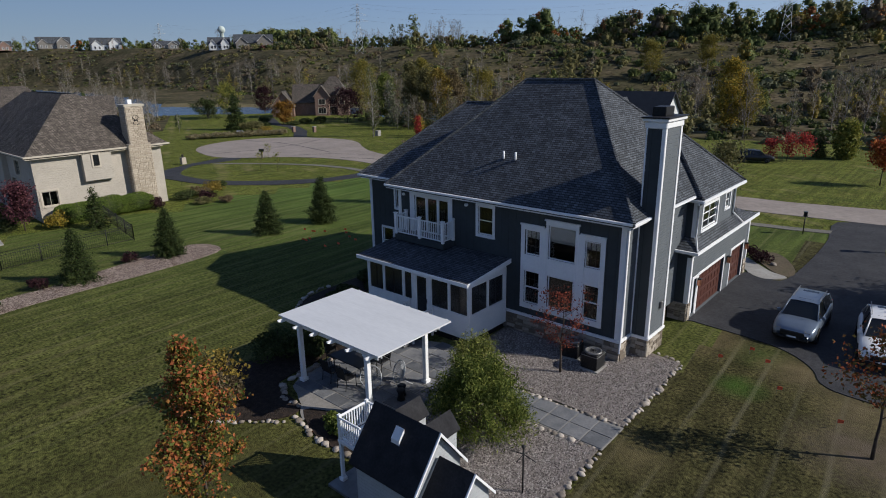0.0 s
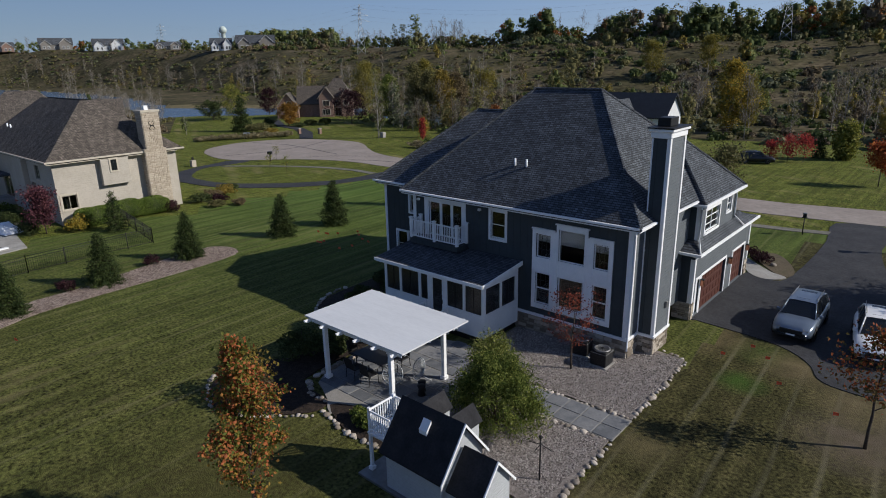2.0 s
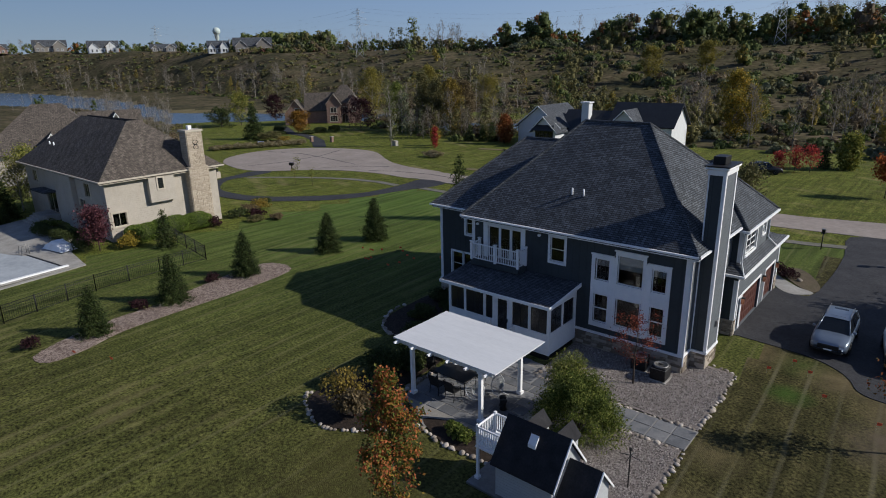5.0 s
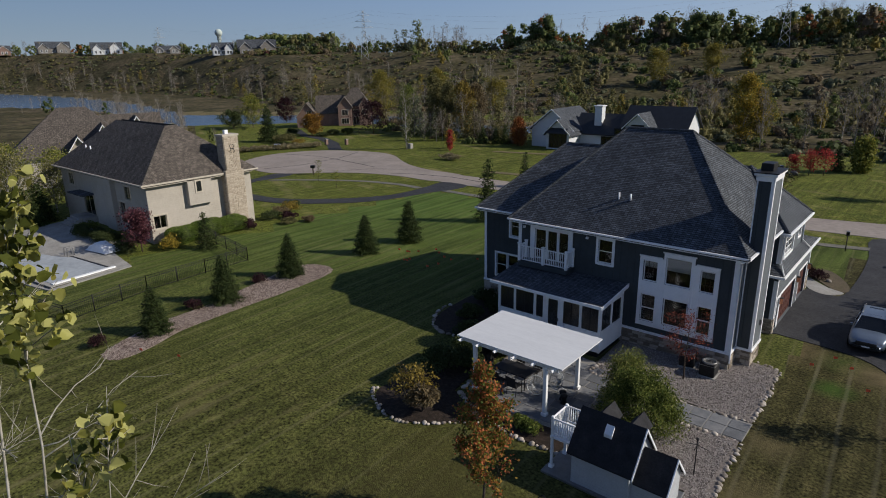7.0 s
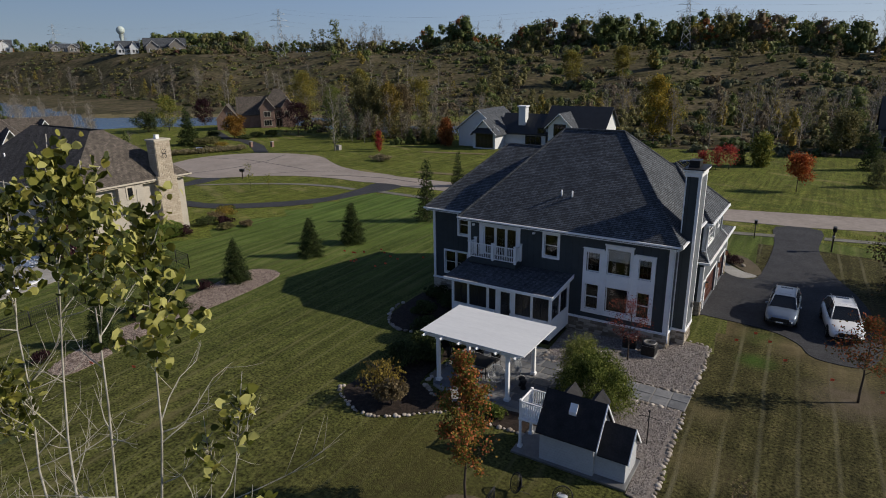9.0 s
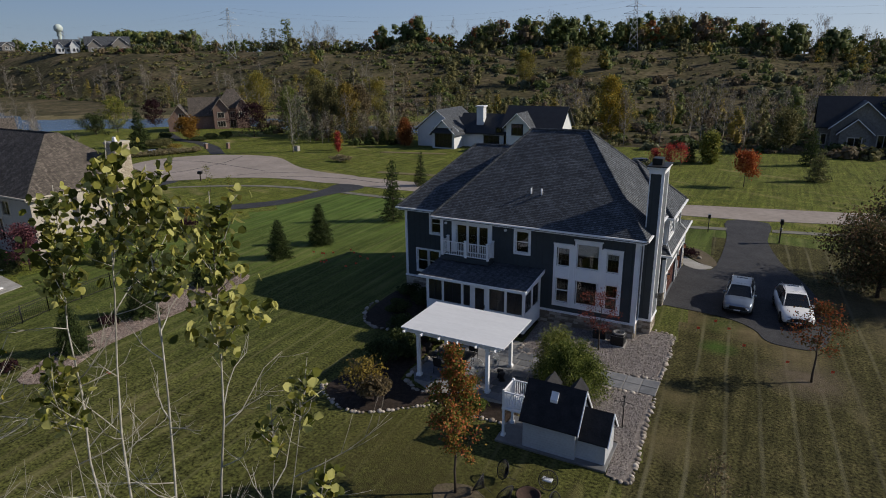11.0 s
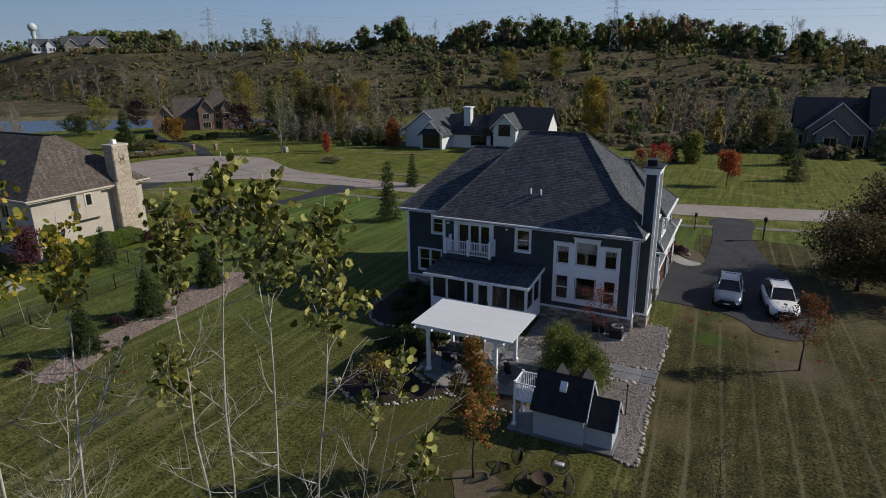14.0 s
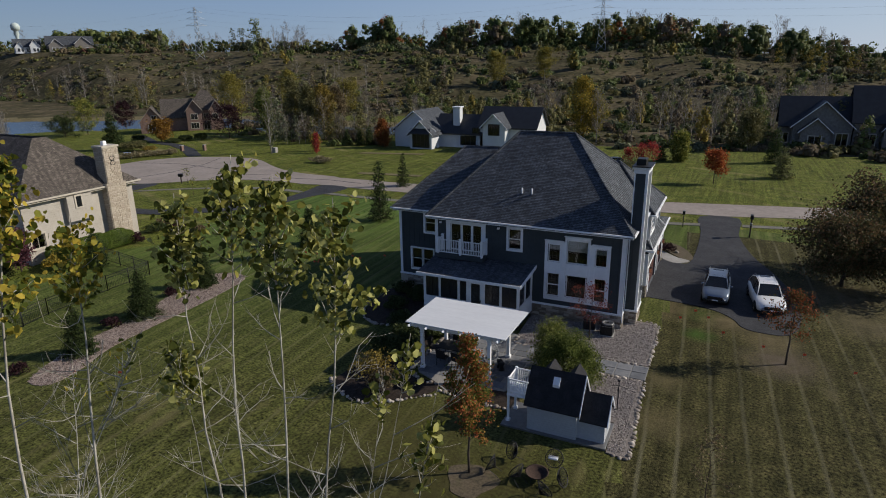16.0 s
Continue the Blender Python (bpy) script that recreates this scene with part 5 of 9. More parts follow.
for x in (3.6, 4.75):
    prism("dormer", [(x - 0.28 - SO[0], 1.7), (x + 0.28 - SO[0], 1.7), (x + 0.28 - SO[0], 2.35), (x - SO[0], 2.72), (x - 0.28 - SO[0], 2.35)], "y", -11.45 - SO[1], -10.62 - SO[1], PLAY_SIDING, play)
    for s in (-1, 1):
        slab("dormer_roof", [(x - SO[0], -11.55 - SO[1], 2.78), (x - SO[0], -10.55 - SO[1], 2.78), (x + s * 0.36 - SO[0], -10.55 - SO[1], 2.32), (x + s * 0.36 - SO[0], -11.55 - SO[1], 2.32)], 0.04, PLAY_ROOF, play)
sb("balcony_floor", (1.9, -12.3, 1.40), (2.95, -11.1, 1.48), WHITE)
for a, b in (((1.95, -12.25), (2.9, -12.25)), ((1.95, -12.25), (1.95, -11.15)), ((1.95, -11.15), (2.9, -11.15))):
    rail_run("", a, b, 1.48, 0.78, play, SO, 0.1)
for x, y in ((1.97, -12.23), (1.97, -11.17)):
    sb("post", (x - 0.05, y - 0.05, 0.1), (x + 0.05, y + 0.05, 2.32), WHITE)
    sb("post_base", (x - 0.09, y - 0.09, 0.1), (x + 0.09, y + 0.09, 0.22), WHITE)

# ---- plants: builders ----


def leaf_quads(rng, centres, size, droop=0.0, long=1.5):
    """One small leaf (a folded diamond) at each place."""
    n = len(centres)
    a = rng.normal(size=(n, 3))
    a[:, 2] -= droop
    a /= np.linalg.norm(a, axis=1, keepdims=True)
    b = np.cross(a, rng.normal(size=(n, 3)))
    b /= np.linalg.norm(b, axis=1, keepdims=True) + 1e-9
    c = np.cross(a, b)
    s = size * rng.uniform(0.6, 1.3, (n, 1))
    v = np.stack([centres - a * s * long / 2, centres + b * s * 0.5 + c * s * 0.12, centres + a * s * long / 2, centres - b * s * 0.5 + c * s * 0.12], 1).reshape(-1, 3)
    f = np.arange(4 * n).reshape(n, 4)
    return v, f


def leaf_rounds(rng, centres, size):
    """Round drooping leaves, each a bent six-sided blade."""
    n = len(centres)
    a = rng.normal(size=(n, 3)) * 0.7
    a[:, 2] -= 0.8
    a /= np.linalg.norm(a, axis=1, keepdims=True)
    b = np.cross(a, rng.normal(size=(n, 3)))
    b /= np.linalg.norm(b, axis=1, keepdims=True) + 1e-9
    c = np.cross(a, b)
    s = size * rng.uniform(0.55, 1.2, (n, 1))
    rim = [(-0.5, 0.0, 0.0), (-0.3, 0.42, 0.08), (0.15, 0.42, 0.06), (0.55, 0.0, -0.05), (0.15, -0.42, 0.06), (-0.3, -0.42, 0.08)]
    v = np.stack([centres + s * (a * p + b * q + c * r) for p, q, r in rim], 1).reshape(-1, 3)
    return v, np.arange(6 * n).reshape(n, 6)


def limbs(rng, height, spread, start=0.3, count=10, lean=(0, 0), up=0.7, sub=4, r0=0.08, envelope=None, bare_top=1.0, sides=5, wiggle=0.04, twigs=0):
    """Trunk, limbs and branches as tubes, and the points along the outer branches where leaves sit."""
    tubes, seats = [], []
    n = 7
    trunk = [np.array([lean[0] * t + rng.normal() * wiggle * height * t * 0.3, lean[1] * t + rng.normal() * wiggle * height * t * 0.3, height * t * bare_top]) for t in np.linspace(0, 1, n)]
    tubes.append((trunk, [r0 * (1 - 0.85 * t) for t in np.linspace(0, 1, n)], sides + 1))
    env = envelope or (lambda t: math.sin(math.pi * min(1, 0.15 + 0.85 * t)) ** 0.7)
    for i in range(count):
        t = start + (1 - start) * (i + rng.uniform(0, 0.8)) / count
        k = min(n - 2, int(t * (n - 1)))
        base = trunk[k] + (trunk[k + 1] - trunk[k]) * (t * (n - 1) - k)
        az = i * 2.4 + rng.uniform(-0.5, 0.5)
        L = spread * env((t - start) / (1 - start)) * rng.uniform(0.7, 1.2)
        d = np.array([math.cos(az), math.sin(az), up * rng.uniform(0.6, 1.4)])
        d /= np.linalg.norm(d)
        pts = [base]
        for s in range(3):
            d = d + rng.normal(size=3) * 0.14 + np.array([0, 0, 0.08])
            d /= np.linalg.norm(d)
            pts.append(pts[-1] + d * L / 3)
        rb = r0 * 0.45 * (1 - 0.6 * t)
        tubes.append((pts, [rb, rb * 0.7, rb * 0.45, rb * 0.2], max(3, sides - 1)))
        seats += [pts[1] * 0.5 + pts[2] * 0.5, pts[2], pts[3]]
        for j in range(sub):
            q = rng.uniform(0.25, 1.0) * 3
            m = min(2, int(q))
            o = pts[m] + (pts[m + 1] - pts[m]) * (q - m)
            e = d + rng.normal(size=3) * 0.6
            e /= np.linalg.norm(e)
            l2 = L * rng.uniform(0.25, 0.5)
            p2 = [o, o + e * l2 * 0.5 + rng.normal(size=3) * 0.03, o + e * l2 + np.array([0, 0, 0.05 * l2])]
            tubes.append((p2, [rb * 0.4, rb * 0.3, rb * 0.12], 3))
            seats += [p2[1], p2[2]]
            for w_ in range(twigs):
                g = e + rng.normal(size=3) * 0.7
                g /= np.linalg.norm(g)
                o2 = p2[1] + (p2[2] - p2[1]) * rng.uniform(0, 1)
                tubes.append(([o2, o2 + g * l2 * rng.uniform(0.3, 0.6)], [rb * 0.16, rb * 0.06], 3))
    return tubes, np.array(seats)


def tube_mesh(tubes):
    return joined([tube(p, r, s) for p, r, s in tubes])


def tree(name, x, y, height, spread, leaf, label, category="tree", seed=1, nleaf=3000, size=0.12, cluster=0.3, start=0.3, count=12, sub=4, bark=None, r0=0.07, up=0.7, envelope=None, group="", lean=(0, 0), gaps=0.0, mulch=0.0, long=1.4, wiggle=0.04, twigs=0, z=None, limit=None, round_leaf=False):
    """A tree: trunk with limbs, and a crown of single leaves gathered round its branches."""
    rng = np.random.default_rng(seed)
    e = thing(name, x, y, (gz(x, y) if z is None else z) - 0.02, label, category, group)
    tubes, seats = limbs(rng, height * 0.95, spread, start, count, lean, up, sub, r0, envelope, wiggle=wiggle, twigs=twigs)
    v, f = tube_mesh(tubes)
    obj("trunk", v, f, bark or BARK, e, smooth=True)
    if gaps:
        seats = seats[rng.random(len(seats)) > gaps]
    if nleaf:
        pick = seats[rng.integers(0, len(seats), nleaf)] + rng.normal(size=(nleaf, 3)) * cluster * np.array([1, 1, 0.8])
        if limit is not None:
            pick = pick[limit(pick, height)]
        v, f = leaf_rounds(rng, pick, size) if round_leaf else leaf_quads(rng, pick, size, 0.3, long)
        obj("crown", v, f, leaf, e)
    return e


def shrub(name, x, y, rx, ry, h, leaf, label, seed=1, nleaf=1500, size=0.09, category="shrub", group="", lift=0.0, stems=7, rz=0):
    """A shrub: stems from the ground and leaves in uneven lumps."""
    rng = np.random.default_rng(seed)
    e = thing(name, x, y, gz(x, y) - 0.02 + lift, label, category, group, rz=rz)
    tubes = []
    for i in range(stems):
        az, k = i * 2.4, rng.uniform(0.2, 0.7)
        tip = np.array([math.cos(az) * rx * k, math.sin(az) * ry * k, h * rng.uniform(0.6, 0.95)])
        tubes.append(([np.zeros(3), tip * np.array([0.4, 0.4, 0.5]), tip], [0.025, 0.018, 0.006], 4))
    v, f = tube_mesh(tubes)
    obj("stems", v, f, BARK, e)
    lumps = rng.normal(size=(22, 3))
    lumps /= np.linalg.norm(lumps, axis=1, keepdims=True)
    lumps[:, 2] = np.abs(lumps[:, 2])
    lump_c = lumps * rng.uniform(0.35, 0.85, (22, 1)) * np.array([rx, ry, h * 0.62]) + np.array([0, 0, h * 0.33])
    w_ = rng.integers(0, 22, nleaf)
    q = rng.normal(size=(nleaf, 3))
    q /= np.linalg.norm(q, axis=1, keepdims=True)
    p = lump_c[w_] + q * rng.uniform(0.5, 1, (nleaf, 1)) ** 0.5 * np.array([rx, ry, h * 0.5]) * 0.42
    p = p[p[:, 2] > 0.03]
    v, f = leaf_quads(rng, p, size)
    obj("foliage", v, f, leaf, e)
    return e


def soft_shrub(name, x, y, rx, ry, h, leaf, label, seed, nleaf, size):
    """A full shrub of narrow leaves on arching sprays, closed within and feathery at its outline."""
    rng = np.random.default_rng(seed)
    e = thing(name, x, y, gz(x, y) - 0.02, label, "shrub")
    tubes, P, D = [], [], []
    n = 150
    for i in range(n):
        az, el = i * 2.39996, math.asin(rng.uniform(0.0, 1.0) ** 0.8)
        k = rng.uniform(0.8, 1.12)
        tip = np.array([math.cos(az) * math.cos(el) * rx * k, math.sin(az) * math.cos(el) * ry * k, 0.12 * h + 0.86 * h * math.sin(el) * k])
        mid = tip * np.array([0.45, 0.45, 0.62]) + np.array([0, 0, 0.12 * h])
        if i < 40:
            tubes.append(([np.zeros(3), mid, tip], [0.022, 0.013, 0.004], 4))
        m = nleaf // n
        u = rng.uniform(0.1, 1.0, (m, 1)) ** 0.6
        q = (1 - u) * mid + u * tip
        q[:, 2] -= 0.10 * u[:, 0] ** 3
        P.append(q + rng.normal(size=(m, 3)) * np.array([0.16, 0.16, 0.13]) * min(1.0, rx))
    v, f = tube_mesh(tubes)
    obj("stems", v, f, BARK, e)
    P = np.concatenate(P)
    P = P[P[:, 2] > 0.04]
    v, f = leaf_quads(rng, P, size, 0.5, 4.2)
    obj("foliage", v, f, leaf, e)
    return e


def aspen(stem, low, radius, nleaf, leaf, seed, size=0.13, r0=0.035, bare=9, label="slender white-barked aspen with thinning yellow-green leaves"):
    """A thin pale stem through the given points, leafy short branches above the height low and leafless ones beneath it."""
    rng = np.random.default_rng(seed)
    x0, y0 = stem[0][0], stem[0][1]
    z0 = gz(x0, y0) - 0.03
    e = thing("aspen", x0, y0, z0, label, "tree", "clump of aspens")
    S = np.array(stem, float) - np.array([x0, y0, 0])
    top = S[-1, 2]
    zz = np.linspace(0, top, 15)
    line = np.stack([np.interp(zz, S[:, 2], S[:, 0]), np.interp(zz, S[:, 2], S[:, 1]), zz], 1)
    line[1:-1] = 0.25 * line[:-2] + 0.5 * line[1:-1] + 0.25 * line[2:]
    line[1:-1, :2] += rng.normal(size=(13, 2)) * 0.02
    line[:, 2] -= z0 * (zz / top)
    at = lambda z: np.array([np.interp(z, line[:, 2], line[:, k]) for k in range(3)])
    tubes = [(list(line), list(r0 * (1 - 0.88 * zz / top)), 6)]
    seats = []
    nb = 17
    for i in range(nb):
        t = (i + rng.uniform(0, 0.9)) / nb
        base = at(low - 0.25 + (top - low + 0.15) * t)
        az = i * 2.4 + rng.uniform(-0.6, 0.6)
        L = radius * (1.25 - 0.75 * t) * rng.uniform(0.6, 1.25)
        d = np.array([math.cos(az), math.sin(az), rng.uniform(0.5, 1.2)])
        d /= np.linalg.norm(d)
        p1 = base + d * L * 0.55
        p2 = p1 + (d + np.array([0, 0, 0.35]) + rng.normal(size=3) * 0.15) * L * 0.5
        tubes.append(([base, p1, p2], [0.009, 0.006, 0.003], 4))
        seats += [base * 0.45 + p1 * 0.55, p1, 0.5 * (p1 + p2), p2, p2]
    seats += [at(z) for z in np.linspace(low + 0.4 * (top - low), top, 8)]
    for i in range(bare):
        base = at(low - rng.uniform(0.2, 4.2))
        az = i * 2.4 + seed
        L = rng.uniform(0.6, 1.6)
        d = np.array([math.cos(az), math.sin(az), rng.uniform(0.05, 0.7)])
        d /= np.linalg.norm(d)
        pts = [base]
        for k in range(4):
            d = d + np.array([0, 0, 0.16]) + rng.normal(size=3) * 0.17
            d /= np.linalg.norm(d)
            pts.append(pts[-1] + d * L / 4)
        tubes.append((pts, [0.010, 0.008, 0.006, 0.004, 0.002], 4))
        for k in range(5):
            o = pts[1 + k % 3] + (pts[2 + k % 3] - pts[1 + k % 3]) * rng.uniform(0, 1)
            g = d + rng.normal(size=3) * 0.55
            g /= np.linalg.norm(g)
            tubes.append(([o, o + g * L * 0.2, o + g * L * 0.38 + np.array([0, 0, 0.04])], [0.004, 0.003, 0.0015], 3))
    v, f = tube_mesh(tubes)
    obj("trunk", v, f, BARK_WHITE, e, smooth=True)
    seats = np.array(seats)
    pick = seats[rng.integers(0, len(seats), nleaf)] + rng.normal(size=(nleaf, 3)) * np.array([0.085, 0.085, 0.075])
    v, f = leaf_rounds(rng, pick, size)
    obj("crown", v, f, leaf, e)
    return e


def conifer(name, x, y, height, radius, label, seed=1, tiers=16, leaf=None, group="", dense=26, thin=1.0, needle=0.055):
    """A spruce: straight trunk, drooping whorls of branches thick with needle sprays."""
    rng = np.random.default_rng(seed)
    e = thing(name, x, y, gz(x, y) - 0.02, label, "tree", group)
    tubes = [([np.zeros(3), np.array([0, 0, height * 0.98])], [0.03 * height * 0.5, 0.01], 6)]
    pts = []
    for i in range(tiers):
        t0 = 0.04 + 0.94 * i / tiers
        R = radius * (1 - t0) ** 0.80 * rng.uniform(0.85, 1.12)
        nb = max(5, int(11 * (1 - t0) + 4))
        for k in range(nb):
            az = math.tau * k / nb + rng.uniform(-0.3, 0.3) + i
            t = t0 + rng.uniform(-0.5, 0.5) * 0.94 / tiers
            L = R * rng.uniform(0.65, 1.12)
            z0 = height * t
            tip = np.array([math.cos(az) * L, math.sin(az) * L, z0 + L * (0.05 + 0.5 * t) - 0.12 * L])
            base = np.array([0, 0, z0])
            tubes.append(([base, tip], [0.014, 0.004], 3))
            m = max(5, int(dense * L / radius) + 4)
            s = rng.uniform(0.15, 1.0, (m, 1)) ** 0.8
            pts.append(base + (tip - base) * s + rng.normal(size=(m, 3)) * np.array([1, 1, 0.5]) * 0.055 * radius * 1.6)
    v, f = tube_mesh(tubes)
    obj("trunk", v, f, BARK, e)
    P = np.concatenate(pts)
    P = P[rng.random(len(P)) < thin]
    v, f = leaf_quads(rng, P, needle * radius, 0.2, 3.2)
    obj("needles", v, f, leaf or L_SPRUCE, e)
    return e


# ---- beds, patio and paths round the house ----
sheet("gravel_bed", [(-0.75, -0.05), (4.9, -0.05), (4.9, 1.0), (5.2, 1.6), (6.9, 1.45), (7.1, -4.3), (-0.3, -4.35), (-0.6, -2.8)], GRAVEL_BED, "pinkish grey gravel bed along the house wall", "gravel", 0.05, 1.5)
sheet("gravel_bed", [(2.2, -6.05), (7.05, -6.0), (7.25, -9.3), (7.4, -12.9), (6.5, -12.75), (6.4, -10.4), (3.0, -10.2), (1.5, -9.6), (1.3, -7.0)], GRAVEL_BED, "pinkish grey gravel bed beside the playhouse", "gravel", 0.05, 1.5)
sheet("mulch_bed", rounded([(-7.6, -12.0), (-6.6, -13.1), (-5.2, -13.5), (-4.0, -13.0), (-3.0, -12.1), (-2.3, -11.2), (-2.6, -10.4), (-4.6, -10.0), (-4.9, -6.6), (-5.6, -4.6), (-7.4, -3.6), (-7.6, -2.6), (-8.6, -5.2), (-9.9, -5.1), (-11.0, -3.9), (-11.4, -1.6), (-11.2, 1.0), (-8.4, 0.9), (-7.3, -2.4), (-6.4, -6.5), (-7.0, -9.5)], 3), MULCH, "dark mulch planting bed edged with stones", "flower bed", 0.04, 1.5)
sheet("mulch_bed", rounded([(-2.2, -10.6), (-0.4, -11.35), (0.9, -11.3), (1.8, -11.2), (1.9, -10.3), (1.2, -9.9), (-0.2, -10.0), (-1.2, -10.0)], 3), MULCH, "dark mulch planting bed beside the patio", "flower bed", 0.05, 1.5)
sheet("mulch_bed", rounded([(7.6, 15.6), (6.9, 16.0), (5.8, 17.4), (5.0, 18.6), (5.6, 20.2), (6.6, 19.6), (7.6, 17.6), (7.9, 16.2)], 3), BARE_SOIL, "bare brown bed with boulders by the front walk", "flower bed", 0.04, 1.5)
sheet("mulch_bed", rounded([(2.0 + (1.0 + 0.25 * math.sin(3 * a)) * math.cos(a), -16.7 + 1.0 * math.sin(a)) for a in np.linspace(0, math.tau, 13)[:-1]], 2), BARE_SOIL, "bare soil ring round a young tree", "soil", 0.02, 1.5)
sheet("front_walk", rounded([(5.75, 15.0), (6.8, 14.4), (7.7, 15.4), (6.7, 16.0), (5.6, 17.2), (4.6, 18.2), (3.2, 18.0), (3.6, 17.2), (5.0, 16.4)], 3), CONCRETE, "pale concrete front walk", "path", 0.05, 1.5)
chip_line = rounded([(-22.6, -18.9), (-23.6, -17.1), (-24.4, -14.2), (-24.5, -11.7), (-25.2, -8.6), (-26.0, -5.4), (-26.2, -2.3), (-24.6, -1.4), (-23.0, -2.2), (-22.4, -6.2), (-22.3, -10.5), (-22.1, -14.4), (-21.3, -16.7), (-21.2, -18.6)], 3)
chip_bed = sheet("bark_bed", chip_line, CHIPS, "pinkish bark chip bed along the lot line", "flower bed", 0.015, 1.5)



def pebble_field(name, spots, n, seed, label, r=(0.02, 0.045), parent=None):
    """Loose stones scattered over rectangles, each a small uneven lump."""
    rng = np.random.default_rng(seed)
    area = np.array([(b[0] - a[0]) * (b[1] - a[1]) for a, b in spots])
    base = np.array([(1, 0, 0), (-0.3, 0.95, 0), (-0.5, -0.85, 0), (0.1, 0.05, 0.75)])
    V, F = [], []
    for k in range(n):
        a, b = spots[rng.choice(len(spots), p=area / area.sum())]
        x, y = rng.uniform(a[0], b[0]), rng.uniform(a[1], b[1])
        s, t = rng.uniform(*r), rng.uniform(0, math.tau)
        c, d = math.cos(t), math.sin(t)
        q = base * s * rng.uniform(0.75, 1.25, (4, 3))
        q = np.stack([q[:, 0] * c - q[:, 1] * d + x, q[:, 0] * d + q[:, 1] * c + y, q[:, 2] + gz(x, y) + 0.047], 1)
        V.append(q)
        i = 4 * k
        F += [(i, i + 1, i + 3), (i + 1, i + 2, i + 3), (i + 2, i, i + 3)]
    ob = obj(name, np.concatenate(V), F, PEBBLE)
    return tagged(ob, label, "gravel", kind="stuff")


pebble_field("pebbles", [((-0.6, -4.2), (6.9, -0.15)), ((5.0, -0.1), (6.8, 1.3))], 16000, 5, "loose pinkish grey pebbles by the house")
pebble_field("pebbles", [((2.4, -10.0), (6.95, -6.15)), ((6.5, -12.6), (7.15, -10.0)), ((1.6, -9.4), (2.4, -7.0))], 12000, 6, "loose pinkish grey pebbles by the playhouse")

def inside(p, poly):
    c = False
    for (x1, y1), (x2, y2) in zip(poly, poly[1:] + poly[:1]):
        if (y1 > p[1]) != (y2 > p[1]) and p[0] < (x2 - x1) * (p[1] - y1) / (y2 - y1) + x1:
            c = not c
    return c


# loose bark chips over the bed: long flat splinters
rng = np.random.default_rng(15)
cv, cf = [], []
while len(cf) < 15000:
    x, y = rng.uniform(-26.3, -21.1), rng.uniform(-19, -1.3)
    if not inside((x, y), chip_line):
        continue
    a, s, tip = rng.uniform(0, math.tau), rng.uniform(0.05, 0.12), rng.uniform(-0.03, 0.05)
    dx, dy, z = math.cos(a) * s, math.sin(a) * s, gz(x, y) + 0.03
    cv += [(x - dx, y - dy, z), (x - dy * 0.35, y + dx * 0.35, z + 0.02), (x + dx, y + dy, z + tip), (x + dy * 0.35, y - dx * 0.35, z + 0.01)]
    cf.append(tuple(range(len(cv) - 4, len(cv)))[::-1])
tagged(obj("bark_chips", cv, cf, CHIPS), "loose pinkish bark chips along the lot line", "bark chips", kind="stuff")

# edging cobbles
rnd = random.Random(4)
cob = []
for k in range(8):
    bm = bmesh.new()
    bmesh.ops.create_icosphere(bm, subdivisions=2, radius=1.0)
    for v in bm.verts:
        v.co *= 1 + 0.22 * noise.noise(v.co * 1.3 + Vector((k * 7.1, 0, 0)))
        v.co.z *= 0.72
    for f in bm.faces:
        f.smooth = True
    me = bpy.data.meshes.new("cobble")
    bm.to_mesh(me)
    bm.free()
    me.materials.append(COBBLE)
    cob.append(me)


def cobble_row(points, spacing, size, label, jitter=0.05):
    """A row of rounded stones set along a line."""
    e = thing("stone_edging", points[0][0], points[0][1], 0, label, "edging")
    P = [Vector((*p, 0)) for p in points]
    for a, b in zip(P[:-1], P[1:]):
        n = max(1, round((b - a).length / spacing))
        for i in range(n):
            c = a.lerp(b, (i + rnd.uniform(0.3, 0.7)) / n)
            s = size * rnd.uniform(0.6, 1.3)
            o = new("cobble", rnd.choice(cob))
            o.parent = e
            x, y = c.x + rnd.uniform(-jitter, jitter), c.y + rnd.uniform(-jitter, jitter)
            o.matrix_basis = Matrix.Translation((x - points[0][0], y - points[0][1], gz(x, y) + s * 0.35)) @ pose(0, 0, 0, rnd.uniform(-20, 20), rnd.uniform(-20, 20), rnd.uniform(0, 360)) @ Matrix.Diagonal((s * rnd.uniform(0.9, 1.3), s, s * rnd.uniform(0.8, 1.0), 1))
    return e


cobble_row([(7.0, 1.4), (7.1, -4.2)], 0.24, 0.10, "rounded fieldstones edging the gravel and lawn")
cobble_row([(5.7, 1.75), (7.0, 1.5)], 0.32, 0.09, "small fieldstones edging the gravel by the chimney")
cobble_row([(7.1, -4.3), (4.5, -4.45), (-0.4, -4.5)], 0.24, 0.10, "rounded fieldstones along the flagstone path")
cobble_row([(7.0, -6.0), (4.9, -6.15), (2.4, -6.2)], 0.24, 0.105, "rounded fieldstones along the flagstone path")
cobble_row([(7.15, -6.1), (7.25, -9.3), (7.45, -12.0), (7.42, -12.9), (6.7, -12.8)], 0.24, 0.105, "rounded fieldstones edging the gravel and lawn")
cobble_row(rounded([(-7.7, -12.0), (-6.6, -13.2), (-5.2, -13.6), (-4.0, -13.1), (-3.0, -12.2), (-2.2, -11.2)], 3)[:-3], 0.25, 0.095, "rounded fieldstones edging the mulch island")
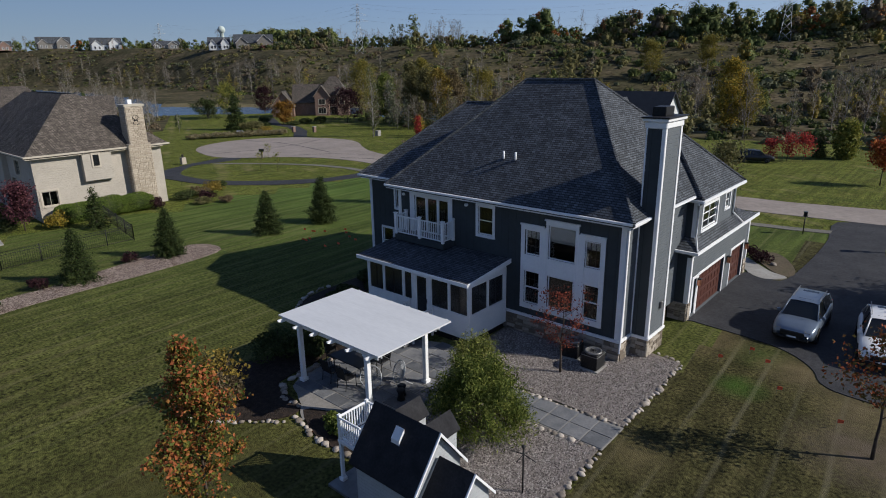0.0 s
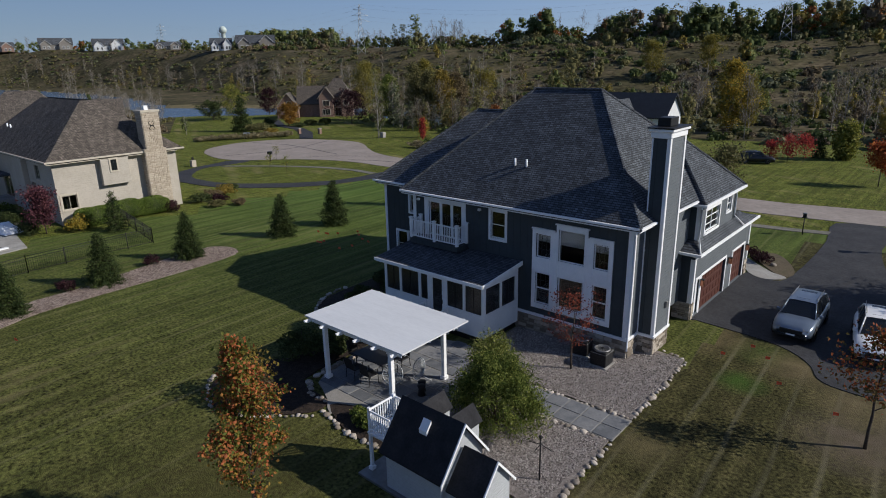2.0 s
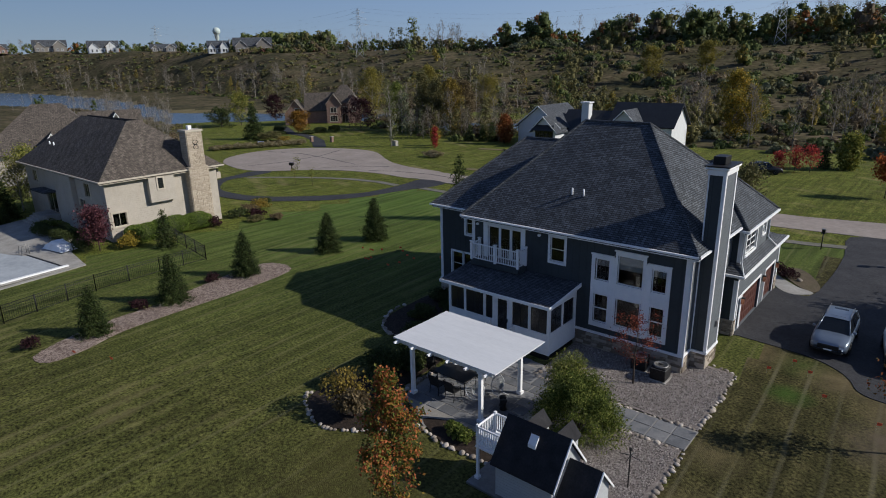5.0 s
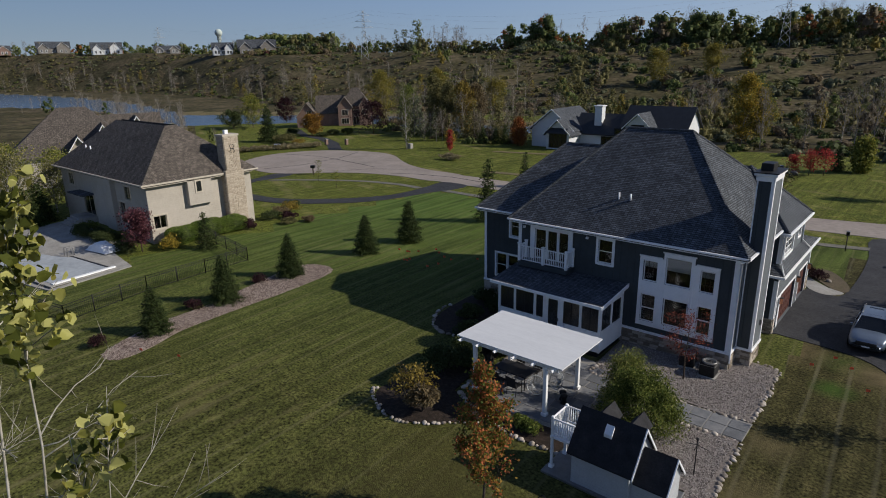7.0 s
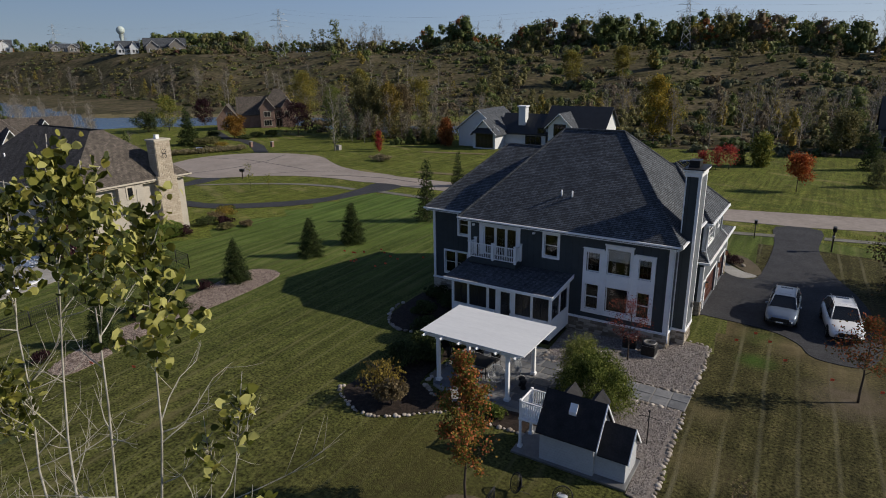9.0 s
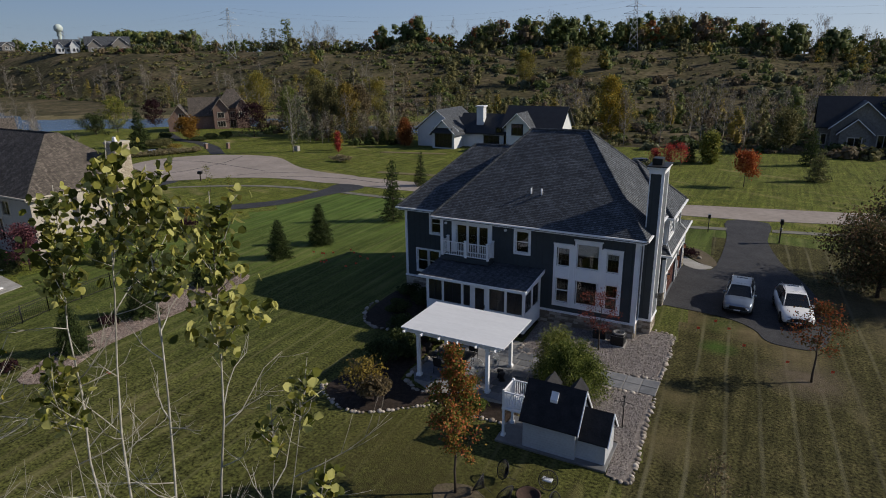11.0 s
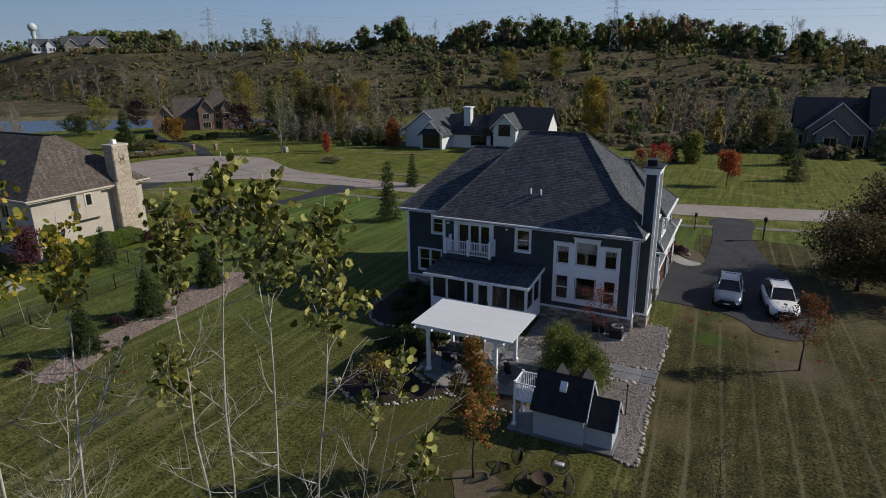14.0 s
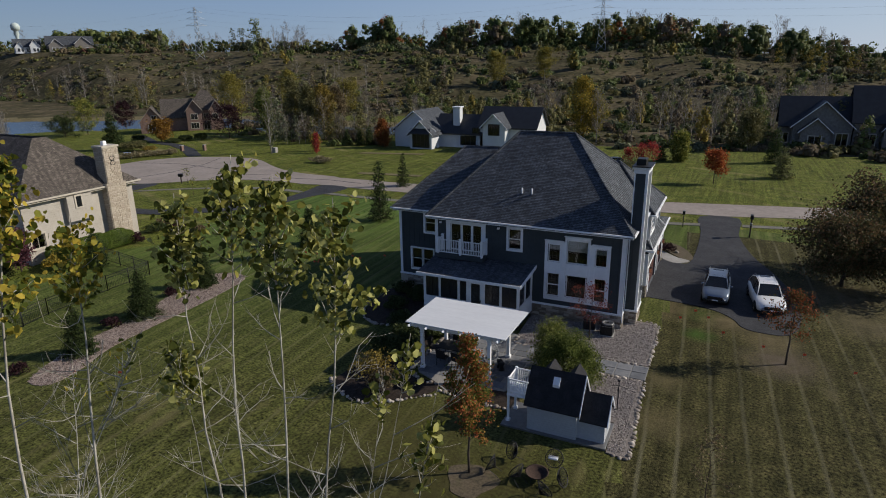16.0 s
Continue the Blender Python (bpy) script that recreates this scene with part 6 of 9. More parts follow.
cobble_row([(-2.1, -11.0), (-0.4, -11.45), (0.9, -11.35), (1.8, -11.3)], 0.24, 0.11, "larger fieldstones edging the bed by the playhouse")
cobble_row([(-4.3, -9.9), (-3.4, -10.6), (-2.4, -10.5)], 0.26, 0.13, "large pale boulders at the patio corner")
cobble_row([(-4.45, -9.6), (-4.5, -7.5), (-4.4, -5.4), (-4.0, -4.6)], 0.28, 0.14, "stacked pale boulders beside the patio")
cobble_row([(1.3, -7.0), (1.5, -9.5), (3.0, -10.1)], 0.3, 0.15, "fieldstones round the large shrub")
cobble_row(rounded([(-11.5, -1.8), (-11.1, -3.9), (-9.9, -5.2), (-8.6, -5.3), (-7.6, -3.8)], 3)[:-3], 0.3, 0.12, "low stones edging the foundation bed")
cobble_row([(-0.4, -3.2), (-0.5, -4.4)], 0.3, 0.13, "fieldstones at the porch corner")
cobble_row([(6.3, 17.4), (6.7, 17.4)], 0.45, 0.3, "tan boulders in the bed by the front walk")

# flagstones
patio = thing("patio", -1.5, -7.4, 0, "blue-grey flagstone patio with pale joints", "patio", kind="structure")
flag_outline = rounded([(-4.3, -9.2), (-4.2, -5.4), (-2.8, -3.6), (-0.7, -3.3), (1.6, -4.6), (1.8, -6.0), (1.3, -8.3), (0.9, -9.9), (-0.4, -9.9), (-1.4, -10.0), (-1.7, -11.0), (-2.6, -10.4), (-3.4, -10.0)], 2)
jb = sheet("joint_bed", flag_outline, JOINT, "", "", 0.045, 1.5)
jb.parent = patio
jb.matrix_basis = pose(1.5, 7.4, 0)


def flagstone(parent, x0, y0, x1, y1, off, rnd):
    g = 0.022
    o = box("flagstone", (x0 + g - off[0], y0 + g - off[1], 0.02), (x1 - g - off[0], y1 - g - off[1], 0.062 + rnd.uniform(-0.004, 0.006)), PAVER, parent, "", 0.012)
    return o


rnd2 = random.Random(9)
y = -11.2
while y < -3.0:
    hgt = rnd2.choice((0.62, 0.62, 0.9))
    x = -4.6 - rnd2.uniform(0, 0.5)
    while x < 2.0:
        wd = rnd2.choice((0.62, 0.9, 0.9, 1.2))
        if all(inside(q, flag_outline) for q in ((x + 0.1, y + 0.1), (x + wd - 0.1, y + 0.1), (x + wd - 0.1, y + hgt - 0.1), (x + 0.1, y + hgt - 0.1))):
            flagstone(patio, x, y, x + wd, y + hgt, (-1.5, -7.4), rnd2)
        x += wd
    y += hgt
path = thing("stone_path", 4.2, -5.25, 0, "blue-grey square flagstone path across the gravel", "path", kind="structure")
pj = sheet("joint_bed", [(1.5, -6.05), (7.15, -5.95), (7.15, -4.35), (1.5, -4.5)], JOINT, "", "", 0.04, 1.5)
pj.parent = path
pj.matrix_basis = pose(-4.2, 5.25, 0)
for i in range(7):
    for j in range(2):
        flagstone(path, 1.55 + i * 0.8, -5.95 + j * 0.74, 1.55 + (i + 1) * 0.8, -5.95 + (j + 1) * 0.74, (4.2, -5.25), rnd2)

# ---- near plants ----
L_MAPLE = leaf_mat("green and gold maple leaves", [(0.095, 0.120, 0.026), (0.180, 0.170, 0.034), (0.34, 0.20, 0.042), (0.39, 0.125, 0.050)])
tree("young_maple", 1.75, -16.28, 6.2, 1.3, L_MAPLE, "young maple turning from green to orange with a mulch ring", seed=6, nleaf=9800, size=0.072, cluster=0.10, start=0.26, count=26, sub=7, r0=0.055, up=1.25, envelope=lambda t: 0.62 + 0.42 * math.sin(math.pi * min(1.0, t + 0.2)) - 0.42 * t, gaps=0.38, twigs=1)
tree("young_maple", 13.75, -1.0, 4.15, 1.2, L_RED, "sparse young maple with rust red leaves on the lawn", seed=5, nleaf=1700, size=0.085, cluster=0.2, start=0.33, count=14, sub=5, r0=0.06, up=0.75, gaps=0.3, twigs=1)
tree("japanese_maple", 3.5, -2.3, 3.45, 1.25, L_CRIMSON, "slim ornamental tree with sparse red leaves by the wall", seed=8, nleaf=1050, size=0.06, cluster=0.15, start=0.3, count=13, sub=5, r0=0.05, up=0.6, gaps=0.35, twigs=1, bark=BARK)
L_WILLOW = leaf_mat("willow green leaves", [(0.052, 0.078, 0.014), (0.115, 0.150, 0.030), (0.22, 0.245, 0.060)])
soft_shrub("large_shrub", 3.45, -7.55, 1.75, 1.6, 2.75, L_WILLOW, "large rounded green shrub among the gravel", 2, 26000, 0.034)
soft_shrub("large_shrub", 2.35, -6.35, 1.05, 0.95, 2.9, L_BROOM, "upright pale green shrub beside the patio", 12, 9000, 0.032)
shrub("flowering_shrub", -5.4, -12.0, 1.2, 1.1, 2.3, L_GOLD, "open shrub with yellow and brown autumn leaves in the mulch island", seed=21, nleaf=1000, size=0.085, stems=26)
shrub("flowering_shrub", -4.6, -12.3, 0.9, 0.8, 1.6, L_BROWN, "low brown shrub in the mulch island", seed=22, nleaf=1100, size=0.11, stems=12)
for k, (x, y, s, h) in enumerate(((-6.6, -8.6, 1.2, 1.3), (-6.2, -6.6, 1.1, 1.2), (-5.3, -5.2, 0.9, 1.0), (-7.6, -5.0, 1.0, 1.0), (-9.4, -2.6, 0.8, 0.9), (-8.6, -0.6, 0.9, 1.1), (-10.3, 0.2, 0.8, 0.9), (-5.4, -7.6, 0.7, 0.9))):
    shrub("evergreen_shrub", x, y, s, s, h, L_DARK, "dark evergreen shrub in the shaded foundation bed", seed=30 + k, nleaf=2200, size=0.09, group="foundation shrubs")
for k, (x, y) in enumerate(((-0.5, -10.5), (0.1, -10.65))):
    shrub("low_shrub", x, y, 0.5, 0.45, 0.55, L_GREEN, "low green shrub in the bed at the patio edge", seed=40 + k, nleaf=900, size=0.07)
for k, (x, y, h) in enumerate(((-23.0, -15.6, 2.9), (-24.2, -10.3, 3.2), (-24.9, -4.5, 3.2), (-24.5, 2.9, 3.2), (-24.0, 7.6, 3.6))):
    conifer("spruce", x, y, h * 1.05, h * 0.37, "young dark green spruce on the lawn", seed=50 + k, tiers=26, dense=100, needle=0.035, group="row of young spruces")
conifer("spruce", -22.7, 17.6, 6.5, 1.5, "tall open spruce beyond the house", seed=61, thin=0.85, tiers=22, leaf=L_SPRUCE)
conifer("spruce", -29.6, 35.0, 4.6, 1.2, "open spruce beside the street", seed=62, thin=0.85, tiers=18)
for k, (x, y, s) in enumerate(((-24.7, -12.3, 0.6), (-25.5, -6.8, 0.6), (-23.9, -18.6, 0.55))):
    shrub("barberry", x, y, s, s, 0.8, L_PURPLE, "small dark purple barberry in the bark bed", seed=70 + k, nleaf=900, size=0.07, group="barberries")
tree("dark_maple", 18.0, 13.9, 4.5, 3.4, L_DUSK, "broad dark maple with dull red-brown leaves", seed=80, nleaf=24000, size=0.12, cluster=0.5, start=0.14, count=20, sub=6, r0=0.14, up=0.5)
tree("dark_maple", 21.2, 13.2, 4.5, 2.7, L_DUSK, "broad dark green shrub-like tree by the drive", seed=81, nleaf=8000, size=0.14, cluster=0.45, start=0.12, count=16, sub=6, r0=0.12, up=0.55)
tree("dark_maple", 20.0, 18.6, 6.3, 3.0, L_DUSK, "taller dark red-brown maple behind the others", seed=82, nleaf=9000, size=0.15, cluster=0.5, start=0.2, count=18, sub=6, r0=0.14, up=0.6)
for k, (x, y) in enumerate(((4.9, 18.5), (5.8, 17.7))):
    shrub("barberry", x, y, 0.6, 0.6, 0.8, L_PURPLE, "round dark red shrub by the front walk", seed=84 + k, nleaf=1000, size=0.07)

# tall aspens close by: one clump rising from one root, stems spreading slightly as they climb
for k, (stem, low, rad, n) in enumerate((
        ([(3.0, -29.2, 0), (2.55, -29.1, 8.0), (2.05, -28.89, 10.75), (1.75, -28.6, 12.3), (1.50, -28.34, 13.9)], 12.5, 0.52, 330),
        ([(3.2, -29.1, 0), (2.95, -29.05, 8.5), (2.65, -28.7, 10.85), (2.72, -28.45, 12.8), (2.80, -28.27, 14.6)], 13.1, 0.50, 360),
        ([(3.6, -29.0, 0), (3.80, -28.9, 8.5), (3.75, -28.65, 11.08), (3.68, -28.5, 12.8), (3.67, -28.36, 14.35)], 12.9, 0.50, 360),
        ([(3.9, -28.9, 0), (4.25, -28.65, 8.5), (4.66, -28.43, 11.28), (4.70, -28.4, 12.8), (4.75, -28.36, 14.1)], 12.3, 0.60, 460),
        ([(4.0, -28.8, 0), (5.1, -28.4, 8.5), (5.70, -28.15, 11.0), (5.82, -28.1, 12.05)], 11.45, 0.24, 75),
        ([(4.2, -28.9, 0), (5.9, -28.7, 8.5), (6.35, -28.62, 10.2), (6.43, -28.6, 11.1)], 10.2, 0.34, 95),
        ([(4.1, -28.7, 0), (5.0, -28.5, 8.0), (5.35, -28.4, 10.5), (5.42, -28.4, 11.5)], 11.0, 0.2, 36))):
    aspen(stem, low, rad, n, L_ASPEN, 90 + k, 0.128, 0.043 if k < 4 else 0.024, 11 if k < 4 else 6)
aspen([(2.6, -29.3, 0), (2.3, -29.2, 8.0), (1.95, -29.05, 10.6), (1.75, -29.0, 11.6)], 10.7, 0.36, 190, L_ASPEN, 99, 0.135, 0.022, 4)
# a second clump further out, gone yellow, with leafless poles beside it
for k, (stem, low, rad, n) in enumerate((
        ([(1.9, -31.8, 0), (1.45, -31.6, 9.0), (1.28, -31.4, 11.8), (1.33, -31.1, 13.4), (1.48, -30.9, 15.0)], 12.9, 0.66, 950),
        ([(2.2, -31.4, 0), (1.2, -30.4, 9.0), (0.7, -29.8, 11.6), (0.45, -29.5, 13.7)], 12.6, 0.42, 380))):
    aspen(stem, low, rad, n, L_ASPEN_GOLD, 104 + k, 0.104, 0.055, 9, "slender white-barked aspen with leaves turned olive yellow")
for k, stem in enumerate(([(1.0, -30.9, 0), (0.3, -30.5, 8.2), (1.0, -30.0, 10.4), (1.85, -29.5, 12.1)], [(0.6, -30.7, 0), (-0.4, -30.2, 7.5), (0.2, -29.8, 9.6), (1.2, -29.3, 11.3)], [(0.2, -30.6, 0), (-1.2, -29.5, 7.0), (-2.0, -28.7, 8.9), (-2.3, -28.3, 10.1)])):
    aspen(stem, stem[-1][2] - 0.5, 0.22, 14, L_ASPEN_GOLD, 110 + k, 0.10, 0.03, 16, "leafless white aspen pole with fine side twigs")
tree("sapling", 10.4, -16.0, 4.5, 0.75, L_BROWN, "thin young tree with few brown leaves on the dry lawn", seed=118, nleaf=420, size=0.07, cluster=0.12, start=0.25, count=18, sub=4, r0=0.03, up=1.1, twigs=2)

# ---- things round the house ----


def lathe(profile, n=16):
    """Turned shape from (radius, height) pairs."""
    v = [(r * math.cos(math.tau * k / n), r * math.sin(math.tau * k / n), z) for r, z in profile for k in range(n)]
    f = [(i * n + k, i * n + (k + 1) % n, (i + 1) * n + (k + 1) % n, (i + 1) * n + k) for i in range(len(profile) - 1) for k in range(n)]
    f += [tuple(range(n))[::-1], tuple(range((len(profile) - 1) * n, len(profile) * n))]
    return v, f


def air_conditioner(x, y, rz):
    e = thing("air_conditioner", x, y, 0.05, "dark grey air conditioning unit on the gravel by the wall", "air conditioner", "air conditioners", rz=rz)
    e.matrix_basis = pose(x, y, 0.05, 0, 0, rz) @ Matrix.Scale(0.88, 4)
    box("housing", (-0.40, -0.40, 0.06), (0.40, 0.40, 0.80), BLACK, e, "louvred dark casing", 0.03)
    box("pad", (-0.48, -0.48, -0.03), (0.48, 0.48, 0.06), CONCRETE, e)
    for i in range(9):
        box("louvre", (-0.412, -0.412, 0.12 + i * 0.072), (0.412, 0.412, 0.15 + i * 0.072), STEEL if i == 8 else BLACK, e, bevel=0.004)
    v, f = lathe([(0.40, 0.80), (0.40, 0.86), (0.33, 0.88), (0.31, 0.84), (0.05, 0.83)], 20)
    obj("fan_ring", v, f, STEEL, e, "pale top ring", True)
    rods("fan_guard", [[(0.31 * math.cos(a), 0.31 * math.sin(a), 0.86), (0, 0, 0.88)] for a in np.linspace(0, math.tau, 13)[:-1]], 0.006, BLACK, e, sides=4)
    v, f = lathe([(0.06, 0.85), (0.06, 0.89), (0.01, 0.9)], 10)
    obj("hub", v, f, BLACK, e)
    return e


air_conditioner(4.30, -1.15, 0)
air_conditioner(3.15, -0.75, 8)

# pole with cross arm
pole = thing("feeder_pole", 6.34, -9.25, 0.04, "black metal feeder pole with crossed arms standing in gravel", "feeder pole")
rods("shaft", [[(0, 0, 0), (0, 0, 1.52)]], 0.025, BLACK, pole, sides=6)
rods("arm", [[(-0.42, 0, 1.22), (0, 0, 1.3), (0.42, 0, 1.22)]], 0.015, BLACK, pole, sides=5)
rods("arm", [[(0, -0.35, 1.22), (0, 0, 1.3), (0, 0.35, 1.22)]], 0.015, BLACK, pole, sides=5)
v, f = lathe([(0.05, 1.5), (0.07, 1.56), (0.03, 1.6)], 8)
obj("finial", v, f, BLACK, pole)

# patio furniture
tab = thing("patio_table", -2.75, -7.6, 0.06, "dark metal patio dining table under the pergola", "table")
box("tabletop", (-0.95, -0.55, 0.70), (0.95, 0.55, 0.74), BLACK, tab)
for x in (-0.8, 0.8):
    for y in (-0.42, 0.42):
        rods("leg", [[(x, y, 0), (x, y, 0.7)]], 0.025, BLACK, tab)
chair = thing("patio_chair", -2.2, -8.5, 0.06, "dark mesh patio chair at the dining table", "chair", "chairs round the patio table", rz=0)
box("seat", (-0.26, -0.25, 0.40), (0.26, 0.25, 0.44), BLACK, chair)
slab("backrest", [(-0.26, -0.25, 0.46), (0.26, -0.25, 0.46), (0.26, -0.38, 0.98), (-0.26, -0.38, 0.98)], 0.02, RUBBER, chair)
for x in (-0.25, 0.25):
    rods("armrest", [[(x, -0.3, 0.66), (x, 0.2, 0.64), (x, 0.24, 0.0)]], 0.016, BLACK, chair, sides=5)
    rods("leg", [[(x, -0.28, 0.95), (x, -0.24, 0.42), (x, -0.3, 0.0)]], 0.016, BLACK, chair, sides=5)
for x, y, r in ((-3.1, -8.5, 0), (-2.2, -6.7, 180), (-3.2, -6.7, 175), (-4.0, -7.6, 270)):
    copy_thing(chair, pose(x, y, 0.06, 0, 0, r))


def hoop_chair(x, y, rz, mat, z=0.06, label="round wire lounge chair on the patio", s=1.0):
    e = thing("wire_chair", x, y, z, label, "chair", "round lounge chairs", rz=rz)
    ring = [(0.42 * s * math.cos(a), 0.10 - 0.18 * math.sin(a) * s, 0.55 * s + 0.40 * s * math.sin(a)) for a in np.linspace(0, math.tau, 17)]
    rods("hoop", [ring], 0.022, mat, e, sides=5)
    strings = []
    for k in range(26):
        a = math.tau * k / 26
        strings.append([(0.42 * s * math.cos(a), 0.10 - 0.18 * math.sin(a) * s, 0.55 * s + 0.40 * s * math.sin(a)), (0, -0.15, 0.36 * s)])
    rods("seat_cords", strings, 0.011, mat, e, sides=4)
    for dx in (-0.26, 0.26):
        rods("leg", [[(dx * s, 0.3, 0.0), (dx * 0.9 * s, 0.12, 0.35 * s), (dx * s, -0.35, 0.0)]], 0.012, mat, e, sides=5)
    return e


hoop_chair(-0.75, -7.0, 160, GALVANISED)
hoop_chair(-1.35, -8.0, 210, GALVANISED)
stool_v = lathe([(0.17, 0), (0.10, 0.2), (0.17, 0.4), (0.15, 0.42)], 12)
for x, y in ((0.05, -7.85), (-0.15, -7.6)):
    t_ = thing("side_table", x, y, 0.06, "small black hourglass side table on the patio", "side table", "side tables")
    obj("drum", *stool_v, BLACK, t_, smooth=True)
# fire pit with round chairs in the lawn
pit = thing("fire_pit", 4.35, -15.55, 0.0, "dark iron fire pit bowl standing on the lawn", "fire pit")
v, f = lathe([(0.10, 0.12), (0.30, 0.18), (0.42, 0.34), (0.47, 0.36), (0.42, 0.32), (0.28, 0.2), (0.05, 0.17)], 18)
obj("bowl", v, f, ramp_mat("rusted iron", [(0.03, 0.02, 0.016), (0.07, 0.042, 0.032)], scale=8, rough=0.9), pit, smooth=True)
for a in (0, 2.1, 4.2):
    rods("leg", [[(0.25 * math.cos(a), 0.25 * math.sin(a), 0.18), (0.34 * math.cos(a), 0.34 * math.sin(a), 0.0)]], 0.015, BLACK, pit)
for x, y, r in ((3.1, -14.7, 140), (4.75, -14.5, 200), (5.3, -15.6, 260), (4.9, -16.6, 330), (3.7, -16.0, 60), (2.6, -15.9, 90)):
    hoop_chair(x, y, r, BLACK, 0.0, "round black wire lounge chair at the fire pit", 0.85)
cush = thing("cushion", 4.7, -14.45, 0.36, "small white cushion lying in a round lawn chair", "cushion")
box("pad", (-0.2, -0.12, -0.03), (0.2, 0.12, 0.05), WHITE, cush, "", 0.03)

# marker flags
rf = random.Random(3)
spots = [(8.8, 4.1), (10.5, 1.3), (9.6, 3.3), (12.6, 0.2), (14.6, 0.0), (16.8, -1.2), (8.0, 2.6)] + [(-15.5 - rf.uniform(0, 7), 2.5 + rf.uniform(0, 4.5)) for _ in range(14)] + [(-21, -17.5), (-18.5, -16.6)]
for x, y in spots:
    e = thing("marker_flag", x, y, gz(x, y), "small orange utility marker flag in the grass", "marker flag", "marker flags")
    rods("wire", [[(0, 0, 0), (0, 0, 0.32)]], 0.004, STEEL, e, sides=3)
    slab("flag", [(0, 0, 0.36), (0.17, 0.06, 0.34), (0.16, 0.09, 0.21), (0, 0, 0.22)], 0.004, ORANGE_PLASTIC, e)

# lamp post and mailbox
lp = thing("lamp_post", 6.22, 26.6, gz(6.22, 26.6), "black garden lamp post beside the street lawn", "lamp post")
rods("post", [[(0, 0, 0), (0, 0, 1.3)]], 0.04, BLACK, lp)
box("lantern", (-0.11, -0.11, 1.36), (0.11, 0.11, 1.6), BLACK, lp)
box("lantern_base", (-0.15, -0.15, 1.3), (0.15, 0.15, 1.36), BLACK, lp)
box("lantern_roof", (-0.14, -0.14, 1.6), (0.14, 0.14, 1.66), STEEL, lp)
mb = thing("mailbox", 12.1, 25.2, gz(12.1, 25.2), "black mailbox on a wooden post by the drive", "mailbox")
box("post", (-0.06, -0.06, 0), (0.06, 0.06, 2.0), BARK, mb)
box("letter_box", (-0.14, -0.28, 1.75), (0.14, 0.28, 2.15), BLACK, mb, "", 0.05)
box("letter_box", (-0.1, -0.2, 1.15), (0.1, 0.2, 1.4), STEEL, mb, "", 0.04)


def suv(name, x, y, rz, paint, label, L=4.7, W=0.95, H=1.66):
    """An estate-like SUV, its nose along +x."""
    e = thing(name, x, y, gz(x, y) + 0.03, label, "car", "parked cars")
    e.matrix_basis = pose(x, y, gz(x, y) + 0.03, 0, 0, rz) @ Matrix.Scale(0.91, 4)
    h = L / 2
    st = [(-h, 0.45, 0.86, 0.80), (-h + 0.12, 0.30, 1.02, 0.90), (-1.7, 0.26, 1.06, W), (-0.6, 0.24, 1.04, W), (0.6, 0.24, 1.03, W), (1.15, 0.25, 1.03, W), (1.75, 0.27, 0.96, W * 0.98), (h - 0.22, 0.30, 0.86, W * 0.92), (h - 0.05, 0.36, 0.74, W * 0.82), (h, 0.45, 0.62, W * 0.74)]
    V, F, n = [], [], 12
    for sx, z0, z1, hw in st:
        zm = z0 + 0.55 * (z1 - z0)
        ring = [(hw * 0.6, z0), (hw * 0.95, z0 + 0.05), (hw, zm), (hw * 0.97, z1 - 0.10), (hw * 0.88, z1 - 0.02), (hw * 0.45, z1 + 0.02)]
        V += [(sx, a, b) for a, b in ring] + [(sx, -a, b) for a, b in ring[::-1]]
    for i in range(len(st) - 1):
        for k in range(n):
            F.append((i * n + k, i * n + (k + 1) % n, (i + 1) * n + (k + 1) % n, (i + 1) * n + k))
    F += [tuple(range(n)), tuple(range((len(st) - 1) * n, len(st) * n))[::-1]]
    obj("body", V, F, paint, e, smooth=True)
    gs = [(-h + 0.12, 1.02, 0.86, 0.80), (-h + 0.42, 1.48, 0.84, 0.66), (-1.3, H - 0.04, 0.85, 0.64), (-0.3, H, 0.86, 0.63), (0.42, H - 0.07, 0.86, 0.62), (1.12, 1.04, 0.82, 0.76)]
    V, F = [], []
    for sx, zt, wb, wt in gs:
        V += [(sx, wb, 1.0), (sx, wt, zt), (sx, -wt, zt), (sx, -wb, 1.0)]
    for i in range(len(gs) - 1):
        for k in range(3):
            F.append((i * 4 + k, i * 4 + k + 1, i * 4 + 5 + k, i * 4 + 4 + k))
    obj("glasshouse", V, F, CARGLASS, e, "dark tinted glass")
    V = [(sx, s * wt * 1.02, zt + 0.02) for sx, zt, wb, wt in gs[1:5] for s in (1, 0.55, -0.55, -1)]
    V = [(a, b, c + (0.025 if abs(b) < 0.5 else 0)) for a, b, c in V]
    obj("roof", V, [(i * 4 + k, i * 4 + k + 1, i * 4 + 5 + k, i * 4 + 4 + k) for i in range(3) for k in range(3)], paint, e, smooth=True)
    slab("sunroof", [(-1.25, -0.36, H + 0.02), (0.10, -0.36, H + 0.008), (0.10, 0.36, H + 0.008), (-1.25, 0.36, H + 0.02)], 0.02, CARGLASS, e, "dark glass roof panel")
    for s in (1, -1):
        rods("pillar", [[(1.12, s * 0.80, 1.04), (0.42, s * 0.63, H - 0.06)]], 0.035, paint, e, sides=5)
        rods("pillar", [[(-0.35, s * 0.86, 1.02), (-0.42, s * 0.645, H - 0.03)]], 0.03, PAINT_BLACK, e, sides=5)
        rods("pillar", [[(-h + 0.25, s * 0.83, 1.04), (-h + 0.45, s * 0.67, 1.48), (-1.3, s * 0.65, H - 0.05)]], 0.05, paint, e, sides=5)
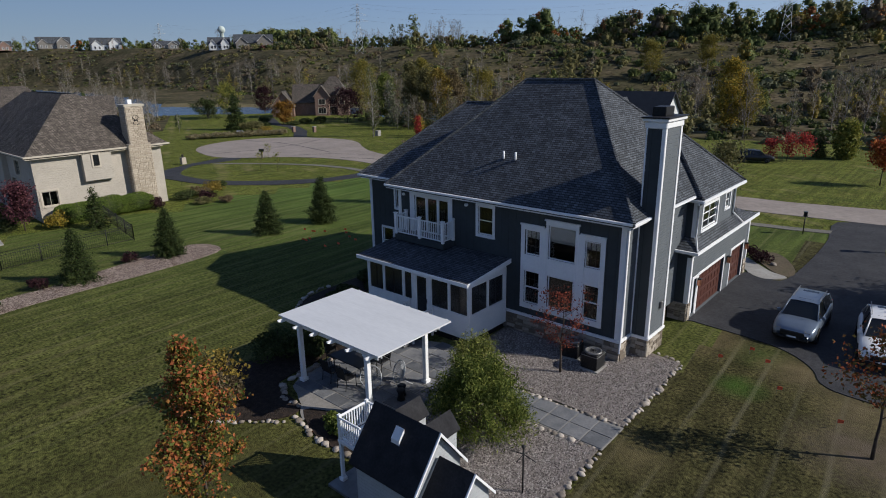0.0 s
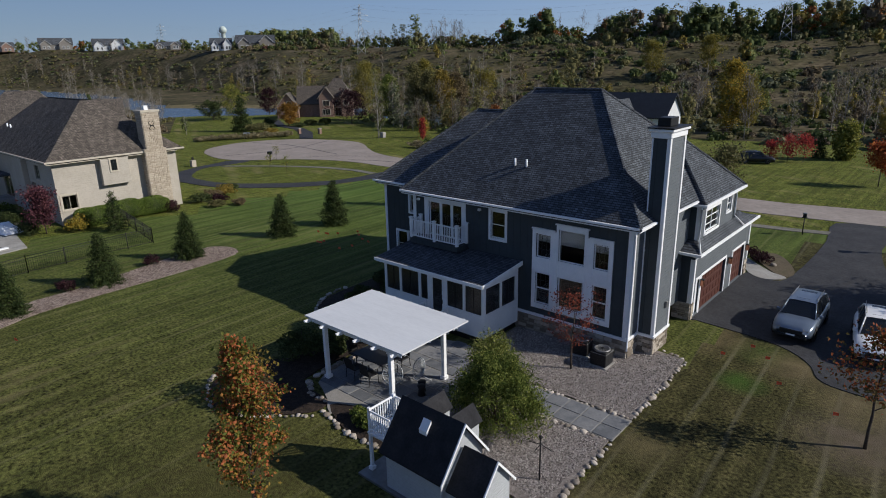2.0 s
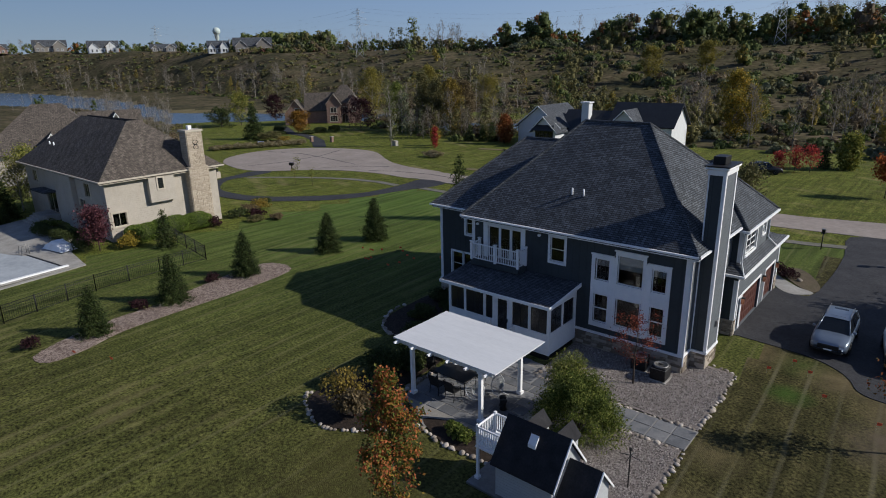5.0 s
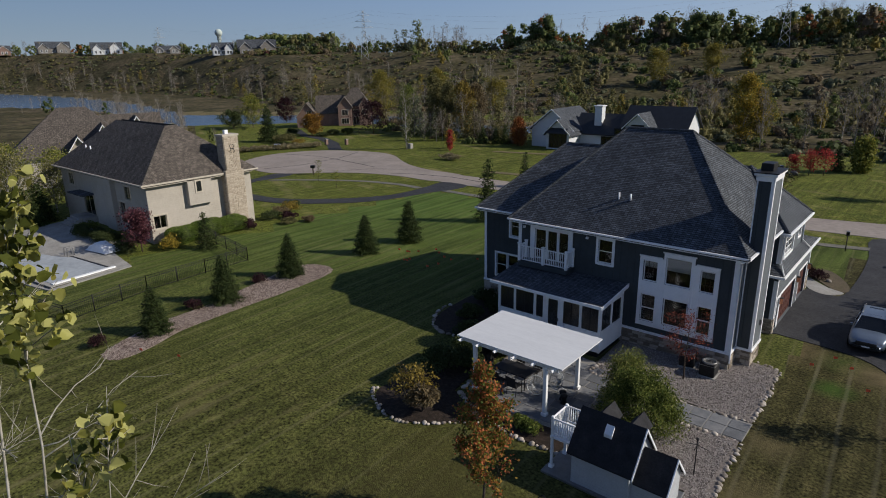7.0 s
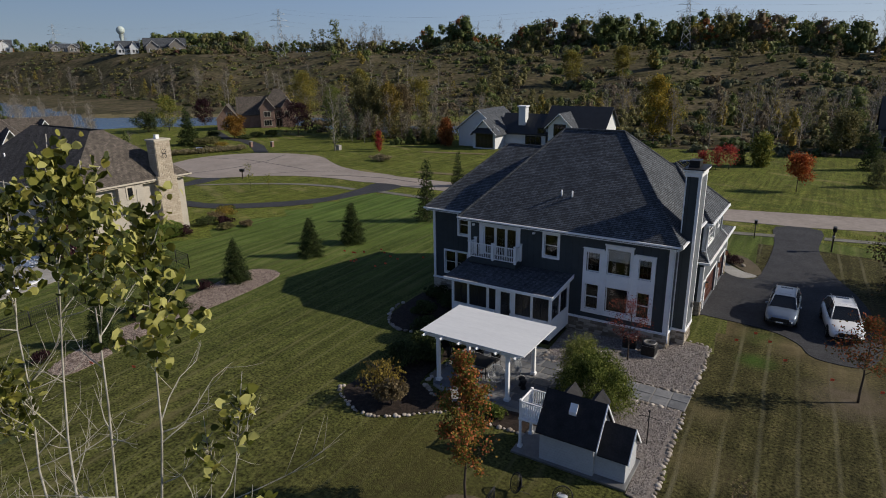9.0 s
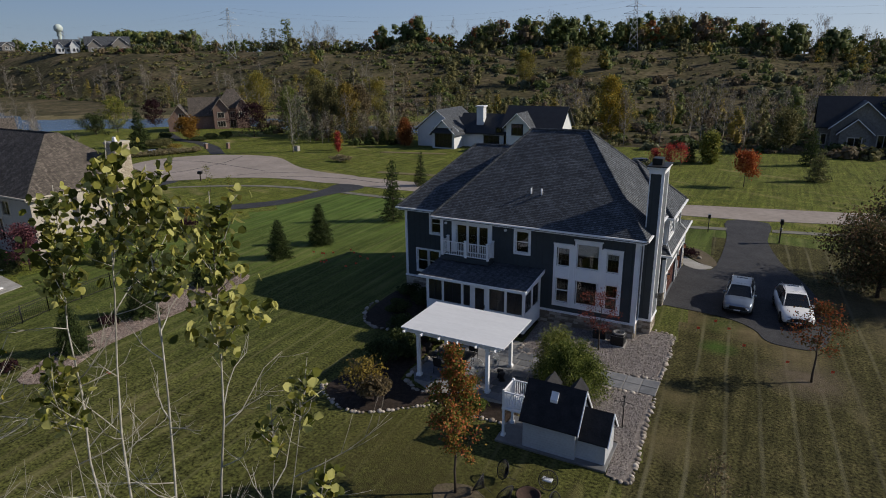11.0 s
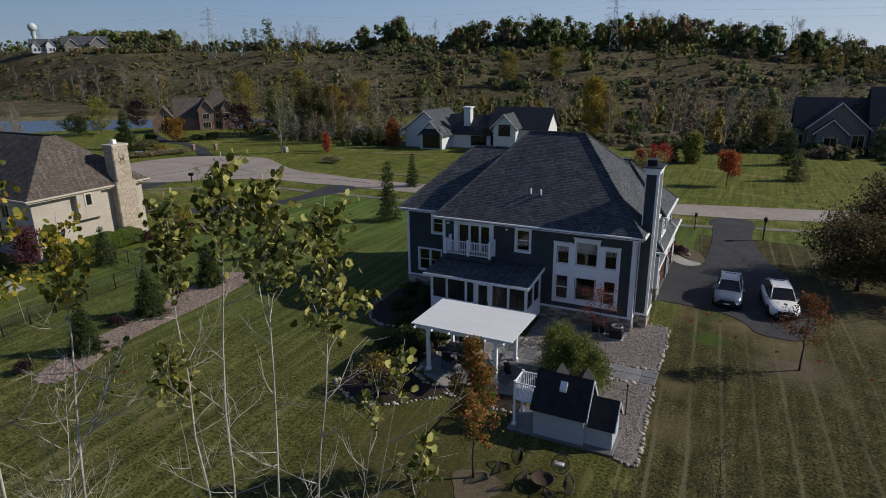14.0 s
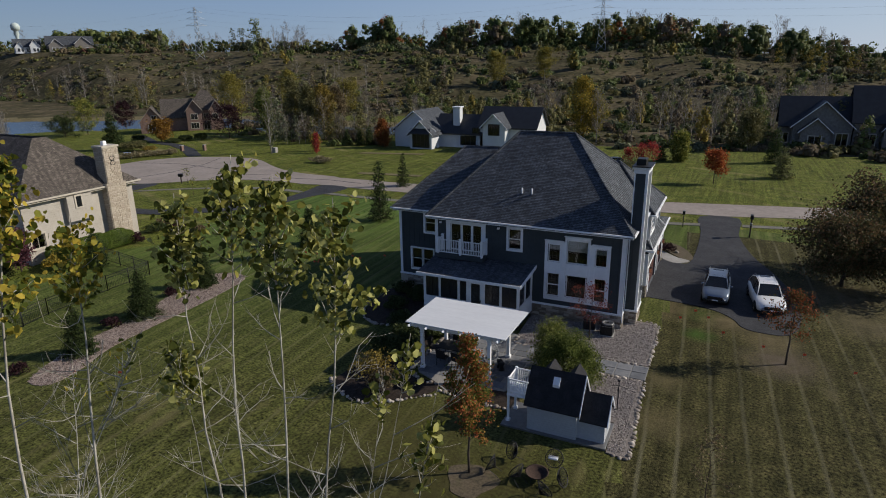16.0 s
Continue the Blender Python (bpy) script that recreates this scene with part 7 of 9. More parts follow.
        rods("roof_rail", [[(-1.75, s * 0.60, H + 0.0), (-1.6, s * 0.60, H + 0.06), (-0.1, s * 0.59, H + 0.06), (0.05, s * 0.59, H)]], 0.018, STEEL, e, sides=5)
        box("mirror", (0.72, s * 0.98 - 0.09, 1.02), (0.84, s * 0.98 + 0.09, 1.17), paint, e, "", 0.03)
        slab("headlight", [(h - 0.30, s * 0.84, 0.80), (h - 0.08, s * 0.74, 0.74), (h - 0.05, s * 0.50, 0.76), (h - 0.22, s * 0.52, 0.86)], 0.09, STEEL, e, "clear headlight")
        box("tail_light", (-h - 0.01, s * 0.74 - 0.1, 0.85), (-h + 0.1, s * 0.74 + 0.08, 1.1), L_SCARLET, e, "", 0.02)
        for wx in (-h + 0.95, h - 0.93):
            tv, tf = lathe([(0.23, -0.12), (0.33, -0.12), (0.36, -0.08), (0.36, 0.08), (0.33, 0.12), (0.23, 0.12)], 20)
            wheel = obj("wheel", [(wx + p[0], s * (W - 0.10) + p[2], 0.36 + p[1]) for p in tv], tf, RUBBER, e, "black tyre", True)
            rv, rfc = lathe([(0.04, 0.0), (0.22, 0.015), (0.235, 0.05)], 20)
            obj("rim", [(wx + p[0], s * (W + 0.005 + p[2] * 0.3), 0.36 + p[1]) for p in rv], rfc, STEEL, wheel, "silver rim")
            rods("wheel_arch", [[(wx + 0.41 * math.cos(a), s * (W - 0.02), 0.36 + 0.41 * math.sin(a)) for a in np.linspace(0.1, math.pi - 0.1, 9)]], 0.035, RUBBER, e, sides=4)
    box("grille", (h - 0.10, -0.52, 0.46), (h + 0.02, 0.52, 0.72), BLACK, e, "black grille", 0.03)
    box("bumper", (h - 0.15, -0.72, 0.30), (h + 0.02, 0.72, 0.44), RUBBER, e, "", 0.04)
    box("plate", (h + 0.015, -0.2, 0.42), (h + 0.03, 0.2, 0.5), WHITE, e)
    return e


suv("car", 9.9, 8.2, -90, PAINT_SILVER, "silver-blue SUV parked on the asphalt driveway")
suv("car", 12.95, 7.8, -82, PAINT_WHITE, "white SUV with dark glass roof parked on the driveway", 4.95, 1.0, 1.74)
suv("car", -6.1, 61.0, 20, PAINT_BLACK, "black car parked across the street beneath red trees")

# ---- neighbour's house ----
nb = thing("neighbour_house", -50.5, -2.0, gz(-50.5, -2), "beige sided house with taupe hip roof and stone chimney", "house")
NO = (-50.5, -2.0, gz(-50.5, -2.0))


def ab(name, lo, hi, material, label="", bevel=0.012, parent=None):
    return box(name, [lo[i] - NO[i] for i in range(3)], [hi[i] - NO[i] for i in range(3)], material, parent or nb, label, bevel)


def aslab(name, pts, thick, material):
    return slab(name, [[p[i] - NO[i] for i in range(3)] for p in pts], thick, material, nb)


NE, NS, NN, NW = -41.2, -7.0, 3.3, -60.5
NWIN = [(-6.70, -5.55, 1.35, 2.50)]
wall_with_holes("wall", ("x", NE, -1), NS + 0.3, NN - 0.3, -0.3, 5.45, NWIN, 0.3, STUCCO, nb, NO)
SW = [(-45.5, -44.4, 3.6, 4.8), (-47.0, -45.9, 1.2, 3.2), (-52.6, -51.5, 3.6, 4.8), (-55.5, -53.0, 0.9, 3.0), (-58.6, -57.4, 3.6, 4.8)]
wall_with_holes("wall", ("y", NS, 1), NW, NE, -0.3, 5.45, SW, 0.3, STUCCO, nb, NO)
wall_with_holes("wall", ("x", NW, 1), NS + 0.3, NN - 0.3, -0.3, 5.45, [], 0.3, STUCCO, nb, NO)
wall_with_holes("wall", ("y", NN, -1), NW, NE, -0.3, 5.45, [], 0.3, STUCCO, nb, NO)
# solid near-black box whose colour gives the neighbour's rooms their darkness
ab("inner_room", (NW + 0.8, NS + 0.8, 0.2), (NE - 0.8, NN - 0.8, 5.2), UNLIT_BLACK, bevel=0)
window(("x", NE, -1), *NWIN[0], nb, NO, trim=0.14, mullions=1, material=BEIGE_TRIM)
for h in SW:
    window(("y", NS, 1), *h, nb, NO, trim=0.14, mullions=1, material=BEIGE_TRIM)
ab("bay_box", (NE, -3.45, 2.95), (NE + 0.5, -1.15, 5.40), STUCCO)
bw = new("window")
bw.parent = nb
ab("window_frame", (NE + 0.49, -2.80, 4.0), (NE + 0.56, -2.05, 5.2), BEIGE_TRIM, parent=bw)
ab("pane", (NE + 0.53, -2.66, 4.14), (NE + 0.575, -2.19, 5.06), CARGLASS, parent=bw)
ab("wall_wing", (-49.5, NS - 0.42, -0.3), (-47.5, NS, 5.2), STUCCO)
ab("wall_wing", (-52.2, NS - 0.22, -0.3), (-49.5, NS, 5.2), STUCCO)
for k in range(6):
    ab("step", (-55.6, NS - 1.6 - 0.3 * k, -0.4), (-53.2, NS - 1.3 - 0.3 * k, 0.95 - 0.17 * k), CONCRETE)
ab("landing", (-55.8, NS - 1.3, -0.3), (-52.8, NS, 0.95), CONCRETE)
RZ, RE = 9.85, 5.42
aslab("roof", [(NW - 0.6, NS - 0.5, RE), (NE + 0.5, NS - 0.5, RE), (-44.9, -2.7, RZ), (-56.5, -2.2, RZ)], 0.2, SHINGLE_TAN)
aslab("roof", [(NE + 0.5, NS - 0.5, RE), (NE + 0.5, NN + 0.5, RE), (-44.9, -1.6, RZ), (-44.9, -2.7, RZ)], 0.2, SHINGLE_TAN)
aslab("roof", [(NE + 0.5, NN + 0.5, RE), (NW - 0.6, NN + 0.5, RE), (-56.5, -1.6, RZ), (-44.9, -1.6, RZ)], 0.2, SHINGLE_TAN)
aslab("roof", [(NW - 0.6, NN + 0.5, RE), (NW - 0.6, NS - 0.5, RE), (-56.5, -2.2, RZ), (-56.5, -1.6, RZ)], 0.2, SHINGLE_TAN)
for a, b in (((NE + 0.5, NS - 0.62, RE - 0.12), (NE + 0.62, NN + 0.6, RE + 0.02)), ((NW - 0.6, NS - 0.62, RE - 0.12), (NE + 0.5, NS - 0.5, RE + 0.02))):
    ab("gutter", a, b, BEIGE_TRIM)
ab("soffit", (NE, NS - 0.5, RE - 0.26), (NE + 0.5, NN, RE - 0.2), BEIGE_TRIM)
for x, y in ((-43.5, -4.5), (-57.0, -5.4), (-55.6, -5.5)):
    rods("roof_vent", [[(x - NO[0], y - NO[1], 6.5 - NO[2]), (x - NO[0], y - NO[1], 7.55 - NO[2])]], 0.07, WHITE, nb)
nch = new("chimney")
PALE_MORTAR = ramp_mat("pale mortar", [(0.27, 0.23, 0.185), (0.34, 0.295, 0.24)], scale=5, rough=0.95, fine=0.2)
nch.parent = nb
ab("chimney_shaft", (NE - 0.2, 0.25, -0.3), (NE + 0.75, 2.15, 5.6), PALE_MORTAR, parent=nch, bevel=0)
ab("chimney_shaft", (NE - 0.5, 0.45, 5.6), (NE + 0.70, 1.95, 8.75), PALE_MORTAR, parent=nch, bevel=0)
ab("cap", (NE - 0.6, 0.35, 8.75), (NE + 0.8, 2.05, 8.93), BEIGE_TRIM, parent=nch)
ab("flue", (NE - 0.1, 0.95, 8.93), (NE + 0.25, 1.3, 9.3), WHITE, parent=nch)
for side in (-1, 1):
    curl = [(NE + 0.76 - NO[0], 1.2 + side * (0.16 - 0.10 * math.cos(2.4 * u)) - NO[1], 7.6 + 0.4 * math.sin(u * 0.5) - NO[2]) for u in np.linspace(-math.pi, math.pi, 13)]
    rods("iron_ornament", [curl], 0.025, BLACK, nch, sides=5)
rods("iron_ornament", [[(NE + 0.76 - NO[0], 1.02 - NO[1], 7.6 - NO[2]), (NE + 0.76 - NO[0], 1.38 - NO[1], 7.6 - NO[2])]], 0.05, BLACK, nch, sides=5)
ab("awning_roof", (-56.2, NS - 1.2, 3.1), (-52.6, NS, 3.25), SHINGLE)
# second house behind it
nb2 = thing("far_neighbour_house", -89.0, 9.4, gz(-89, 9.4), "grey-brown roofed house with white gable boards beyond the neighbour", "house", rz=70)


def block(parent, x0, x1, y0, y1, z0, ze, zr, axis, wall, roof, over=0.5, trim=None):
    """A gabled volume: walls with gables and two roof planes; the ridge runs along the given axis."""
    if axis == "x":
        ym = (y0 + y1) / 2
        prism("wall", [(y0, z0), (y1, z0), (y1, ze), (ym, zr), (y0, ze)], "x", x0, x1, wall, parent)
        k = (zr - ze) / (ym - y0)
        for s in (-1, 1):
            slab("roof", [(x0 - over, ym, zr + 0.15), (x1 + over, ym, zr + 0.15), (x1 + over, ym + s * (ym - y0 + over), ze - k * over + 0.15), (x0 - over, ym + s * (ym - y0 + over), ze - k * over + 0.15)], 0.2, roof, parent)
    else:
        xm = (x0 + x1) / 2
        prism("wall", [(x0, z0), (x1, z0), (x1, ze), (xm, zr), (x0, ze)], "y", y0, y1, wall, parent)
        k = (zr - ze) / (xm - x0)
        for s in (-1, 1):
            slab("roof", [(xm, y0 - over, zr + 0.15), (xm, y1 + over, zr + 0.15), (xm + s * (xm - x0 + over), y1 + over, ze - k * over + 0.15), (xm + s * (xm - x0 + over), y0 - over, ze - k * over + 0.15)], 0.2, roof, parent)
            slab("bargeboard", [(xm, y0 - over - 0.06, zr + 0.17), (xm, y0 - over, zr + 0.17), (xm + s * (xm - x0 + over), y0 - over, ze - k * over + 0.17), (xm + s * (xm - x0 + over), y0 - over - 0.06, ze - k * over + 0.17)], 0.2, trim or WHITE, parent)


prism("wall", [(-12.4, -7.4), (2.9, -7.4), (2.9, 6.4), (-12.4, 6.4)], "z", 0, 4.4, STUCCO, nb2)
KC, KR = [(-13, -8, 4.3), (3.5, -8, 4.3), (3.5, 7, 4.3), (-13, 7, 4.3)], [(-6.0, -0.8, 10.5), (-2.2, -0.8, 10.5)]
for f_ in ((KC[0], KC[1], KR[1], KR[0]), (KC[1], KC[2], KR[1]), (KC[2], KC[3], KR[0], KR[1]), (KC[3], KC[0], KR[0])):
    slab("roof", f_, 0.2, SHINGLE_TAN, nb2)
block(nb2, -2.6, 1.3, -8.6, -1, 0, 5.0, 8.2, "y", STUCCO, SHINGLE_TAN)
block(nb2, -5.4, -2.4, -9.0, -3, 0, 4.6, 6.8, "y", STUCCO, SHINGLE_TAN)
block(nb2, 0.0, 8.6, 9.6, 16, 0, 4.6, 8.2, "x", STUCCO, SHINGLE_TAN)
block(nb2, 3.3, 6.5, 8.4, 13, 0, 5.4, 8.0, "y", STUCCO, SHINGLE_TAN)

# pool, terrace and fence
sheet("pool_terrace", [(-57, -21.0), (-41.5, -18.0), (-36.4, -16.9), (-37.1, -10.8), (-41.5, -10.3), (-43, -9.0), (-57, -8.2)], CONCRETE, "pale concrete pool terrace", "terrace", 0.06, 2.0)
pool = thing("swimming_pool", -43.0, -15.0, gz(-43.0, -15.0) + 0.06, "rectangular swimming pool closed with a grey cover", "pool", rz=7)
box("coping", (-6.0, -2.5, 0.0), (6.0, 2.5, 0.06), CONCRETE, pool)
box("pool_cover", (-5.5, -2.1, 0.04), (5.4, 2.1, 0.085), POOL, pool, "grey safety cover")
box("cover_edge", (5.45, -2.2, 0.06), (5.75, 2.5, 0.16), WHITE, pool, "white cover rail")
box("cover_edge", (-5.8, -2.2, 0.06), (-5.55, 2.2, 0.14), WHITE, pool, "white cover rail")
box("pool_edge", (-5.5, 2.1, 0.05), (5.4, 2.28, 0.10), BLACK, pool, "dark edge strip")
rods("ladder", [[(-1.0, 2.5, 0.0), (-1.0, 2.5, 0.8), (-1.0, 2.0, 0.8), (-1.0, 1.9, 0.1)], [(-0.5, 2.5, 0.0), (-0.5, 2.5, 0.8), (-0.5, 2.0, 0.8), (-0.5, 1.9, 0.1)]], 0.03, STEEL, pool)
lo_ = thing("covered_lounger", -43.0, -10.6, gz(-43, -10.6) + 0.07, "garden furniture under a draped white cover", "lounger", rz=10)
bm = bmesh.new()
bmesh.ops.create_grid(bm, x_segments=14, y_segments=8, size=1.0)
for v_ in bm.verts:
    v_.co = Vector((v_.co.x * 1.5, v_.co.y * 0.7, max(0.02, 0.75 * (1 - max(abs(v_.co.x), abs(v_.co.y)) ** 4) + 0.15 * noise.noise(v_.co * 3) - 0.25 * abs(v_.co.x))))
part("drape", bm, WHITE, lo_)


def fence(points, height, label):
    e = thing("metal_fence", points[0][0], points[0][1], gz(*points[0]), label, "fence")
    o = Vector((points[0][0], points[0][1], gz(*points[0])))
    pick = []
    for a, b in zip(points[:-1], points[1:]):
        A, B = Vector((*a, gz(*a))), Vector((*b, gz(*b)))
        n = max(1, round((B - A).length / 1.9))
        for i in range(n + 1):
            c = A.lerp(B, i / n) - o
            rods("post", [[(c.x, c.y, c.z - 0.05), (c.x, c.y, c.z + height + 0.08)]], 0.035, BLACK, e, sides=4)
        for hh in (0.12, height - 0.18, height):
            rods("rail", [[tuple(A - o + Vector((0, 0, hh))), tuple(B - o + Vector((0, 0, hh)))]], 0.018, BLACK, e, sides=4)
        m = max(1, round((B - A).length / 0.13))
        pick += [[tuple(A.lerp(B, i / m) - o + Vector((0, 0, 0.05))), tuple(A.lerp(B, i / m) - o + Vector((0, 0, height)))] for i in range(m)]
    p = rods("picket", pick, 0.009, BLACK, e, sides=3)
    p["kind"] = "stuff"
    return e


fence([(-46, -21.0), (-35.3, -19.5), (-29.3, -18.4), (-30.6, -12.6), (-30.8, -8.0), (-30.8, -4.3), (-40.9, -3.0)], 1.15, "black metal picket fence round the pool garden")
# neighbour's planting
tree("purple_plum", -40.0, -8.6, 3.4, 1.4, L_PLUM, "purple-leaved ornamental tree by the beige house", seed=101, nleaf=3500, size=0.12, cluster=0.3, start=0.25, count=14, sub=5, r0=0.06)
for k, (x, y, rx, ry, h) in enumerate(((-39.8, -4.9, 1.0, 1.5, 1.5), (-39.7, -2.6, 1.05, 1.6, 1.65), (-39.8, -0.2, 1.0, 1.5, 1.5))):
    hd = thing("hedge", x, y, gz(x, y) - 0.02, "clipped green hedge along the beige wall", "hedge", "hedges")
    hr = np.random.default_rng(110 + k)
    q = hr.normal(size=(15000, 3))
    q = np.sign(q) * np.abs(q) ** 0.7
    q /= (np.abs(q) ** 3).sum(1, keepdims=True) ** (1 / 3)
    q *= hr.uniform(0.9, 1.0, (15000, 1)) * (1 + 0.06 * np.sin(4 * q[:, :1] + 3 * q[:, 1:2] + k))
    obj("foliage", *leaf_quads(hr, q * np.array([rx, ry, h * 0.5]) + np.array([0, 0, h * 0.5]), 0.048), L_HEDGE, hd)
    cv_, cf_ = lathe([(0.88 * max(0.0, math.sin(a)) ** 0.7, -0.88 * math.copysign(abs(math.cos(a)) ** 0.7, math.cos(a))) for a in np.linspace(0.02, math.pi - 0.02, 9)], 16)
    obj("inner_growth", [(p[0] * rx, p[1] * ry, p[2] * h * 0.5 + h * 0.5) for p in cv_], cf_, L_DARK, hd, smooth=True)
    rods("stems", [[(0, yy, 0), (0.05, yy * 1.05, h * 0.8)] for yy in np.linspace(-0.7 * ry, 0.7 * ry, 5)], 0.02, BARK, hd, sides=4)
shrub("barberry", -39.2, 1.2, 0.8, 0.8, 1.1, L_PURPLE, "dark purple round shrub at the stone chimney", seed=114, nleaf=1400)
shrub("golden_shrub", -38.8, -6.6, 1.0, 1.0, 1.4, L_YELLOW, "golden shrub in front of the beige house", seed=115, nleaf=1600)
for k, (x, y, s, m) in enumerate(((-40.5, 4.8, 1.2, L_DARK), (-41.5, 6.5, 1.0, L_BROWN), (-39.6, 6.2, 0.9, L_PURPLE), (-42.2, 8.2, 1.2, L_GOLD), (-38.0, 5.0, 0.8, L_OLIVE), (-43.5, 9.6, 1.0, L_DARK), (-37.2, 6.8, 0.7, L_BROWN), (-45.5, -8.8, 0.8, L_DARK), (-48, -9.2, 0.8, L_DARK), (-51, -8.8, 0.9, L_GREEN), (-42.5, -9.3, 0.7, L_BROWN))):
    shrub("garden_shrub", x, y, s, s, s * 1.0, m, "mixed autumn garden shrub in the neighbour's bed", seed=120 + k, nleaf=1100, size=0.1, group="neighbour's garden shrubs")
for k, (x, y, h) in enumerate(((-59.5, -10.0, 4.2), (-61.5, -11.5, 4.8), (-57.5, -11.0, 2.6))):
    conifer("arborvitae", x, y, h, h * 0.42, "dense dark arborvitae beside the pool terrace", seed=134 + k, group="arborvitae", dense=40, tiers=18)
for k, (x, y, rx, h) in enumerate(((-45.6, -9.6, 1.7, 1.1), (-48.8, -10.0, 1.7, 1.1), (-41.6, -9.4, 1.6, 0.9))):
    soft_shrub("low_hedge", x, y, rx, 0.7, h, L_DARK, "dark shaded hedge along the south wall of the beige house", 150 + k, 2600, 0.05)
for k, (x, y, h, sp) in enumerate(((-63.5, -7.2, 5.2, 2.2), (-67.0, -5.0, 6.0, 2.6), (-70.5, -8.6, 6.6, 2.8), (-74.0, -3.5, 6.2, 2.6), (-66.0, -11.5, 6.0, 2.4))):
    tree("garden_tree", x, y, h, sp, L_YGREEN if k % 2 else L_OLIVE, "loose yellow-olive tree beyond the beige house", seed=430 + k, nleaf=2200, size=0.13, cluster=0.42, start=0.12, count=20, sub=5, r0=0.1, bark=BARK_GREY, twigs=1)
conifer("spruce", -36.6, -4.6, 3.4, 1.1, "young spruce beside the pool fence", seed=131)
for k, (x, y, h, sp) in enumerate(((-58, -12.5, 7.2, 2.6), (-62, -11, 8, 3), (-66, -14, 8.5, 3.4), (-71, -11, 8, 3.2))):
    tree("garden_tree", x, y, h, sp, L_YGREEN if k % 2 else L_OLIVE, "half-bare yellow-olive tree in the neighbour's garden", seed=140 + k, nleaf=2300, size=0.13, cluster=0.4, start=0.15, count=22, sub=6, r0=0.12, bark=BARK_GREY, twigs=1)
for k, (x, y) in enumerate(((-60.3, 26.8), (-49.3, 20.8), (-52.2, 20.3))):
    tree("sapling", x, y, 2.2, 0.6, L_YGREEN, "thin young sapling on the drive island", seed=150 + k, nleaf=140, size=0.1, cluster=0.15, start=0.4, count=9, sub=2, r0=0.025)
lan = thing("garden_pillar", -65.4, 17.0, gz(-65.4, 17.0), "stone pillar with lantern beside the neighbour's drive", "pillar")
box("pillar", (-0.3, -0.3, 0), (0.3, 0.3, 0.9), STONE, lan)
box("lantern", (-0.1, -0.1, 0.9), (0.1, 0.1, 1.3), BLACK, lan)
sg = thing("lot_sign", -90.5, 40.9, gz(-90.5, 40.9), "small pale blue and white sale sign by the turning circle", "sign", rz=40)
box("board", (-0.6, -0.03, 0.4), (0.6, 0.03, 1.15), ramp_mat("pale blue sign", [(0.35, 0.42, 0.6), (0.55, 0.6, 0.72)], scale=1.5, rough=0.6), sg)
box("post", (-0.55, -0.02, 0), (-0.48, 0.02, 0.4), WHITE, sg)
box("post", (0.48, -0.02, 0), (0.55, 0.02, 0.4), WHITE, sg)
for x, y in ((-88.3, 51.4), (-84.7, 53.7)):
    p_ = thing("gate_pillar", x, y, gz(x, y), "brick gate pillar beside the far drive", "pillar", "gate pillars")
    box("shaft", (-0.27, -0.27, 0), (0.27, 0.27, 1.05), BRICK_RED, p_)
    box("cap", (-0.33, -0.33, 1.05), (0.33, 0.33, 1.14), CONCRETE, p_)
nm = thing("mailbox", -60.6, 26.0, gz(-60.6, 26.0), "dark mailbox on a post by the turning circle", "mailbox", rz=30)
box("post", (-0.07, -0.07, 0), (0.07, 0.07, 1.0), BARK, nm)
box("letter_box", (-0.35, -0.22, 1.0), (0.35, 0.22, 1.42), BLACK, nm, "", 0.08)
ub = thing("utility_box", -69.3, 56.3, gz(-69.3, 56.3), "pale utility box on the far lawn", "utility box")
box("cabinet", (-0.45, -0.4, 0), (0.45, 0.4, 1.0), CONCRETE, ub, "", 0.05)

# ---- far houses ----


def far_window(parent, x0, x1, z0, z1, y, frame_mat=None):
    e = new("window")
    e.parent = parent
    box("window_frame", (x0 - 0.15, y - 0.06, z0 - 0.15), (x1 + 0.15, y + 0.05, z1 + 0.15), frame_mat or WHITE, e)
    m = max(1, round((x1 - x0) / 0.9))
    for i in range(m):
        a, b = x0 + (x1 - x0) * i / m, x0 + (x1 - x0) * (i + 1) / m
        box("pane", (a + 0.05, y - 0.075, z0), (b - 0.05, y - 0.05, z1), CARGLASS, e)


SIDE_W = ramp_mat("white siding", [(0.56, 0.58, 0.60), (0.64, 0.66, 0.68)], scale=1.0, rough=0.7, fine=0.05)
METAL_ROOF = ramp_mat("dark metal roof", [(0.022, 0.024, 0.028), (0.035, 0.037, 0.042)], scale=1.0, rough=0.6, fine=0.1)
wz = gz(-40, 74)
wh = thing("white_farmhouse", -36, 74, wz, "white farmhouse with dark metal and shingle roofs across the street", "house")
O = -36.0
block(wh, -51.8 - O, -43.0 - O, -2.0, 8, 0, 3.5, 6.9, "y", SIDE_W, SHINGLE)
block(wh, -47.3 - O, -42.6 - O, -4.2, -1, 0, 3.0, 5.3, "y", SIDE_W, SHINGLE)
block(wh, -44 - O, -32 - O, 0.5, 7, 0, 3.0, 6.0, "x", SIDE_W, METAL_ROOF)
block(wh, -34.5 - O, -23.6 - O, 0.5, 7.5, 0, 4.4, 7.6, "x", SIDE_W, METAL_ROOF)
block(wh, -33.0 - O, -28.6 - O, -2.0, 3, 0, 4.6, 6.7, "y", SIDE_W, SHINGLE)
box("chimney", (-40.6 - O, 1.5, 4), (-39.2 - O, 2.9, 7.5), SIDE_W, wh)
box("chimney_cap", (-40.8 - O, 1.3, 7.5), (-39.0 - O, 3.1, 7.7), WHITE, wh)
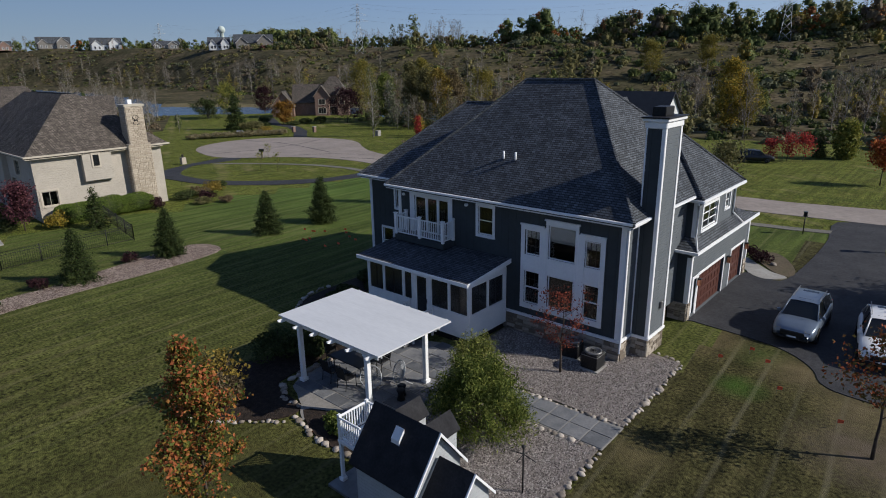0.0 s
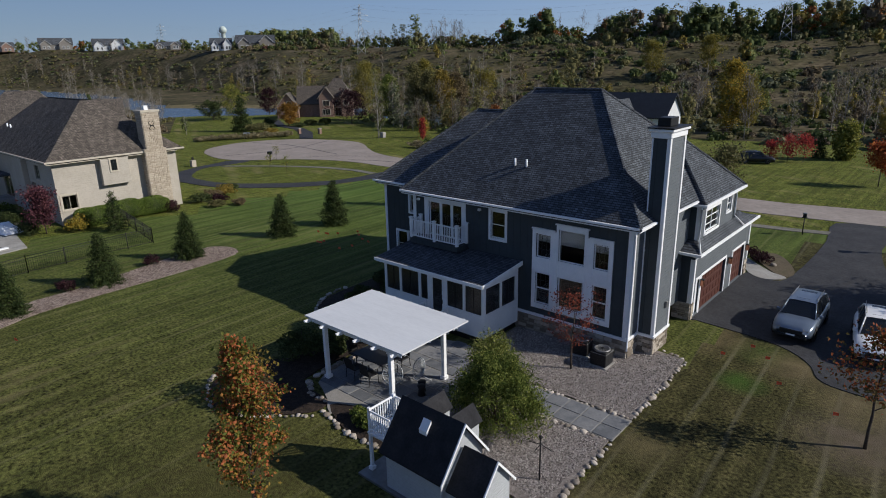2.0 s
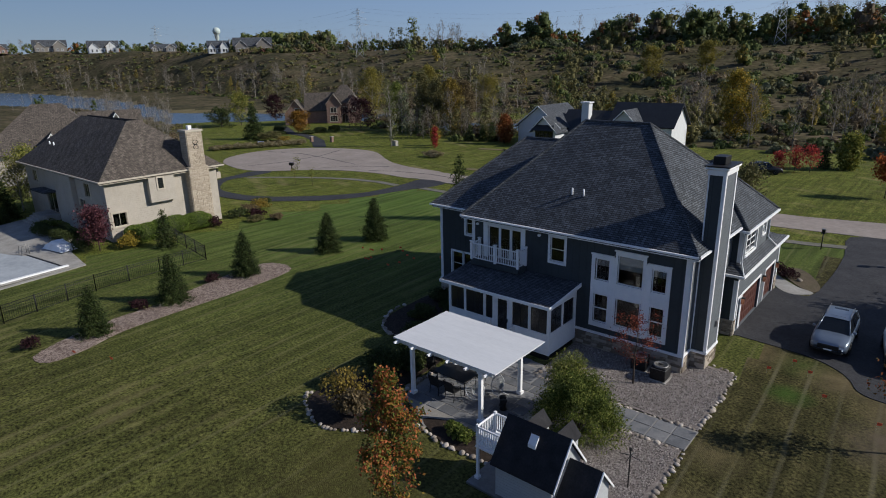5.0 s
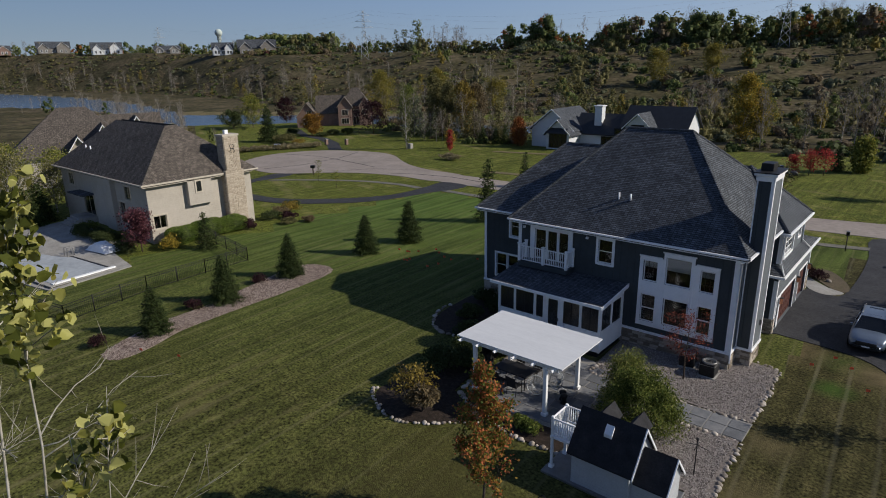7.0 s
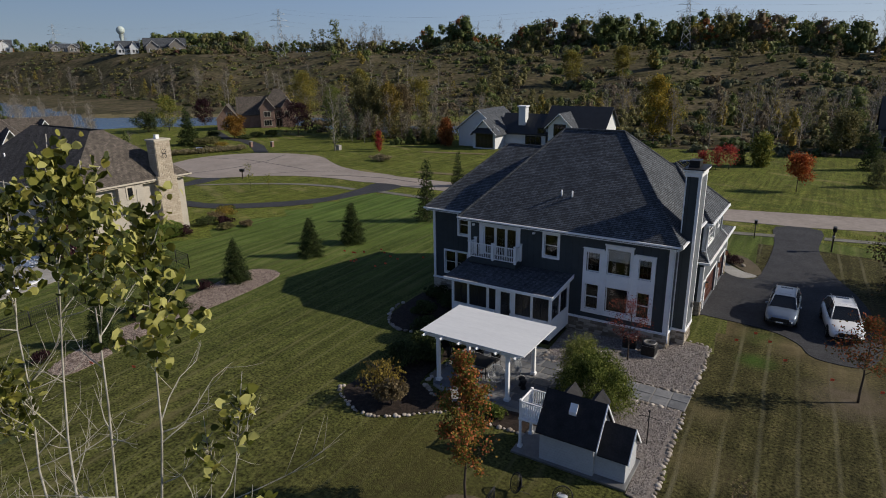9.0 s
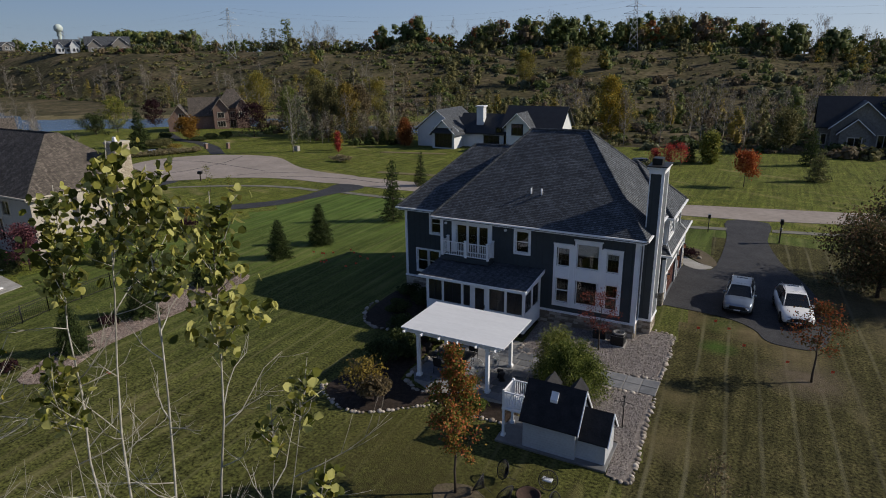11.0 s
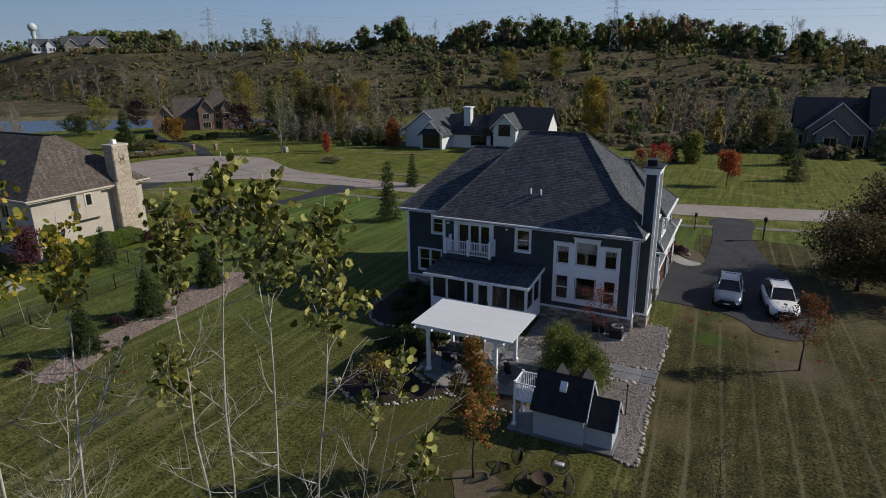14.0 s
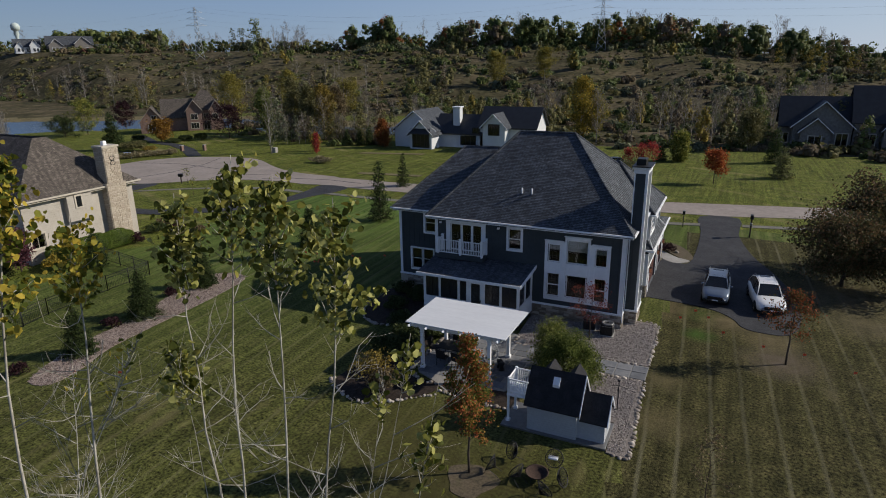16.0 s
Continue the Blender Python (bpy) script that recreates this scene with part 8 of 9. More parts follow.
far_window(wh, -46.6 - O, -43.2 - O, 0.4, 2.9, -4.2, BLACK)
slab("metal_canopy", [(-47.2 - O, -5.0, 3.0), (-42.7 - O, -5.0, 3.0), (-42.9 - O, -4.2, 3.9), (-47.0 - O, -4.2, 3.9)], 0.1, METAL_ROOF, wh)
far_window(wh, -31.8 - O, -29.8 - O, 3.0, 4.8, -2.0, BLACK)
far_window(wh, -38.5 - O, -35.5 - O, 0.6, 2.2, 0.5, BLACK)
far_window(wh, -35.8 - O, -34.6 - O, 3.0, 3.8, 0.0, BLACK)
rz_ = gz(-117, 80)
BRICK_TRIM = ramp_mat("tan trim boards", [(0.26, 0.22, 0.18), (0.32, 0.28, 0.23)], scale=1.5, rough=0.7)
rh = thing("brick_house", -118, 80, rz_, "red-brown brick house with steep brown gables beyond the turning circle", "house")
rh.matrix_basis = pose(-114.5, 76.5, gz(-114.5, 76.5) - 0.1, 0, 0, 46) @ Matrix.Diagonal((0.70, 0.70, 0.82, 1))
block(rh, -14, -6.5, -3, 6, 0, 3.4, 7.4, "y", BRICK_RED, SHINGLE_TAN, 0.5, BRICK_TRIM)
block(rh, -7, 3, 1, 9, 0, 4.4, 9.2, "x", BRICK_RED, SHINGLE_TAN)
block(rh, 1.0, 6.0, -2, 6, 0, 6.2, 9.0, "y", BRICK_RED, SHINGLE_TAN, 0.5, BRICK_TRIM)
block(rh, 8.8, 13.0, -1, 6, 0, 6.2, 8.8, "y", BRICK_RED, SHINGLE_TAN, 0.5, BRICK_TRIM)
# steep hipped main roof
prism("wall", [(2.0, 0.5), (12.5, 0.5), (12.5, 9), (2.0, 9)], "z", 0, 6.4, BRICK_RED, rh)
RC = [(1.4, -0.1, 6.2), (13.1, -0.1, 6.2), (13.1, 9.6, 6.2), (1.4, 9.6, 6.2)]
RA = [(6.2, 4.7, 11.6), (8.6, 4.7, 11.6)]
for f_ in ((RC[0], RC[1], RA[1], RA[0]), (RC[1], RC[2], RA[1]), (RC[2], RC[3], RA[0], RA[1]), (RC[3], RC[0], RA[0])):
    slab("roof", f_, 0.2, SHINGLE_TAN, rh)
for a, b, c, d, yy in ((2.4, 4.6, 3.5, 5.0, -2.0), (2.2, 4.8, 0.8, 2.4, -2.0), (-10.3, -8.7, 3.4, 5.0, -3.0), (6.6, 8.2, 3.3, 4.9, 0.5), (6.4, 8.4, 0.3, 2.6, 0.5), (-11.5, -7.5, 0.3, 2.4, -3.0), (9.8, 11.4, 3.5, 4.9, -1.0)):
    far_window(rh, a, b, c, d, yy, BEIGE_TRIM)
g2 = gz(24.8, 95)
gh_ = thing("stone_house", 24.8, 95.4, g2, "grey stone house with dark gabled roof across the street", "house")
block(gh_, -7.6, 3.8, 0.6, 9, 0, 4.4, 9.0, "x", GREY_STONE, METAL_ROOF)
block(gh_, -5.7, 3.5, -1.6, 4, 0, 4.3, 8.5, "y", GREY_STONE, METAL_ROOF)
block(gh_, -4.5, 0.1, -3.2, 0, 0, 3.6, 5.7, "y", GREY_STONE, METAL_ROOF)
block(gh_, 3.8, 15.5, -1.0, 9, 0, 5.4, 11.0, "x", GREY_STONE, METAL_ROOF)
block(gh_, 8.0, 13.0, -3.0, 4, 0, 4.4, 8.2, "y", GREY_STONE, METAL_ROOF)
for a, b, c, d, yy in ((-7.0, -6.2, 1.0, 2.7, 0.6), (-3.2, -1.2, 0.2, 2.6, -3.2), (1.2, 3.0, 0.6, 3.0, -1.6), (4.6, 7.2, 0.6, 3.0, -1.0), (9.4, 11.6, 0.6, 2.8, -3.0)):
    far_window(gh_, a, b, c, d, yy, BEIGE_TRIM)
for k, (x, y, r, h, m) in enumerate(((20.6, 92.0, 1.3, 1.8, L_DARK), (22.6, 89.6, 1.6, 1.7, L_DARK), (25.6, 90.2, 1.1, 1.0, L_BROWN), (27.6, 91.2, 1.2, 1.2, L_GOLD), (30.2, 91.0, 1.4, 1.4, L_DARK), (33.5, 90.0, 1.5, 1.5, L_DARK))):
    shrub("garden_shrub", x, y, r, r * 0.9, h, m, "low garden shrub before the grey stone house", seed=440 + k, nleaf=1100, size=0.13, group="shrubs before the stone house")

# plants across the street
tree("red_maple", 7.9, 51.9, 4.3, 1.45, leaf_mat("orange red leaves", [(0.22, 0.045, 0.018), (0.36, 0.085, 0.028), (0.44, 0.15, 0.04)]), "small round maple in bright orange-red across the street", seed=160, nleaf=3200, size=0.16, cluster=0.3, start=0.35, count=14, sub=5, r0=0.06)
conifer("pine", 16.2, 59.8, 4.6, 1.8, "bushy yellow-green pine across the street", seed=161, leaf=L_HILL, tiers=13)
conifer("pine", 15.8, 74.5, 6.0, 1.9, "dark pine beside the stone house", seed=162)
for k, (x, y, h, s) in enumerate(((-5.0, 63.5, 2.6, 0.8), (-3.2, 64.2, 3.2, 1.1), (-1.6, 65.2, 3.3, 1.1))):
    tree("red_maple", x, y, h, s, L_SCARLET, "small scarlet maple in a row across the street", seed=170 + k, nleaf=800, size=0.14, cluster=0.3, start=0.2, count=12, sub=4, r0=0.05, group="row of scarlet maples")
tree("pear_tree", 0.2, 26.6, 6.0, 1.6, L_OLIVE, "loose silvery-green tree beyond the garage roof", seed=180, nleaf=3000, size=0.15, cluster=0.4, start=0.2, count=16, sub=5, r0=0.08)
COPPER = leaf_mat("copper leaves", [(0.16, 0.05, 0.02), (0.26, 0.085, 0.03), (0.30, 0.13, 0.04)])
for k, (x, y, h, s, m, what) in enumerate(((-61.0, 58.3, 3.9, 0.5, L_SCARLET, "slim bright red young"), (-62.8, 60.5, 3.6, 1.0, L_YELLOW, "small yellow"), (-53.5, 69.8, 5.4, 1.4, COPPER, "copper red"), (-103.6, 59.8, 4.7, 2.2, leaf_mat("amber leaves", [(0.16, 0.085, 0.018), (0.27, 0.13, 0.025), (0.32, 0.18, 0.035)]), "rounded amber orange"), (-93.6, 69.8, 7.2, 3.9, L_PURPLE, "broad dark purple"), (-135.9, 76.4, 7.0, 2.9, L_PURPLE, "dark purple"), (-133.2, 63.6, 8.6, 3.4, L_YGREEN, "bright yellow-green"), (-134, 58.4, 4.4, 3.3, L_DARK, "low dark green"))):
    tree("garden_tree", x, y, h, s, m, what + " garden tree on the far lawns", seed=190 + k, nleaf=1500 if k < 2 else 4200, size=0.13 if k < 2 else 0.2, cluster=0.2 if k < 2 else 0.3, start=0.05, count=30, sub=6, r0=0.1, up=0.45, gaps=0.25, envelope=lambda t: 0.75 + 0.35 * math.sin(2.6 * t + 0.6) - 0.55 * t * t)
for k, (x, y, rx, h) in enumerate(((-109, 58.5, 1.6, 1.8), (-100.5, 63.5, 1.8, 1.5), (-97.8, 65.5, 1.6, 1.8), (-101, 60.5, 2.4, 0.9), (-106.5, 56.5, 2.4, 0.9))):
    shrub("garden_shrub", x, y, rx, 1.5, h, L_DARK, "low dark green shrubs before the brick house", seed=200 + k, nleaf=1500, size=0.17, group="shrubs before the brick house")
conifer("spruce", -103.0, 47.7, 7.6, 2.6, "dark spruce beside the turning circle", seed=205, tiers=20, dense=34)
shrub("golden_shrub", -97.6, 47.9, 2.6, 2.2, 2.4, L_OLIVE, "broad olive and golden shrubs by the turning circle", seed=206, nleaf=3600, size=0.16)
shrub("golden_shrub", -95.0, 49.3, 1.6, 1.4, 1.1, L_GOLD, "low golden shrub by the turning circle", seed=207, nleaf=1400, size=0.13)
for k in range(9):
    x, y = -87.3 - 0.85 * k, 47.7 - 1.75 * k
    shrub("reed_clump", x, y, 1.5, 1.2, 1.2, leaf_mat("dry reeds", [(0.17, 0.145, 0.075), (0.29, 0.25, 0.15)]) if k == 0 else bpy.data.materials["dry reeds"], "dry ornamental grass strip behind the turning circle", seed=210 + k, nleaf=700, size=0.2, group="reed clumps")
shrub("reed_clump", -53.0, 48.4, 2.2, 1.2, 1.3, bpy.data.materials["dry reeds"], "dry ornamental grass clump on the lawn", seed=221, nleaf=1300, size=0.16)
for k, (x, y, h) in enumerate(((-61.7, 69.6, 3.4), (-59.3, 70.6, 3.3), (-57.6, 71.4, 4.0))):
    conifer("spruce", x, y, h, 1.3, "young dark spruce behind the white farmhouse", seed=225 + k, group="row of far spruces")
sheet("hay_bed", [(-53, 60.2), (-41, 62.4), (-41, 64.0), (-53, 61.8)], SHORE, "strip of dry golden planting", "flower bed", 0.06)
sheet("hay_bed", [(-41, 41.2), (-31, 42.0), (-31, 43.4), (-41, 42.6)], SHORE, "strip of dry golden planting", "flower bed", 0.06)

# ---- woods and scrub on the hill ----


def cube_core(c, r):
    """Five quads closing the inside of a lump of foliage."""
    q = np.array([(-1, -1, -1), (1, -1, -1), (1, 1, -1), (-1, 1, -1), (-1, -1, 1), (1, -1, 1), (1, 1, 1), (-1, 1, 1)], float) * r * 0.5 + c
    return q, np.array([(4, 5, 6, 7), (0, 1, 5, 4), (1, 2, 6, 5), (2, 3, 7, 6), (3, 0, 4, 7)])


def puffs(rng, lumps, n, size, jitter=0.32, core=True):
    """Foliage on the shells of round lumps (x, y, z, r), each leaf turned roughly outwards."""
    lumps = np.array(lumps, float)
    w_ = lumps[:, 3] ** 2
    k = rng.choice(len(lumps), n, p=w_ / w_.sum())
    o = rng.normal(size=(n, 3))
    o[:, 2] = np.where(rng.random(n) < 0.75, np.abs(o[:, 2]), o[:, 2])
    o /= np.linalg.norm(o, axis=1, keepdims=True)
    p = lumps[k, :3] + o * lumps[k, 3:] * rng.uniform(0.72, 1.08, (n, 1))
    c = o + rng.normal(size=(n, 3)) * jitter
    c /= np.linalg.norm(c, axis=1, keepdims=True)
    a = np.cross(c, rng.normal(size=(n, 3)))
    a /= np.linalg.norm(a, axis=1, keepdims=True) + 1e-9
    b = np.cross(c, a)
    s = size * rng.uniform(0.6, 1.35, (n, 1))
    v = np.stack([p - a * s * 0.6, p + b * s * 0.5, p + a * s * 0.6, p - b * s * 0.5], 1).reshape(-1, 3)
    f = np.arange(4 * n).reshape(n, 4)
    if core:
        for x, y, z, r in lumps[::2]:
            cv_, cf_ = cube_core(np.array([x, y, z]), r * 1.0)
            f = np.concatenate([f, cf_ + len(v)])
            v = np.concatenate([v, cv_])
    return v, f


def crown_tree(seed, h=10.0, w=3.6, lumps=10, n=230, size=0.75, low=0.22, point=0.0, core=True):
    """Far tree in leaf: a crown of overlapping lumps, broad or narrowing upwards."""
    rng = np.random.default_rng(seed)
    L = []
    for i in range(lumps):
        t = (i + 0.5) / lumps
        az = i * 2.4 + rng.uniform(-0.4, 0.4)
        if point:
            R = w * (math.sin(math.pi * (0.16 + 0.76 * t)) * (1 - point) + (1.1 - t) * point)
            r = w * rng.uniform(0.30, 0.46) * (1 - 0.35 * point * t)
            d, z = max(0.0, R - r) * rng.uniform(0.6, 1.0), h * (low + (0.94 - low) * t)
        else:
            el = -0.95 + 2.3 * t
            r = w * rng.uniform(0.26, 0.46)
            d, z = math.cos(el) * w * 0.70 * rng.uniform(0.55, 1.15), h * (0.43 + 0.41 * math.sin(el)) + rng.uniform(-0.9, 0.9)
        L.append((math.cos(az) * d, math.sin(az) * d, z, r))
    v, f = puffs(rng, L, n, size, core=core)
    return v, f


def bush(seed, lumps=4, n=76, size=0.46, flat=1.0):
    rng = np.random.default_rng(seed)
    L = [(0, 0, 0.5, 1.0)] + [(math.cos(i * 2.2 + seed) * 1.0, math.sin(i * 2.2 + seed) * 1.0, rng.uniform(0.25, 0.7), rng.uniform(0.5, 0.85)) for i in range(lumps - 1)]
    v, f = puffs(rng, L, n, size)
    return v * np.array([1, 1, flat]), f


def quads_of(chunk):
    v, f = chunk
    return np.array([tuple(p) for p in v], float).reshape(-1, 3), np.array([g for g in f if len(g) == 4], int).reshape(-1, 4)


def leafless(seed, sub=4, twigs=220, spread=3.0):
    """Far leafless tree: thin limbs and a haze of fine upright twigs."""
    rng = np.random.default_rng(seed)
    tubes, seats = limbs(rng, 10.0, spread, 0.18, 12, (0, 0), 1.6, sub, 0.085, sides=3)
    wood = quads_of(joined([tube([p[0], p[-1]] if len(p) < 4 else [p[0], p[len(p) // 2], p[-1]], [r[0] + 0.012, r[-1] + 0.012] if len(p) < 4 else [r[0] + 0.012, r[len(p) // 2] + 0.012, r[-1] + 0.012], 3) for p, r, s in tubes]))
    p = seats[rng.integers(0, len(seats), twigs)] + rng.normal(size=(twigs, 3)) * 0.4
    a = rng.normal(size=(twigs, 3)) * 0.5 + np.array([0, 0, 0.9])
    a /= np.linalg.norm(a, axis=1, keepdims=True)
    b = np.cross(a, rng.normal(size=(twigs, 3)))
    b /= np.linalg.norm(b, axis=1, keepdims=True)
    v = np.stack([p - a * 0.55, p + b * 0.035, p + a * 0.55, p - b * 0.035], 1).reshape(-1, 3)
    return wood, (v, np.arange(4 * twigs).reshape(twigs, 4))


def scatter(name, chunks, places, material, label):
    """Many copies of the given shapes in one mesh."""
    V, F, n = [], [], 0
    for (x, y, z, s, a, k) in places:
        v, f = chunks[k % len(chunks)]
        c, d = math.cos(a), math.sin(a)
        V.append(np.stack([(v[:, 0] * c - v[:, 1] * d) * s + x, (v[:, 0] * d + v[:, 1] * c) * s + y, v[:, 2] * s + z - 0.15], 1))
        F.append(f + n)
        n += len(v)
    V, F = np.concatenate(V), np.concatenate(F)
    me = bpy.data.meshes.new(name)
    me.vertices.add(len(V))
    me.vertices.foreach_set("co", V.ravel())
    me.loops.add(F.size)
    me.loops.foreach_set("vertex_index", F.ravel().astype(np.int32))
    me.polygons.add(len(F))
    me.polygons.foreach_set("loop_start", np.arange(0, F.size, 4, dtype=np.int32))
    me.update(calc_edges=True)
    me.materials.append(material)
    return tagged(new(name, me), label, "woods", kind="stuff")


rng = np.random.default_rng(77)


def spread_over(n, b0, b1, rlo, rhi, s0, s1, clump=None, tone=0.0):
    """Random places between two bearings and two distances given as functions of the bearing, thinned into drifts."""
    out, tries = [], 0
    while len(out) < n and tries < 40 * n:
        tries += 1
        b = rng.uniform(b0, b1)
        r = rng.uniform(rlo(b), rhi(b))
        x, y = CX - r * math.sin(radians(b)), CY + r * math.cos(radians(b))
        if clump is not None and noise.noise(Vector((x * 0.035, y * 0.035, tone))) + 0.6 * noise.noise(Vector((x * 0.11, y * 0.11, tone + 5))) < clump:
            continue
        out.append((x, y, gz(x, y), s0 + (s1 - s0) * rng.random() ** 1.5, rng.uniform(0, math.tau), int(rng.integers(0, 1000))))
    return out


def sorts(name, chunks, places, mix, label):
    """Deals the places out among several foliage colours: (material, share, word)."""
    i = 0
    for m, share, word in mix:
        j = min(len(places), i + int(round(share * len(places))))
        if j > i:
            scatter(name, chunks, places[i:j], m, word + " " + label)
        i = j


foot = lambda b: float(np.interp(b, BEAR, FOOT_R))
crest = lambda b: float(np.interp(b, BEAR, CREST_R))
lake_n = lambda b: float(np.interp(b, LAKE_B, LAKE_N)) if b > 20 else 160.0
W_DARK = leaf_mat("dark wood leaves", [(0.044, 0.066, 0.022), (0.075, 0.101, 0.033), (0.121, 0.146, 0.048)], 0.35)
W_GREEN = leaf_mat("wood green leaves", [(0.071, 0.094, 0.029), (0.121, 0.149, 0.047), (0.193, 0.212, 0.071)], 0.35)
W_OLIVE = leaf_mat("wood olive leaves", [(0.093, 0.090, 0.036), (0.147, 0.138, 0.054), (0.217, 0.195, 0.083)], 0.35)
W_SAGE = leaf_mat("grey-green leaves", [(0.078, 0.090, 0.051), (0.123, 0.135, 0.078), (0.177, 0.183, 0.111)], 0.35)
W_BROWN = leaf_mat("wood brown leaves", [(0.091, 0.072, 0.044), (0.150, 0.117, 0.073), (0.208, 0.166, 0.107)], 0.35)
W_GOLD = leaf_mat("wood golden leaves", [(0.142, 0.115, 0.027), (0.236, 0.189, 0.041), (0.338, 0.257, 0.057)], 0.35)
W_RUST = leaf_mat("wood russet leaves", [(0.144, 0.054, 0.022), (0.240, 0.090, 0.029), (0.312, 0.144, 0.042)], 0.35)
W_PLUM = leaf_mat("dull russet leaves", [(0.085, 0.045, 0.032), (0.13, 0.062, 0.042)], 0.35)
W_TWIG = leaf_mat("grey twigs", [(0.15, 0.125, 0.095), (0.24, 0.21, 0.165)], 0.4)
W_BARE = ramp_mat("pale far bark", [(0.17, 0.152, 0.13), (0.31, 0.29, 0.26)], scale=0.4, rough=0.95)
broad = [crown_tree(300 + k, 9.5 + 0.6 * (k % 4), 3.8 + 0.5 * (k % 3), 14, 310, 0.54, 0.2, (0, 0, 0.25)[k % 3]) for k in range(9)]
low_crowns = [crown_tree(310 + k, 8.0, 4.2, 9, 120, 0.85) for k in range(6)]
slim = [crown_tree(330 + k, 10.5, 2.8, 12, 300, 0.40, 0.10, 0.3, False) for k in range(6)]
fine_crowns = [crown_tree(350 + k, 9.0 + 0.6 * k, 3.0, 14, 430, 0.40, 0.12, 0.15) for k in range(5)]
tufts = [bush(370 + k, 4, 42, 0.5, 0.75) for k in range(8)]
bush_kinds = [bush(360 + k, 3 + k % 3) for k in range(8)]
bare_kinds = [leafless(320 + k) for k in range(5)]
bare_far = [leafless(380 + k, 2, 110) for k in range(5)]


def grove(places, label, far=True):
    kinds = bare_far if far else bare_kinds
    scatter("bare_trees", [p[0] for p in kinds], places, W_BARE, label)
    scatter("bare_twigs", [p[1] for p in kinds], places, W_TWIG, "fine twigs of " + label)


# right-hand crest: a deep dark belt of trees, thinning where the hill falls away
def belt(n, b0, b1, near, beyond, s0, s1):
    places = spread_over(n, b0, b1, lambda b: crest(b) - near, lambda b: crest(b) + beyond, s0, s1)
    return [(x, y, z, s * float(np.interp(math.degrees(math.atan2(CX - x, y - CY)), [-16, -8, -3, 3, 24, 31], [0.72, 0.78, 0.92, 1.05, 1.05, 0.8])), a, k) for x, y, z, s, a, k in places]


sorts("hilltop_woods", broad, belt(300, -16, 26, 32, 10, 0.5, 1.4), ((W_DARK, 0.38, "dark green"), (W_GREEN, 0.30, "green"), (W_OLIVE, 0.17, "olive"), (W_RUST, 0.03, "russet"), (W_GOLD, 0.05, "golden"), (W_BROWN, 0.07, "brown")), "woods along the hill crest")
sorts("hilltop_woods", broad, belt(40, 24, 31, 14, 14, 0.5, 1.0), ((W_DARK, 0.5, "dark green"), (W_RUST, 0.2, "russet"), (W_GREEN, 0.3, "green")), "trees at the end of the crest wood")
sorts("hilltop_woods", broad, spread_over(11, 30.5, 34.5, lambda b: crest(b) - 12, lambda b: crest(b) + 8, 1.1, 1.6), ((W_DARK, 0.55, "tall dark green"), (W_GREEN, 0.25, "tall green"), (W_RUST, 0.2, "tall russet")), "trees standing at the end of the crest wood")
sorts("hill_scrub", low_crowns, belt(190, -16, 33, 6, 12, 0.35, 0.75), ((W_DARK, 0.5, "dark"), (W_OLIVE, 0.25, "olive"), (W_GREEN, 0.25, "green")), "thicket under the crest wood")
grove(spread_over(44, -10, 30, lambda b: crest(b) - 8, lambda b: crest(b) + 10, 1.15, 1.6), "leafless grey trees above the crest wood")
sorts("hilltop_woods", slim, spread_over(60, -16, 2, lambda b: crest(b) - 60, lambda b: crest(b) - 5, 0.6, 1.1), ((W_BROWN, 0.5, "thin tan"), (W_OLIVE, 0.25, "thin olive"), (W_GOLD, 0.25, "thin golden")), "trees where the hill falls away")
# long left ridge: a continuous low belt, a wooded rise behind the houses, and single tall trees
sorts("hilltop_woods", low_crowns, spread_over(250, 30, 58, lambda b: crest(b) - 9, lambda b: crest(b) + 9, 0.35, 0.85), ((W_DARK, 0.22, "low dark"), (W_GREEN, 0.18, "low green"), (W_OLIVE, 0.30, "low olive"), (W_SAGE, 0.18, "low grey-green"), (W_BROWN, 0.12, "low brown")), "trees on the long ridge")
sorts("hilltop_woods", low_crowns, spread_over(90, 49, 57, lambda b: crest(b) + 40, lambda b: crest(b) + 80, 1.1, 1.7), ((W_GREEN, 0.45, "distant green"), (W_DARK, 0.25, "distant dark"), (W_GOLD, 0.04, "distant golden"), (W_OLIVE, 0.26, "distant olive")), "woods rising behind the ridge houses")
sorts("hilltop_woods", low_crowns, spread_over(190, 57, 84, lambda b: crest(b) + 14, lambda b: crest(b) + 55, 0.55, 1.1), ((W_DARK, 0.4, "low dark"), (W_GREEN, 0.3, "low green"), (W_OLIVE, 0.2, "low olive"), (W_RUST, 0.1, "low russet")), "trees behind the ridge houses")
sorts("hilltop_woods", slim, spread_over(7, 42.0, 44.2, lambda b: crest(b) - 2, lambda b: crest(b) + 8, 1.2, 1.7), ((W_SAGE, 0.5, "tall grey-green"), (W_GREEN, 0.5, "tall green")), "poplars on the ridge")
grove(spread_over(46, 37.5, 41.5, lambda b: crest(b) - 4, lambda b: crest(b) + 8, 1.0, 1.5)[:12] + spread_over(50, 34, 50, lambda b: crest(b) - 4, lambda b: crest(b) + 15, 0.6, 1.1) + spread_over(26, 55, 80, lambda b: crest(b) - 10, lambda b: crest(b) + 30, 0.7, 1.2), "leafless grey trees on the skyline")
